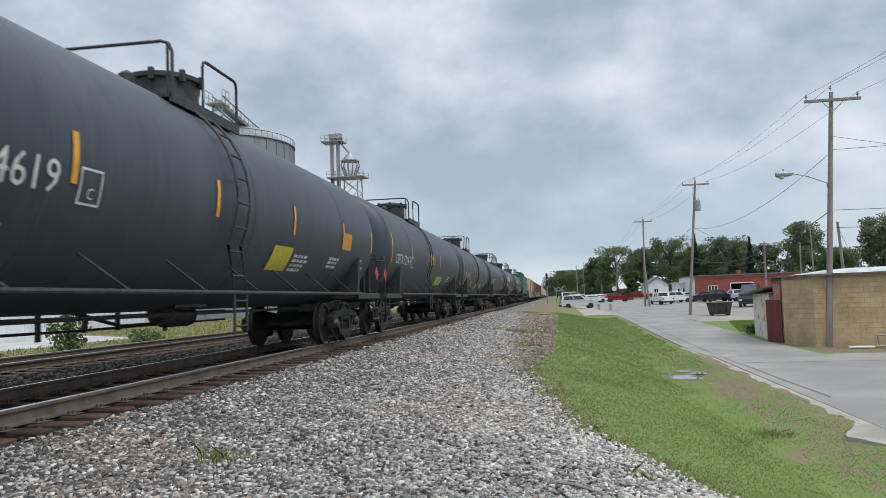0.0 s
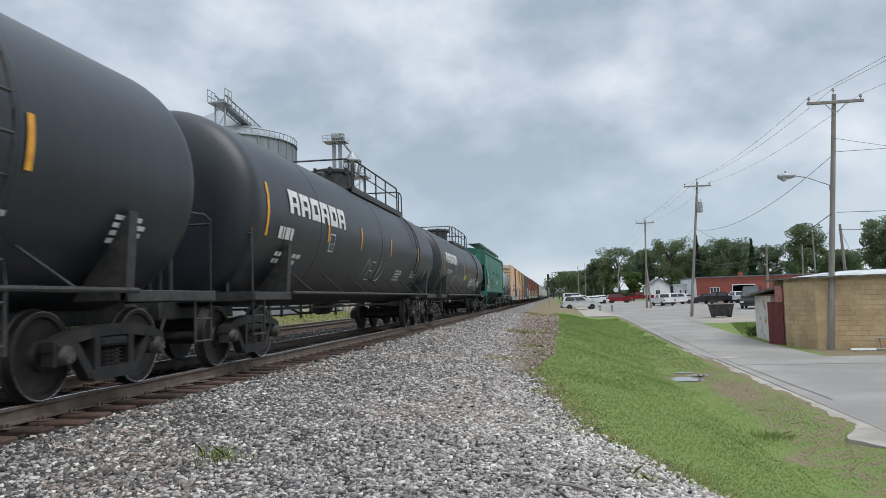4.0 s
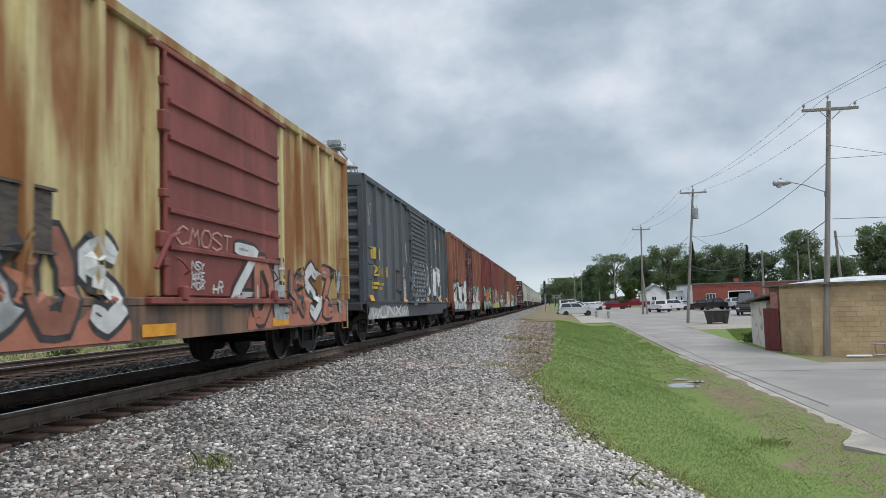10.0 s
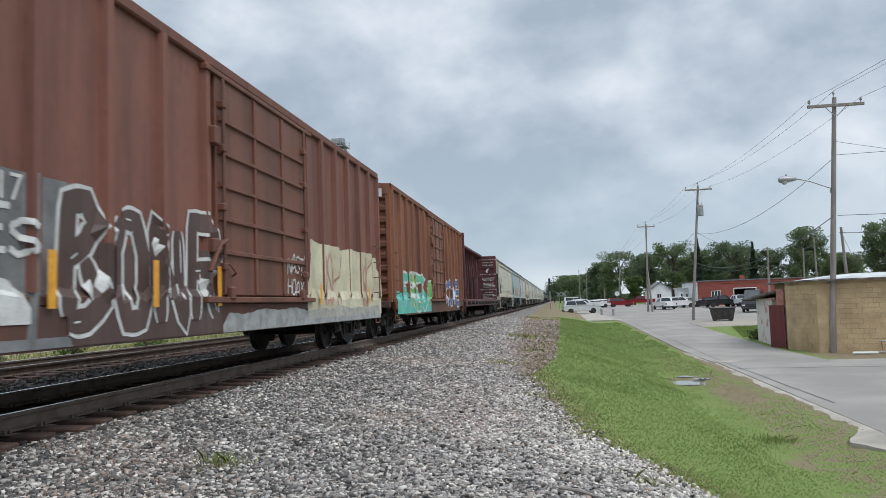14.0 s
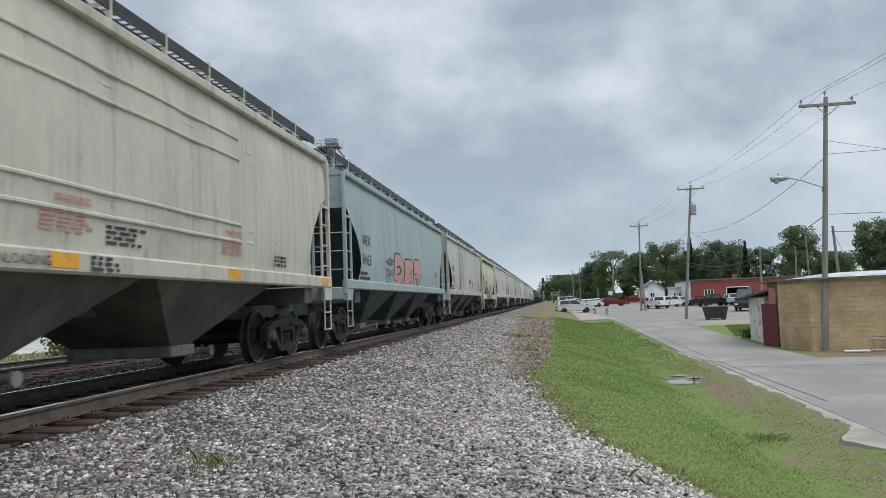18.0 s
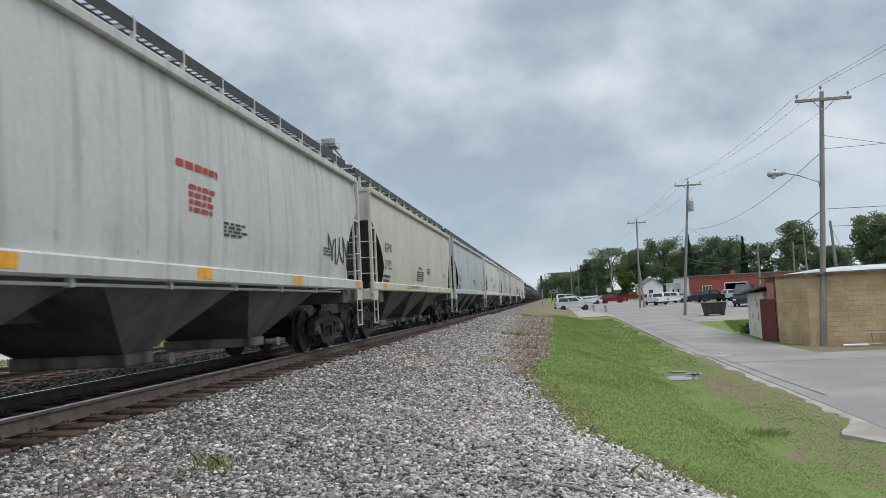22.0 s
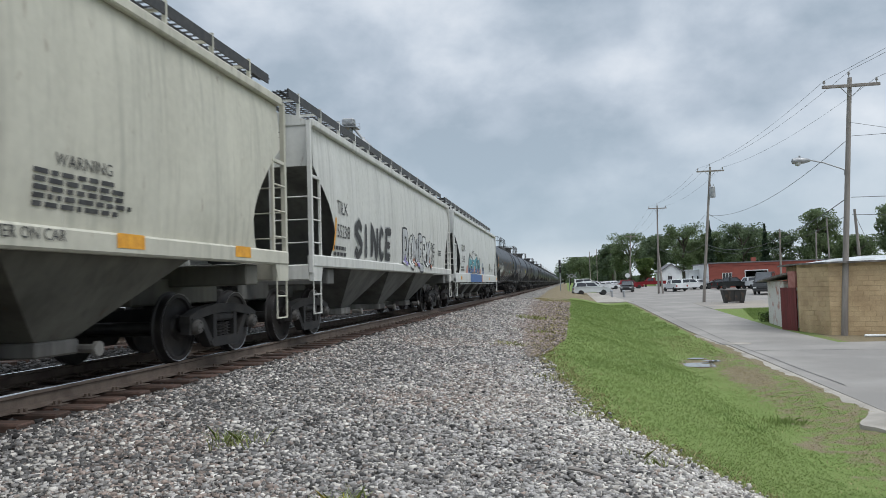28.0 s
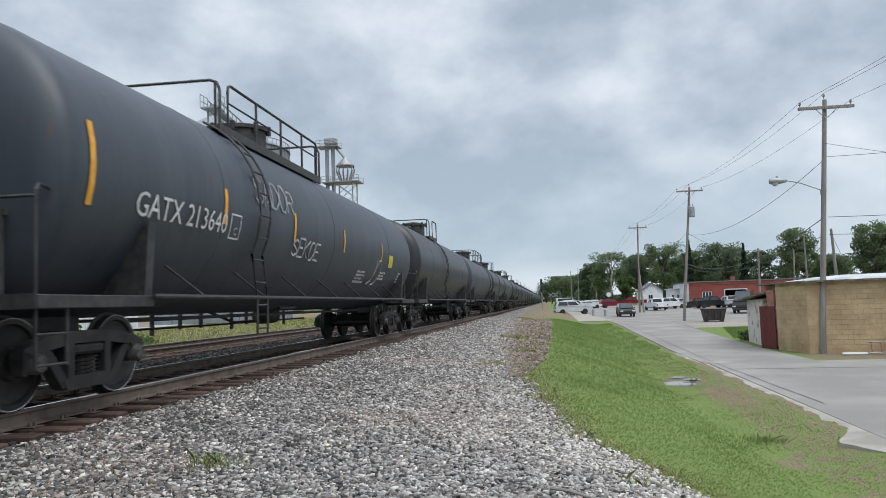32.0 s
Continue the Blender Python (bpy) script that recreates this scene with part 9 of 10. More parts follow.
    for tx, yq, zq in (("LD LMT", 7.0, 0.96), ("225300", 8.1, 0.96), ("LT WT", 7.0, 0.83), ("60700", 8.1, 0.83)):
        stencil(car, tx, 0.13, yq, zq, lambda y, z: 1.48, STENCIL)
    for k in (0.25, 0.418, 0.9):
        b = B()
        b.sheet([[(1.486, y0 + (y1 - y0) * k + d, z) for d in (0, 0.5)] for z in (0.86, 1.0)])
        part("reflector", b, YELLOW, car, smooth=False)
    return car


centrebeam(256.2, 22.2)

# ---- tank cars, lettered ----
GREY_TANK = "dark charcoal tank car with yellow reflector strips on rails"
BLACK_TANK = "glossy black pressure tank car with white stencilled lettering"
TAGGED_TANK = "black pressure tank car with spray-painted tags along its side"
SMALL = dict(rails=(7.7, 8.9), crosses=(6.85,), manway=8.4, ladder_y=7.35)
LONG = dict(rails=(8.75, 14.1), crosses=(8.6, 14.85), manway=10.2, ladder_y=13.9)
STRIPS = (0.98, 4.16, 7.25, 10.3, 13.4, 15.9)
tank_specs = [  # front, end, paint, label, mark, number, where the lettering begins, its size, fittings, strips, notice
    (2.3, 19.5, TANK_DARK, GREY_TANK, "", "4619", 2.08, 0.44, dict(rails=(8.05, 9.25), crosses=(7.15,), manway=8.75, ladder_y=7.7), STRIPS, 4.3),
    (19.5, 36.9, TANK_DARK, GREY_TANK, "CBTX", "721476", 1.8, 0.40, SMALL, STRIPS, 4.25),
    (36.9, 53.8, TANK_DARK, GREY_TANK, "TILX", "285038", 1.85, 0.37, SMALL, (0.95, 4.04, 6.65, 10.0, 13.1, 15.4), 4.35),
    (53.8, 72.5, TANK_BLACK, BLACK_TANK, "CBTX", "785620", 1.55, 0.41, LONG, (1.08, 4.4, 6.45, 8.77, 14.6), 4.7),
    (72.5, 91.3, TANK_BLACK, BLACK_TANK, "", "", 1.95, 0.28, LONG, (1.15, 4.6, 7.2, 10.4, 14.6), 4.75),
    (91.3, 110.9, TANK_BLACK, TAGGED_TANK, "PROX", "36591", 2.8, 0.28, LONG, (1.6, 5.35, 8.6, 10.9, 13.0, 15.4), 5.62),
    (487.3, 506.4, TANK_BLACK, TAGGED_TANK, "TILX", "304324", 1.5, 0.34, dict(LONG, rails=(10.0, 14.1), crosses=(9.0, 14.4), manway=9.7, ladder_y=14.1), (1.0, 3.66, 6.39, 9.29, 12.07), 3.95),
    (506.4, 526.2, TANK_DARK, GREY_TANK, "GATX", "213640", 2.1, 0.40, dict(rails=(5.8, 10.5), crosses=(5.5, 10.7), manway=8.6, ladder_y=5.45), (1.0, 4.36, 7.3, 10.6, 14.4), 4.6)]
TANKS = []
for i, (a, c, p, label, mark, num, ty, tsz, fit_, stp, pl) in enumerate(tank_specs):
    L = c - a
    tc_, tfx = tank_car(a, L, p, label, 1.57, 2.45, trucks=2.0, nose=0.5 if 3 <= i <= 5 else 0.1, rear=1.35 if i == 2 else 0.72, **fit_)
    TANKS.append((tc_, tfx, L))
    dress_tank(tc_, tfx, L, mark, num, ty, 2.0, tsz, strips=stp, seed=70 + i, bar_mark=not (num and mark), plate=pl, shell=p)


def end_letters(i, text, size, x, z):
    """White lettering on the front head of a tank."""
    me = letters(text, size, 0, 0, lambda y, q: 0.0, 0.0)
    def head(a, c):
        q = math.acos(min(1.0, (math.hypot(a, c - 2.45) / 1.57) ** (1 / 0.62)))
        return 0.72 + 0.42 * (1 - math.sin(q) ** 0.8) - 0.014
    me.v = [(x + v[1], head(x + v[1], z + v[2]), z + v[2]) for v in me.v]
    part("lettering", me, STENCIL, TANKS[i][0], smooth=False)


end_letters(3, "785620", 0.24, -0.32, 3.02)
end_letters(3, "US GAL", 0.12, -0.2, 2.82)
end_letters(2, "285038", 0.24, -0.1, 3.05)
tc_, tfx, L = TANKS[0]
ORANGE_MARK = mat("orange_notice", (0.60, 0.28, 0.05), (0.5, 0.2, 0.04), 0.6, scale=6, bump=0)
YELLOW_MARK = mat("yellow_notice", (0.62, 0.52, 0.04), (0.5, 0.42, 0.05), 0.6, scale=6, bump=0)
for k, (i, y0_, z0_, w_, h_, m_) in enumerate(((0, 13.4, 2.05, 0.7, 0.36, ORANGE_MARK), (0, 9.6, 1.5, 0.9, 0.4, YELLOW_MARK), (1, 8.0, 2.2, 0.7, 0.34, ORANGE_MARK), (1, 10.0, 1.45, 0.8, 0.36, YELLOW_MARK), (2, 4.8, 1.55, 0.7, 0.3, ORANGE_MARK), (2, 7.9, 1.4, 0.6, 0.36, YELLOW_MARK),
                                              (3, 11.1, 2.2, 0.6, 0.36, YELLOW_MARK), (5, 8.92, 1.84, 0.7, 0.28, YELLOW_MARK), (6, 15.4, 2.1, 0.5, 0.4, YELLOW_MARK), (7, 15.4, 2.0, 0.5, 0.34, YELLOW_MARK))):
    b = B()
    patch(b, y0_, y0_ + w_, z0_, z0_ + h_, TANKS[i][1], 0.013, 3, 6)
    part("notice", b, m_, TANKS[i][0], "small orange or yellow notice", smooth=False)
for i, y0_ in ((4, 2.4), (5, 2.4)):
    for k in range(6):
        b = B()
        ya, za = y0_ + k * 0.59, 2.46
        for a_, c_, p_, q_ in ((0.0, 0.17, 0.0, 0.42), (0.17, 0.5, 0.30, 0.42), (0.36, 0.5, 0.0, 0.30), (0.17, 0.36, 0.0 if k in (2, 4) else 0.13, 0.12 if k in (2, 4) else 0.20)):
            patch(b, ya + a_, ya + c_, za + p_, za + q_, TANKS[i][1], 0.012, 2, 5)
        part("owner_emblem", b, STENCIL, TANKS[i][0], "white block of the owner's emblem", smooth=False)
for i, tx, y0_, y1_, z0_, z1_, m_, w_ in ((5, "SHO", 2.15, 2.95, 1.6, 2.0, TAGGREY, 0.018), (5, "SLOR", 4.4, 5.5, 1.45, 1.95, TAGGREY, 0.016), (5, "WVWV", 6.4, 8.7, 1.75, 2.15, TAGGREY, 0.012), (5, "SUNS", 8.4, 9.5, 1.38, 1.7, TAGGREY, 0.014),
                                          (5, "WVV", 10.0, 11.7, 1.85, 2.35, TAGGREY, 0.012), (5, "BENAKS", 11.6, 13.1, 1.6, 1.95, WHITESPRAY, 0.02), (5, "SOWER", 12.9, 14.6, 1.65, 2.0, WHITESPRAY, 0.02), (5, "KROMBET", 14.6, 17.6, 1.4, 1.85, WHITESPRAY, 0.024),
                                          (6, "WEWEN", 3.4, 5.3, 1.25, 2.25, WHITESPRAY, 0.035), (6, "MUMB", 3.9, 5.7, 1.45, 2.1, WHITESPRAY, 0.03), (6, "JE", 5.9, 6.5, 1.35, 1.75, TAGGREY, 0.02), (6, "GRETA", 8.3, 10.3, 1.4, 1.85, TAGGREY, 0.028), (6, "SL", 11.7, 12.6, 1.8, 2.0, TEAL, 0.02),
                                          (7, "SADOR", 5.5, 7.3, 2.55, 2.95, TAGGREY, 0.02), (7, "SEKOE", 7.3, 8.9, 1.85, 2.15, TAGGREY, 0.02), (7, "JO", 13.4, 14.6, 1.5, 2.1, TAGGREY, 0.02), (4, "MENU", 8.0, 10.0, 1.5, 2.0, TAGGREY, 0.015)):
    tag(TANKS[i][0], tx, y0_, y1_, z0_, z1_, TANKS[i][1], m_, i * 9 + int(y0_), w_)
cloud(TANKS[6][0], 6.3, 8.3, 1.4, 1.95, TANKS[6][1], mat("faded_red_spray", (0.05, 0.014, 0.016), (0.03, 0.014, 0.016), 0.5, scale=3, bump=0), 2, "faded red cloud of spray paint", 0.3)
stencil(TANKS[6][0], "NON-ODORIZED", 0.16, 15.9, 1.95, TANKS[6][1], STENCIL)
stencil(TANKS[6][0], "PROPYLENE", 0.16, 15.9, 1.75, TANKS[6][1], STENCIL)
for i, y0_, z0_, tx in ((2, 1.75, 1.80, "LD LMT 197200LB 56700KG"), (2, 1.65, 1.62, "LT WT 94800LB 43000KG"), (3, 2.15, 1.83, "LD LMT 162900 LB 73900 KG"), (3, 2.12, 1.68, "LT WT 100100 LB 45400 KG")):
    stencil(TANKS[i][0], tx, 0.15, y0_, z0_, TANKS[i][1], STENCIL)
for k, (tx, zq) in enumerate((("LD LMT 229500", 2.02), ("LT WT 56600", 1.86))):
    stencil(hop[3][0], tx, 0.15, 2.8, zq, hop[3][1], DARKTEXT)
# hazard placards at the ends
for i in (0, 1):
    for yq in (0.5, TANKS[i][2] - 0.5):
        b = B()
        b.prism([(yq, 1.42), (yq + 0.19, 1.61), (yq, 1.80), (yq - 0.19, 1.61)], "x", 1.50, 1.506)
        part("placard", b, RED, TANKS[i][0], "red diamond hazard placard", smooth=False)
gt, gfx = tank_car(128.5, 12.4, TANK_GREY, "short pale grey tank car with white lettering", 1.42, 2.42, rails=(5.3, 8.1), crosses=(5.1, 8.3), manway=6.4, ladder_y=7.7, rear=0.45, trucks=1.95, iron=mat("grey_railing_paint", (0.10, 0.11, 0.115), (0.06, 0.06, 0.06), 0.6, scale=6, bump=0.05))
dress_tank(gt, gfx, 12.4, "DKX", "111224", 2.28, 2.18, 0.36, STENCIL, (), 91, plate=4.6, shell=TANK_GREY)
for yq in (3.16, 5.5, 7.9):
    strip(gt, yq, 1.96, 2.38, gfx, ORANGE_MARK)
stencil(gt, "201000LB 91200KG", 0.13, 2.6, 1.85, gfx, STENCIL)
stencil(gt, "62000LB 28100KG NEW 9-88", 0.13, 2.6, 1.68, gfx, STENCIL)
cloud(gt, 10.2, 11.0, 1.75, 2.25, gfx, mat("faded_magenta_spray", (0.26, 0.09, 0.16), (0.2, 0.12, 0.17), 0.6, scale=3, bump=0), 3, "faded magenta cloud of spray paint", 0.3)
b = B()
patch(b, 8.7, 9.3, 1.7, 1.95, gfx, 0.013, 3, 4)
part("notice", b, ORANGE_MARK, gt, "small orange notice", smooth=False)
bars(gt, 9.0, 2.3, 5, 0.05, gfx, STENCIL, 95, 0.7)
part("dome_cover", B().lathe([(-0.35, 0.36), (0.0, 0.40), (0.2, 0.34), (0.33, 0.2), (0.38, 0.02)], "z", (0, 5.4, 4.0), 18), bpy.data.materials["grey_railing_paint"], gt, "round grey dome cover")

# ---- the rest of the train, far down the line ----
y_next = 526.2
LONG_LINE.append(True)
tail = []
for k, p in enumerate((TANK_BLACK, TANK_DARK)):
    tc_, tfx = tank_car(y_next, 18.2, p, GREY_TANK if k else "dark glossy tank car in the line of tank cars", 1.58, 2.5, trucks=2.0, **(LONG if k else SMALL))
    tail.append(tc_)
    y_next += 18.2
for k in range(3):
    cp = copy_thing(tail[k % 2], pose(TRACK, y_next, 0))
    TRAIN.append((cp, y_next, 18.2, []))
    y_next += 18.2


def far_tank(front, paint, rails):
    """A tank car that never comes nearer than a hundred metres: its main forms."""
    car = thing("tank_car", GREY_TANK, "tank car", pose(TRACK, front, 0), group="cars of the freight train")
    b = B()
    b.lathe([(0.75, 0.02), (0.8, 1.1), (1.1, 1.57), (17.1, 1.57), (17.4, 1.1), (17.45, 0.02)], "y", (0, 0, 2.45), 28)
    part("tank_shell", b, paint, car)
    part("draft_sill", B().box(-0.26, 0.26, 0.1, 18.1, 0.74, 1.06), RAILING, car)
    part("manway", B().lathe([(-0.1, 0.55), (0.45, 0.55), (0.56, 0.3)], "z", (0, rails[0] + 0.9, 4.02), 14), RAILING, car)
    b = B()
    for q in (-1.0, 1.0):
        b.tube([(q, rails[0], 3.75), (q, rails[0], 4.56), (q, rails[1], 4.56), (q, rails[1], 3.75)], 0.03, 5)
    part("safety_railing", b, RAILING, car)
    part("side_handrail", B().tube([(1.6, 2.0, 1.08), (1.6, 16.2, 1.08)], 0.03, 5), RAILING, car)
    part("ladder", B().box(1.5, 1.6, 13.9, 14.3, 0.6, 3.0), RAILING, car)
    for y in (2.0, 16.2):
        t = part("truck", BOLSTER, IRON, car)
        t.location = (0, y, 0)
        for dy in (-0.889, 0.889):
            part("wheelset", WHEELSET_FAR, WHEEL, t).location = (0, dy, 0.457)
        part("side_frame", SIDE_FRAME, IRON, t)
    return car


far = [far_tank(y_next, TANK_BLACK, (8.75, 14.1)), far_tank(y_next + 18.2, TANK_DARK, (7.7, 8.9))]
for k, car_ in enumerate(far):
    TRAIN.append((car_, y_next + 18.2 * k, 18.2, []))
y_next += 36.4
for k in range(34):
    cp = copy_thing(far[k % 2], pose(TRACK, y_next, 0))
    TRAIN.append((cp, y_next, 18.2, []))
    y_next += 18.2
# the cars that have already gone by
for k in range(2):
    cp = copy_thing(tail[1], pose(TRACK, 2.3 - 18.2 * (k + 1), 0))
    TRAIN.append((cp, 2.3 - 18.2 * (k + 1), 18.2, []))


# ---- loose stones and grass on the ground ----
STONE = mat("ballast_stone", (0.245, 0.233, 0.222), (0.175, 0.168, 0.162), 0.9, scale=2.0, bump=0.3, bscale=90, isle=0.92, grain=0.15, dist=0.004)
STONE_PALE = mat("pale_ballast_stone", (0.47, 0.445, 0.41), (0.36, 0.335, 0.305), 0.9, scale=2.0, bump=0.3, bscale=90, isle=0.6, grain=0.12, dist=0.004)
# darker apron stones that paint in the train's shade beside the rail
STONE_NEARSHADE = mat("near_shade_stone", (0.10, 0.097, 0.094), (0.07, 0.068, 0.067), 0.9, scale=2.0, bump=0.3, bscale=90, isle=0.5, grain=0.12, dist=0.004)
STONE_BROWN = mat("brown_ballast_stone", (0.25, 0.20, 0.172), (0.175, 0.148, 0.132), 0.9, scale=2.0, bump=0.3, bscale=90, isle=0.6, grain=0.12, dist=0.004)
# track bed stones: near-black colour carries the shade beneath the cars
STONE_BEDSHADE = mat("bed_shade_stone", (0.052, 0.048, 0.046), (0.026, 0.025, 0.024), 0.95, scale=2.0, bump=0.3, bscale=90, isle=0.7, grain=0.12, dist=0.004)
GRASS = leaf_mat("grass_blades", (0.15, 0.225, 0.062), (0.235, 0.30, 0.10), 0.15, 0.7)
DRYGRASS = mat("dry_grass_blades", (0.36, 0.305, 0.17), (0.27, 0.24, 0.12), 0.9, scale=1.5, bump=0, isle=0.35, grain=0.05, spec=0.1)
WEED = mat("weed_leaves", (0.10, 0.15, 0.03), (0.16, 0.17, 0.05), 0.8, scale=5, bump=0, isle=0.3)


def ball():
    """A rough block: the eight corners of a cube."""
    v = np.array([(x, y, z) for x in (-0.8, 0.8) for y in (-0.8, 0.8) for z in (-0.8, 0.8)])
    f = np.array([(0, 1, 3, 2), (4, 6, 7, 5), (0, 4, 5, 1), (2, 3, 7, 6), (0, 2, 6, 4), (1, 5, 7, 3)])
    return v, f


def strewn(name, label, X, Y, size, seed, sink=0.25, material=None):
    rng = np.random.default_rng(seed)
    v, f = ball()
    n = len(X)
    Z = surface_z(X, Y)
    sc = size[:, None] * rng.uniform(0.6, 1.25, (n, 3)) * (1, 1, 0.72)
    V = v[None] * (1 + rng.uniform(-0.38, 0.30, (n, len(v), 1))) * sc[:, None, :]
    a, e_ = rng.uniform(0, 6.283, n), rng.uniform(-0.6, 0.6, n)
    ca, sa, ce, se = np.cos(a), np.sin(a), np.cos(e_), np.sin(e_)
    x, y, z = V[..., 0], V[..., 1], V[..., 2]
    y, z = y * ce[:, None] - z * se[:, None], y * se[:, None] + z * ce[:, None]
    x, y = x * ca[:, None] - y * sa[:, None], x * sa[:, None] + y * ca[:, None]
    V = np.stack([x + X[:, None], y + Y[:, None], z + (Z + size * (0.5 - sink) + rng.uniform(-0.006, 0.02, n))[:, None]], -1).reshape(-1, 3)
    F = (f[None] + (np.arange(n) * len(v))[:, None, None]).reshape(-1, 4)
    me = from_numpy(name, V, F, material or STONE)
    return tagged(new(name, me), label, "stones", kind="stuff")


rng_ = np.random.default_rng(12)
# apron, dense where the camera stands near
n_ = 300000
yy_ = 3.6 * (60 / 3.6) ** (rng_.random(n_) ** 0.9)
xx_ = rng_.uniform(-4.75, 2.2, n_)
keep = (xx_ < gravel_edge(yy_) + rng_.normal(0, 0.2, n_)) & (np.abs(xx_) < 0.62 * yy_ + 2.0) & (xx_ > -0.78 * yy_ - 0.4)
xx_, yy_ = xx_[keep], yy_[keep]
size_ = 0.0105 + 0.013 * rng_.random(len(xx_)) ** 2 + 0.0006 * yy_
spots = np.array([noise.noise((x * 0.45, y * 0.35, 2.0)) for x, y in zip(xx_, yy_)])
edge_ = gravel_edge(yy_)
pale_ = rng_.random(len(xx_)) < np.clip(0.22 + 0.70 * np.clip(1 - (edge_ - xx_) / 2.4, 0, 1) ** 1.3 * np.clip((15 - yy_) / 7, 0.12, 1), 0, 0.9)
brown_ = ~pale_ & (rng_.random(len(xx_)) < 0.10 + 0.55 * np.clip(spots * 2.2, 0, 1) + 0.5 * np.clip(1 - (edge_ - xx_) / 0.8, 0, 1) * np.clip((yy_ - 14) / 5, 0, 1))
# more shade-coloured stones the nearer they lie to the train
near_shade_ = ~pale_ & ~brown_ & (rng_.random(len(xx_)) < np.clip((-1.0 - xx_) / 5.0, 0, 0.6))
for sel, m_, lb in ((near_shade_, STONE_NEARSHADE, "dark grey ballast stones beside the rail"), (pale_, STONE_PALE, "pale chipped stones of the ballast shoulder"), (brown_, STONE_BROWN, "brownish ballast stones with dirt between"), (~pale_ & ~brown_ & ~near_shade_, STONE, "grey angular ballast stones")):
    strewn("ballast", lb, xx_[sel], yy_[sel], size_[sel], 5 + len(lb), 0.25, m_)
# between and beside the rails of both tracks
n_ = 18000
yy_ = 4 + 40 * rng_.random(n_) ** 1.6
xx_ = rng_.uniform(-13.2, -4.5, n_)
keep = (np.abs((yy_ - 2.0) / 0.497 - np.round((yy_ - 2.0) / 0.497)) > 0.24) | (np.abs(xx_ - TRACK) > 1.32) & (np.abs(xx_ - TRACK_B) > 1.32)
for r_ in (TRACK - 0.7525, TRACK + 0.7525, TRACK_B - 0.7525, TRACK_B + 0.7525):
    keep &= np.abs(xx_ - r_) > 0.1
xx_, yy_ = xx_[keep], yy_[keep]
strewn("ballast", "ballast stones between the tracks, coloured as in the train's shade", xx_, yy_, 0.020 + 0.02 * rng_.random(len(xx_)) + 0.0006 * yy_, 6, 0.25, STONE_BEDSHADE)


def blades(name, label, X, Y, height, width, material, seed, lean=0.5, cat="grass"):
    rng = np.random.default_rng(seed)
    n = len(X)
    Z = surface_z(X, Y) - 0.008
    a = rng.uniform(0, 6.283, n)
    dx, dy = np.cos(a), np.sin(a)
    bx_, by_ = rng.normal(0, lean, n) * height, rng.normal(0, lean, n) * height
    P = np.stack([X, Y, Z], -1)
    side = np.stack([dx, dy, 0 * dx], -1) * (width / 2)[:, None]
    midp = P + np.stack([bx_ * 0.35, by_ * 0.35, height * 0.6], -1)
    tip_ = P + np.stack([bx_, by_, height], -1)
    V = np.stack([P - side, P + side, midp + side * 0.7, tip_, midp - side * 0.7], 1).reshape(-1, 3)
    F = np.arange(n * 5).reshape(n, 5)
    me = from_numpy(name, V, F, material)
    return tagged(new(name, me), label, cat, kind="stuff")


n_ = 230000
yy_ = 6.0 + 60 * rng_.random(n_) ** 1.8
xx_ = rng_.uniform(-1.6, 5.5, n_)
patchy = np.array([noise.noise((x * 0.5, y * 0.5, 7.0)) for x, y in zip(xx_, yy_)])
keep = (xx_ > gravel_edge(yy_) + 0.12 + 0.35 * rng_.random(n_) ** 2) & (xx_ < 5.35 - 0.3 * rng_.random(n_))
keep &= rng_.random(n_) > 1.4 * np.exp(-((xx_ - 3.9) ** 2 / 0.12 + (yy_ - 12.9) ** 2 / 0.4))
keep &= rng_.random(n_) > 1.5 * np.exp(-((xx_ - 4.2) ** 2 / 0.5 + (yy_ - 24.6) ** 2 / 2.2))
keep &= xx_ < 5.15 + 0.3 * np.sin(yy_ * 1.1) * np.sin(yy_ * 0.43 + 1)
keep &= ~((xx_ > 3.5 + 0.9 * patchy) & (yy_ > 9) & (yy_ < 33) & (rng_.random(n_) < 0.52))
keep &= rng_.random(n_) > 1.3 * np.exp(-((xx_ - 4.6) ** 2 / 0.5 + (yy_ - 21.0) ** 2 / 12))
keep &= rng_.random(n_) > 1.5 * np.exp(-((xx_ - 3.65) ** 2 / 0.12 + (yy_ - 12.6) ** 2 / 0.25))
keep &= ~((yy_ > 14) & (xx_ < gravel_edge(yy_) + np.interp(yy_, [16, 18, 22, 36, 52, 75], [0.0, 0.55, 1.15, 1.95, 2.5, 2.9]) + 0.6 * patchy + rng_.normal(0, 0.22, n_)) & (rng_.random(n_) < 0.93))
mottled = np.array([noise.noise((x * 1.2, y * 0.7, 3.0)) for x, y in zip(xx_, yy_)])
keep &= ~((xx_ > 3.3) & (yy_ < 26) & (mottled > 0.0) & (rng_.random(n_) < 0.6))
xx_, yy_, pp_ = xx_[keep], yy_[keep], patchy[keep]
blades("grass", "mown green grass on the verge", xx_, yy_, 0.014 + 0.018 * rng_.random(len(xx_)) + 0.02 * np.clip(pp_, 0, 1), 0.006 + 0.0007 * yy_, GRASS, 3, 0.95)
n_ = 16000
yy_ = 7 + 60 * rng_.random(n_) ** 1.5
xx_ = gravel_edge(yy_) + rng_.normal(0.3, 0.3, n_)
blades("dry_grass", "dry straw-coloured grass along the ballast edge", xx_, yy_, 0.02 + 0.035 * rng_.random(n_), 0.007 + 0.0006 * yy_, DRYGRASS, 4, 0.8)
n_ = 9000
yy_ = 8.5 + 26 * rng_.random(n_) ** 1.3
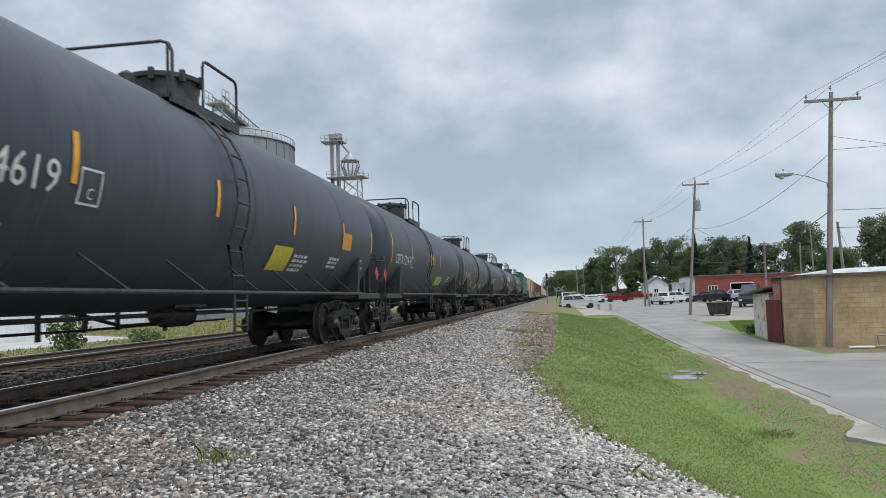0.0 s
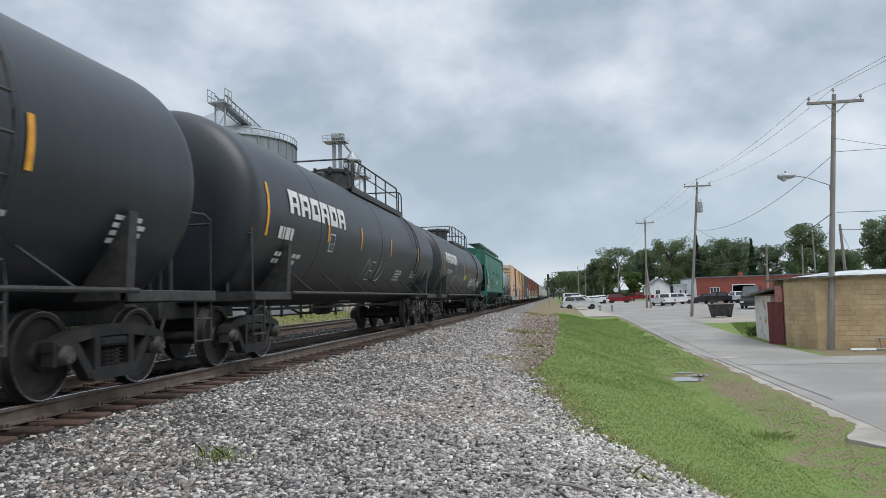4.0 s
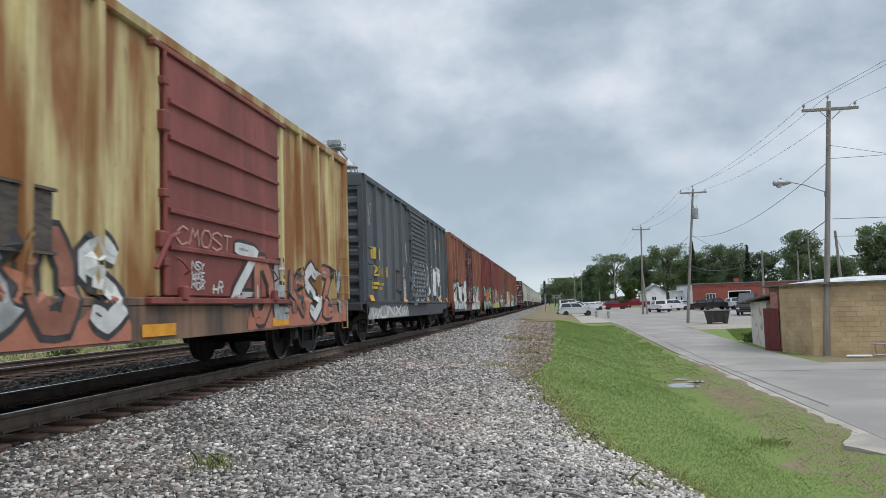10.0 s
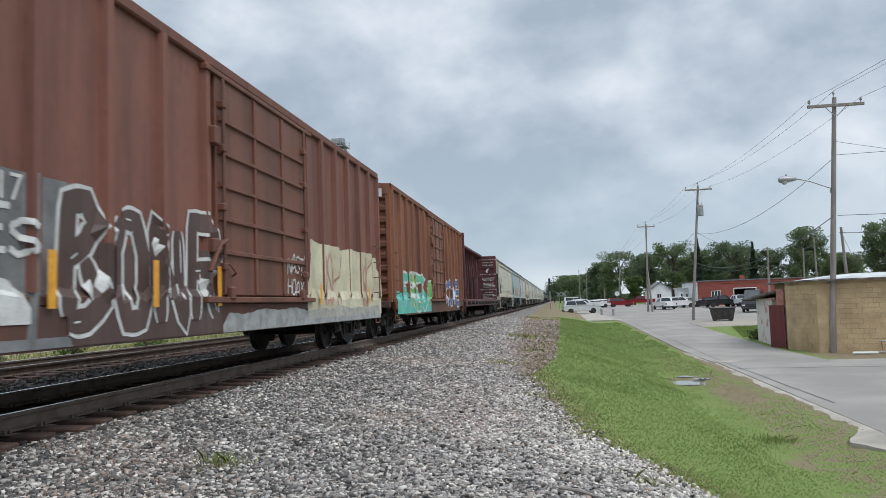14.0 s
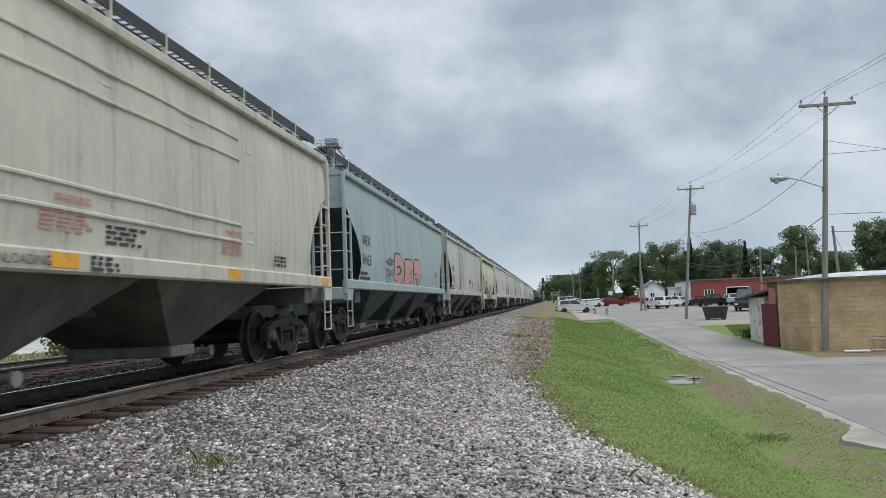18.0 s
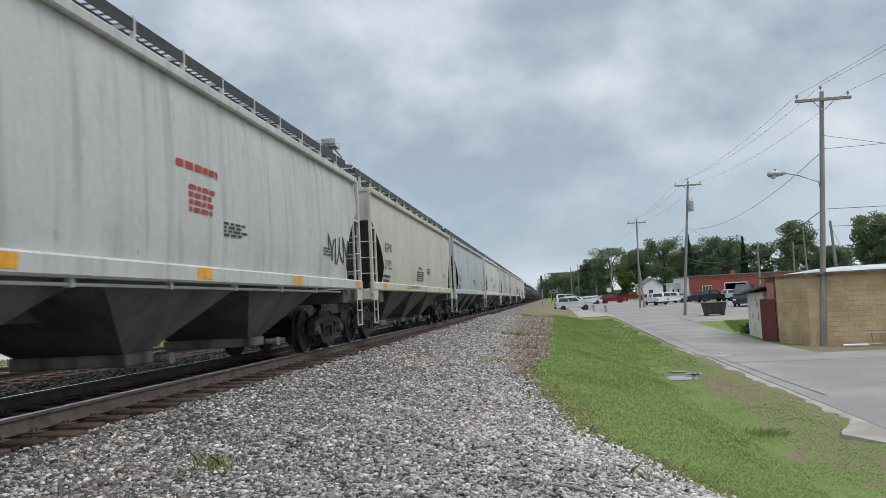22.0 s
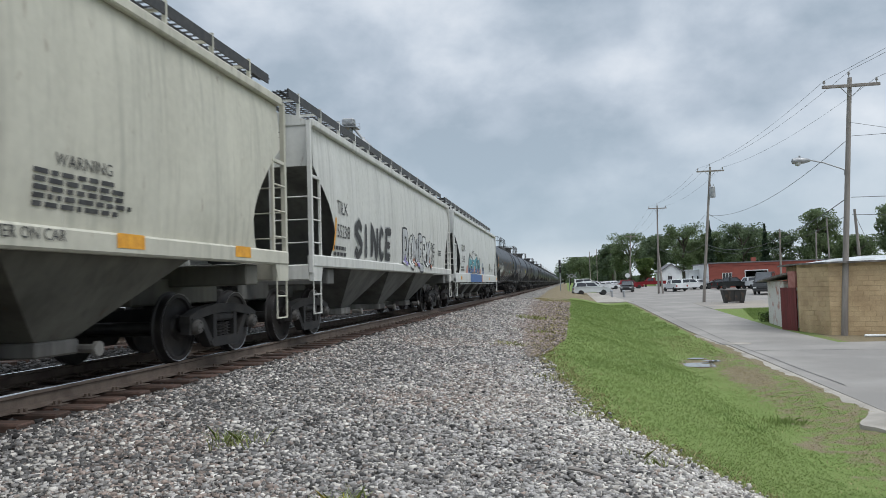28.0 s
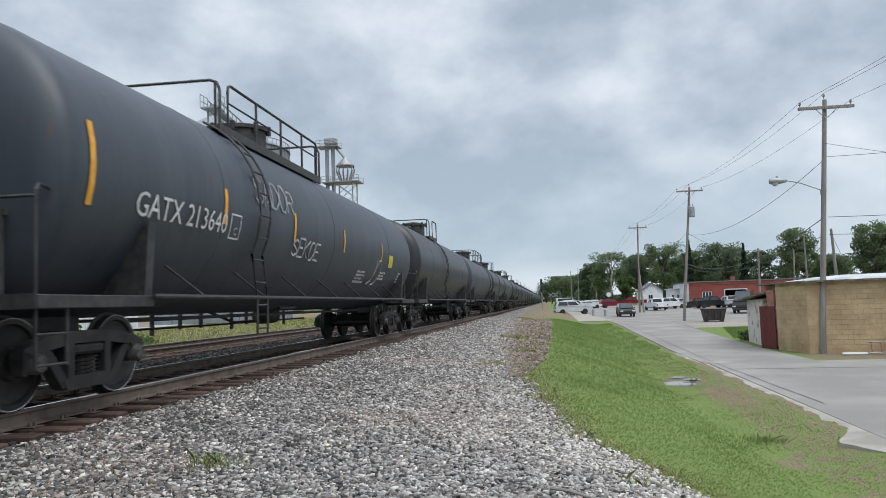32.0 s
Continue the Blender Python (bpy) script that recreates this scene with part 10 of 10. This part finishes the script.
xx_ = 4.5 + rng_.normal(0, 0.55, n_)
yy_, xx_ = yy_[xx_ < 5.4], xx_[xx_ < 5.4]
n_ = len(xx_)
blades("dry_grass", "thin dry grass beside the street edge", xx_, yy_, 0.015 + 0.02 * rng_.random(n_), 0.007 + 0.0006 * yy_, DRYGRASS, 6, 1.3)
n_ = 12000
yy_ = 16 + 44 * rng_.random(n_) ** 1.4
xx_ = gravel_edge(yy_) + rng_.random(n_) * np.interp(yy_, [16, 18, 22, 36, 52, 75], [0.1, 0.6, 1.2, 2.0, 2.5, 2.9])
blades("dry_grass", "brown flattened grass on the bare slope", xx_, yy_, 0.02 + 0.05 * rng_.random(n_), 0.01 + 0.0008 * yy_, DRYGRASS, 8, 1.1)
n_ = 5000
yy_ = 16 + 40 * rng_.random(n_) ** 1.4
xx_ = gravel_edge(yy_) + rng_.random(n_) ** 1.8 * np.interp(yy_, [16, 18, 22, 36, 52, 75], [0.1, 0.6, 1.2, 2.0, 2.5, 2.9])
strewn("ballast", "brown stones scattered down the bare slope", xx_, yy_, 0.016 + 0.015 * rng_.random(n_) + 0.0006 * yy_, 16, 0.3, STONE_BROWN)
WILDGRASS = mat("wild_grass", (0.20, 0.25, 0.085), (0.30, 0.29, 0.11), 0.85, scale=1.5, bump=0, isle=0.35, spec=0.15)
n_ = 42000
yy_ = 8 + 130 * rng_.random(n_) ** 1.3
xx_ = -14.0 - rng_.random(n_) ** 1.4 * np.interp(yy_, [8, 46, 62, 138], [12, 12, 30, 42])
blades("tall_grass", "tall yellow-green grass beyond the second track", xx_, yy_, 0.08 + 0.24 * rng_.random(n_) ** 2, 0.02 + 0.0006 * yy_, WILDGRASS, 7)
for k, (x, y, h, nn) in enumerate(((-3.0, 6.42, 0.12, 90), (-1.38, 18.8, 0.10, 120), (-1.24, 31.9, 0.14, 120), (-1.7, 32.5, 0.13, 120), (-0.9, 24, 0.1, 100), (0.75, 7.6, 0.09, 60), (3.75, 14.6, 0.08, 260), (-1.55, 4.95, 0.14, 110), (-0.35, 12.9, 0.09, 60), (0.2, 9.6, 0.08, 50))):
    xx_, yy_ = x + rng_.normal(0, 0.05 + 0.01 * y, nn), y + rng_.normal(0, 0.05 + 0.01 * y, nn)
    ob = blades("weed", "small green weed growing in the ballast", xx_, yy_, h * (0.5 + rng_.random(nn)), 0.008 + 0.0006 * yy_, GRASS if x > 3 else WILDGRASS, 20 + k, 0.7, "weed")
# a little yellow flower tuft
xx_, yy_ = -1.55 + rng_.normal(0, 0.06, 60), 4.95 + rng_.normal(0, 0.06, 60)
blades("flower", "small yellow wildflowers in the ballast", xx_, yy_, 0.10 + 0.06 * rng_.random(60), 0.014 + 0 * yy_, YELLOW_MARK, 41, 0.6, "flower")
# the strip of grass beside the shed
n_ = 9000
xx_, yy_ = rng_.uniform(9.6, 13.4, n_), rng_.uniform(42.4, 52.8, n_)
keep = (xx_ < 10.2 + (yy_ - 42) * 0.30) & (xx_ > 10.0 + (yy_ - 44.0) * 0.17)
blades("grass", "green grass patch beside the shed", xx_[keep], yy_[keep], 0.06 + 0.08 * rng_.random(keep.sum()), 0.035 + 0 * yy_[keep], GRASS, 9)
# sticks
for k, (a, c) in enumerate((((-0.05, 6.75), (0.28, 6.62)), ((0.55, 7.95), (0.85, 7.7)), ((0.9, 7.8), (1.1, 7.55)))):
    b = B()
    za = float(ground_z(np.array(a[0]), np.array(a[1]))) + 0.035
    zc2 = float(ground_z(np.array(c[0]), np.array(c[1]))) + 0.035
    b.tube([(a[0], a[1], za), ((a[0] + c[0]) / 2, (a[1] + c[1]) / 2 + 0.01, (za + zc2) / 2 + 0.012), (c[0], c[1], zc2)], 0.018, 7, 0.012)
    tagged(part("stick", b, POLEWOOD), "weathered grey stick lying on the ballast", "stick")


# ---- what moves ----
def motions():
    for car, front, length, sets in TRAIN:
        walk(car, [(t, pose(TRACK, front - SPEED * t, 0)) for t in (0.0, 16.0, 32.0)])
        # wheels turn while the car is near enough to see them
        t1 = (front + length - 1.0) / SPEED
        t0 = t1 - 2.4 - length / SPEED
        if t0 > 32 or t1 < 0:
            continue
        t0, t1 = max(0.0, t0), min(32.0, t1)
        steps = int((t1 - t0) * 30)
        for w in sets:
            here = w.location.copy()
            rows = [(0.0, 0.0)] if t0 > 0 else []
            rows += [(t0 + k / 30, SPEED * k / 30 / 0.457) for k in range(steps + 1)]
            if rows[-1][0] < 31.96:
                rows.append((32.0, rows[-1][1]))
            walk(w, [(t, Matrix.Translation(here) @ Matrix.Rotation(a, 4, "X")) for t, a in rows])

    drive = [(0.0, 33.0, 133.0, 80), (22.5, 33.0, 133.0, 80), (24.0, 22.0, 127.5, 85), (25.0, 14.6, 121.8, 112), (25.5, 11.8, 118.0, 125), (26.5, 9.3, 112.5, 148),
             (27.5, 8.4, 107.8, 165), (28.5, 7.85, 102.0, 174), (29.5, 7.65, 96.0, 178), (30.5, 7.7, 90.0, 181), (32.0, 7.9, 80.5, 181)]
    walk(MOVER, [(t, pose(x, y, float(street_level(y)) + 0.02, 0, 0, a)) for t, x, y, a in drive])


motions()
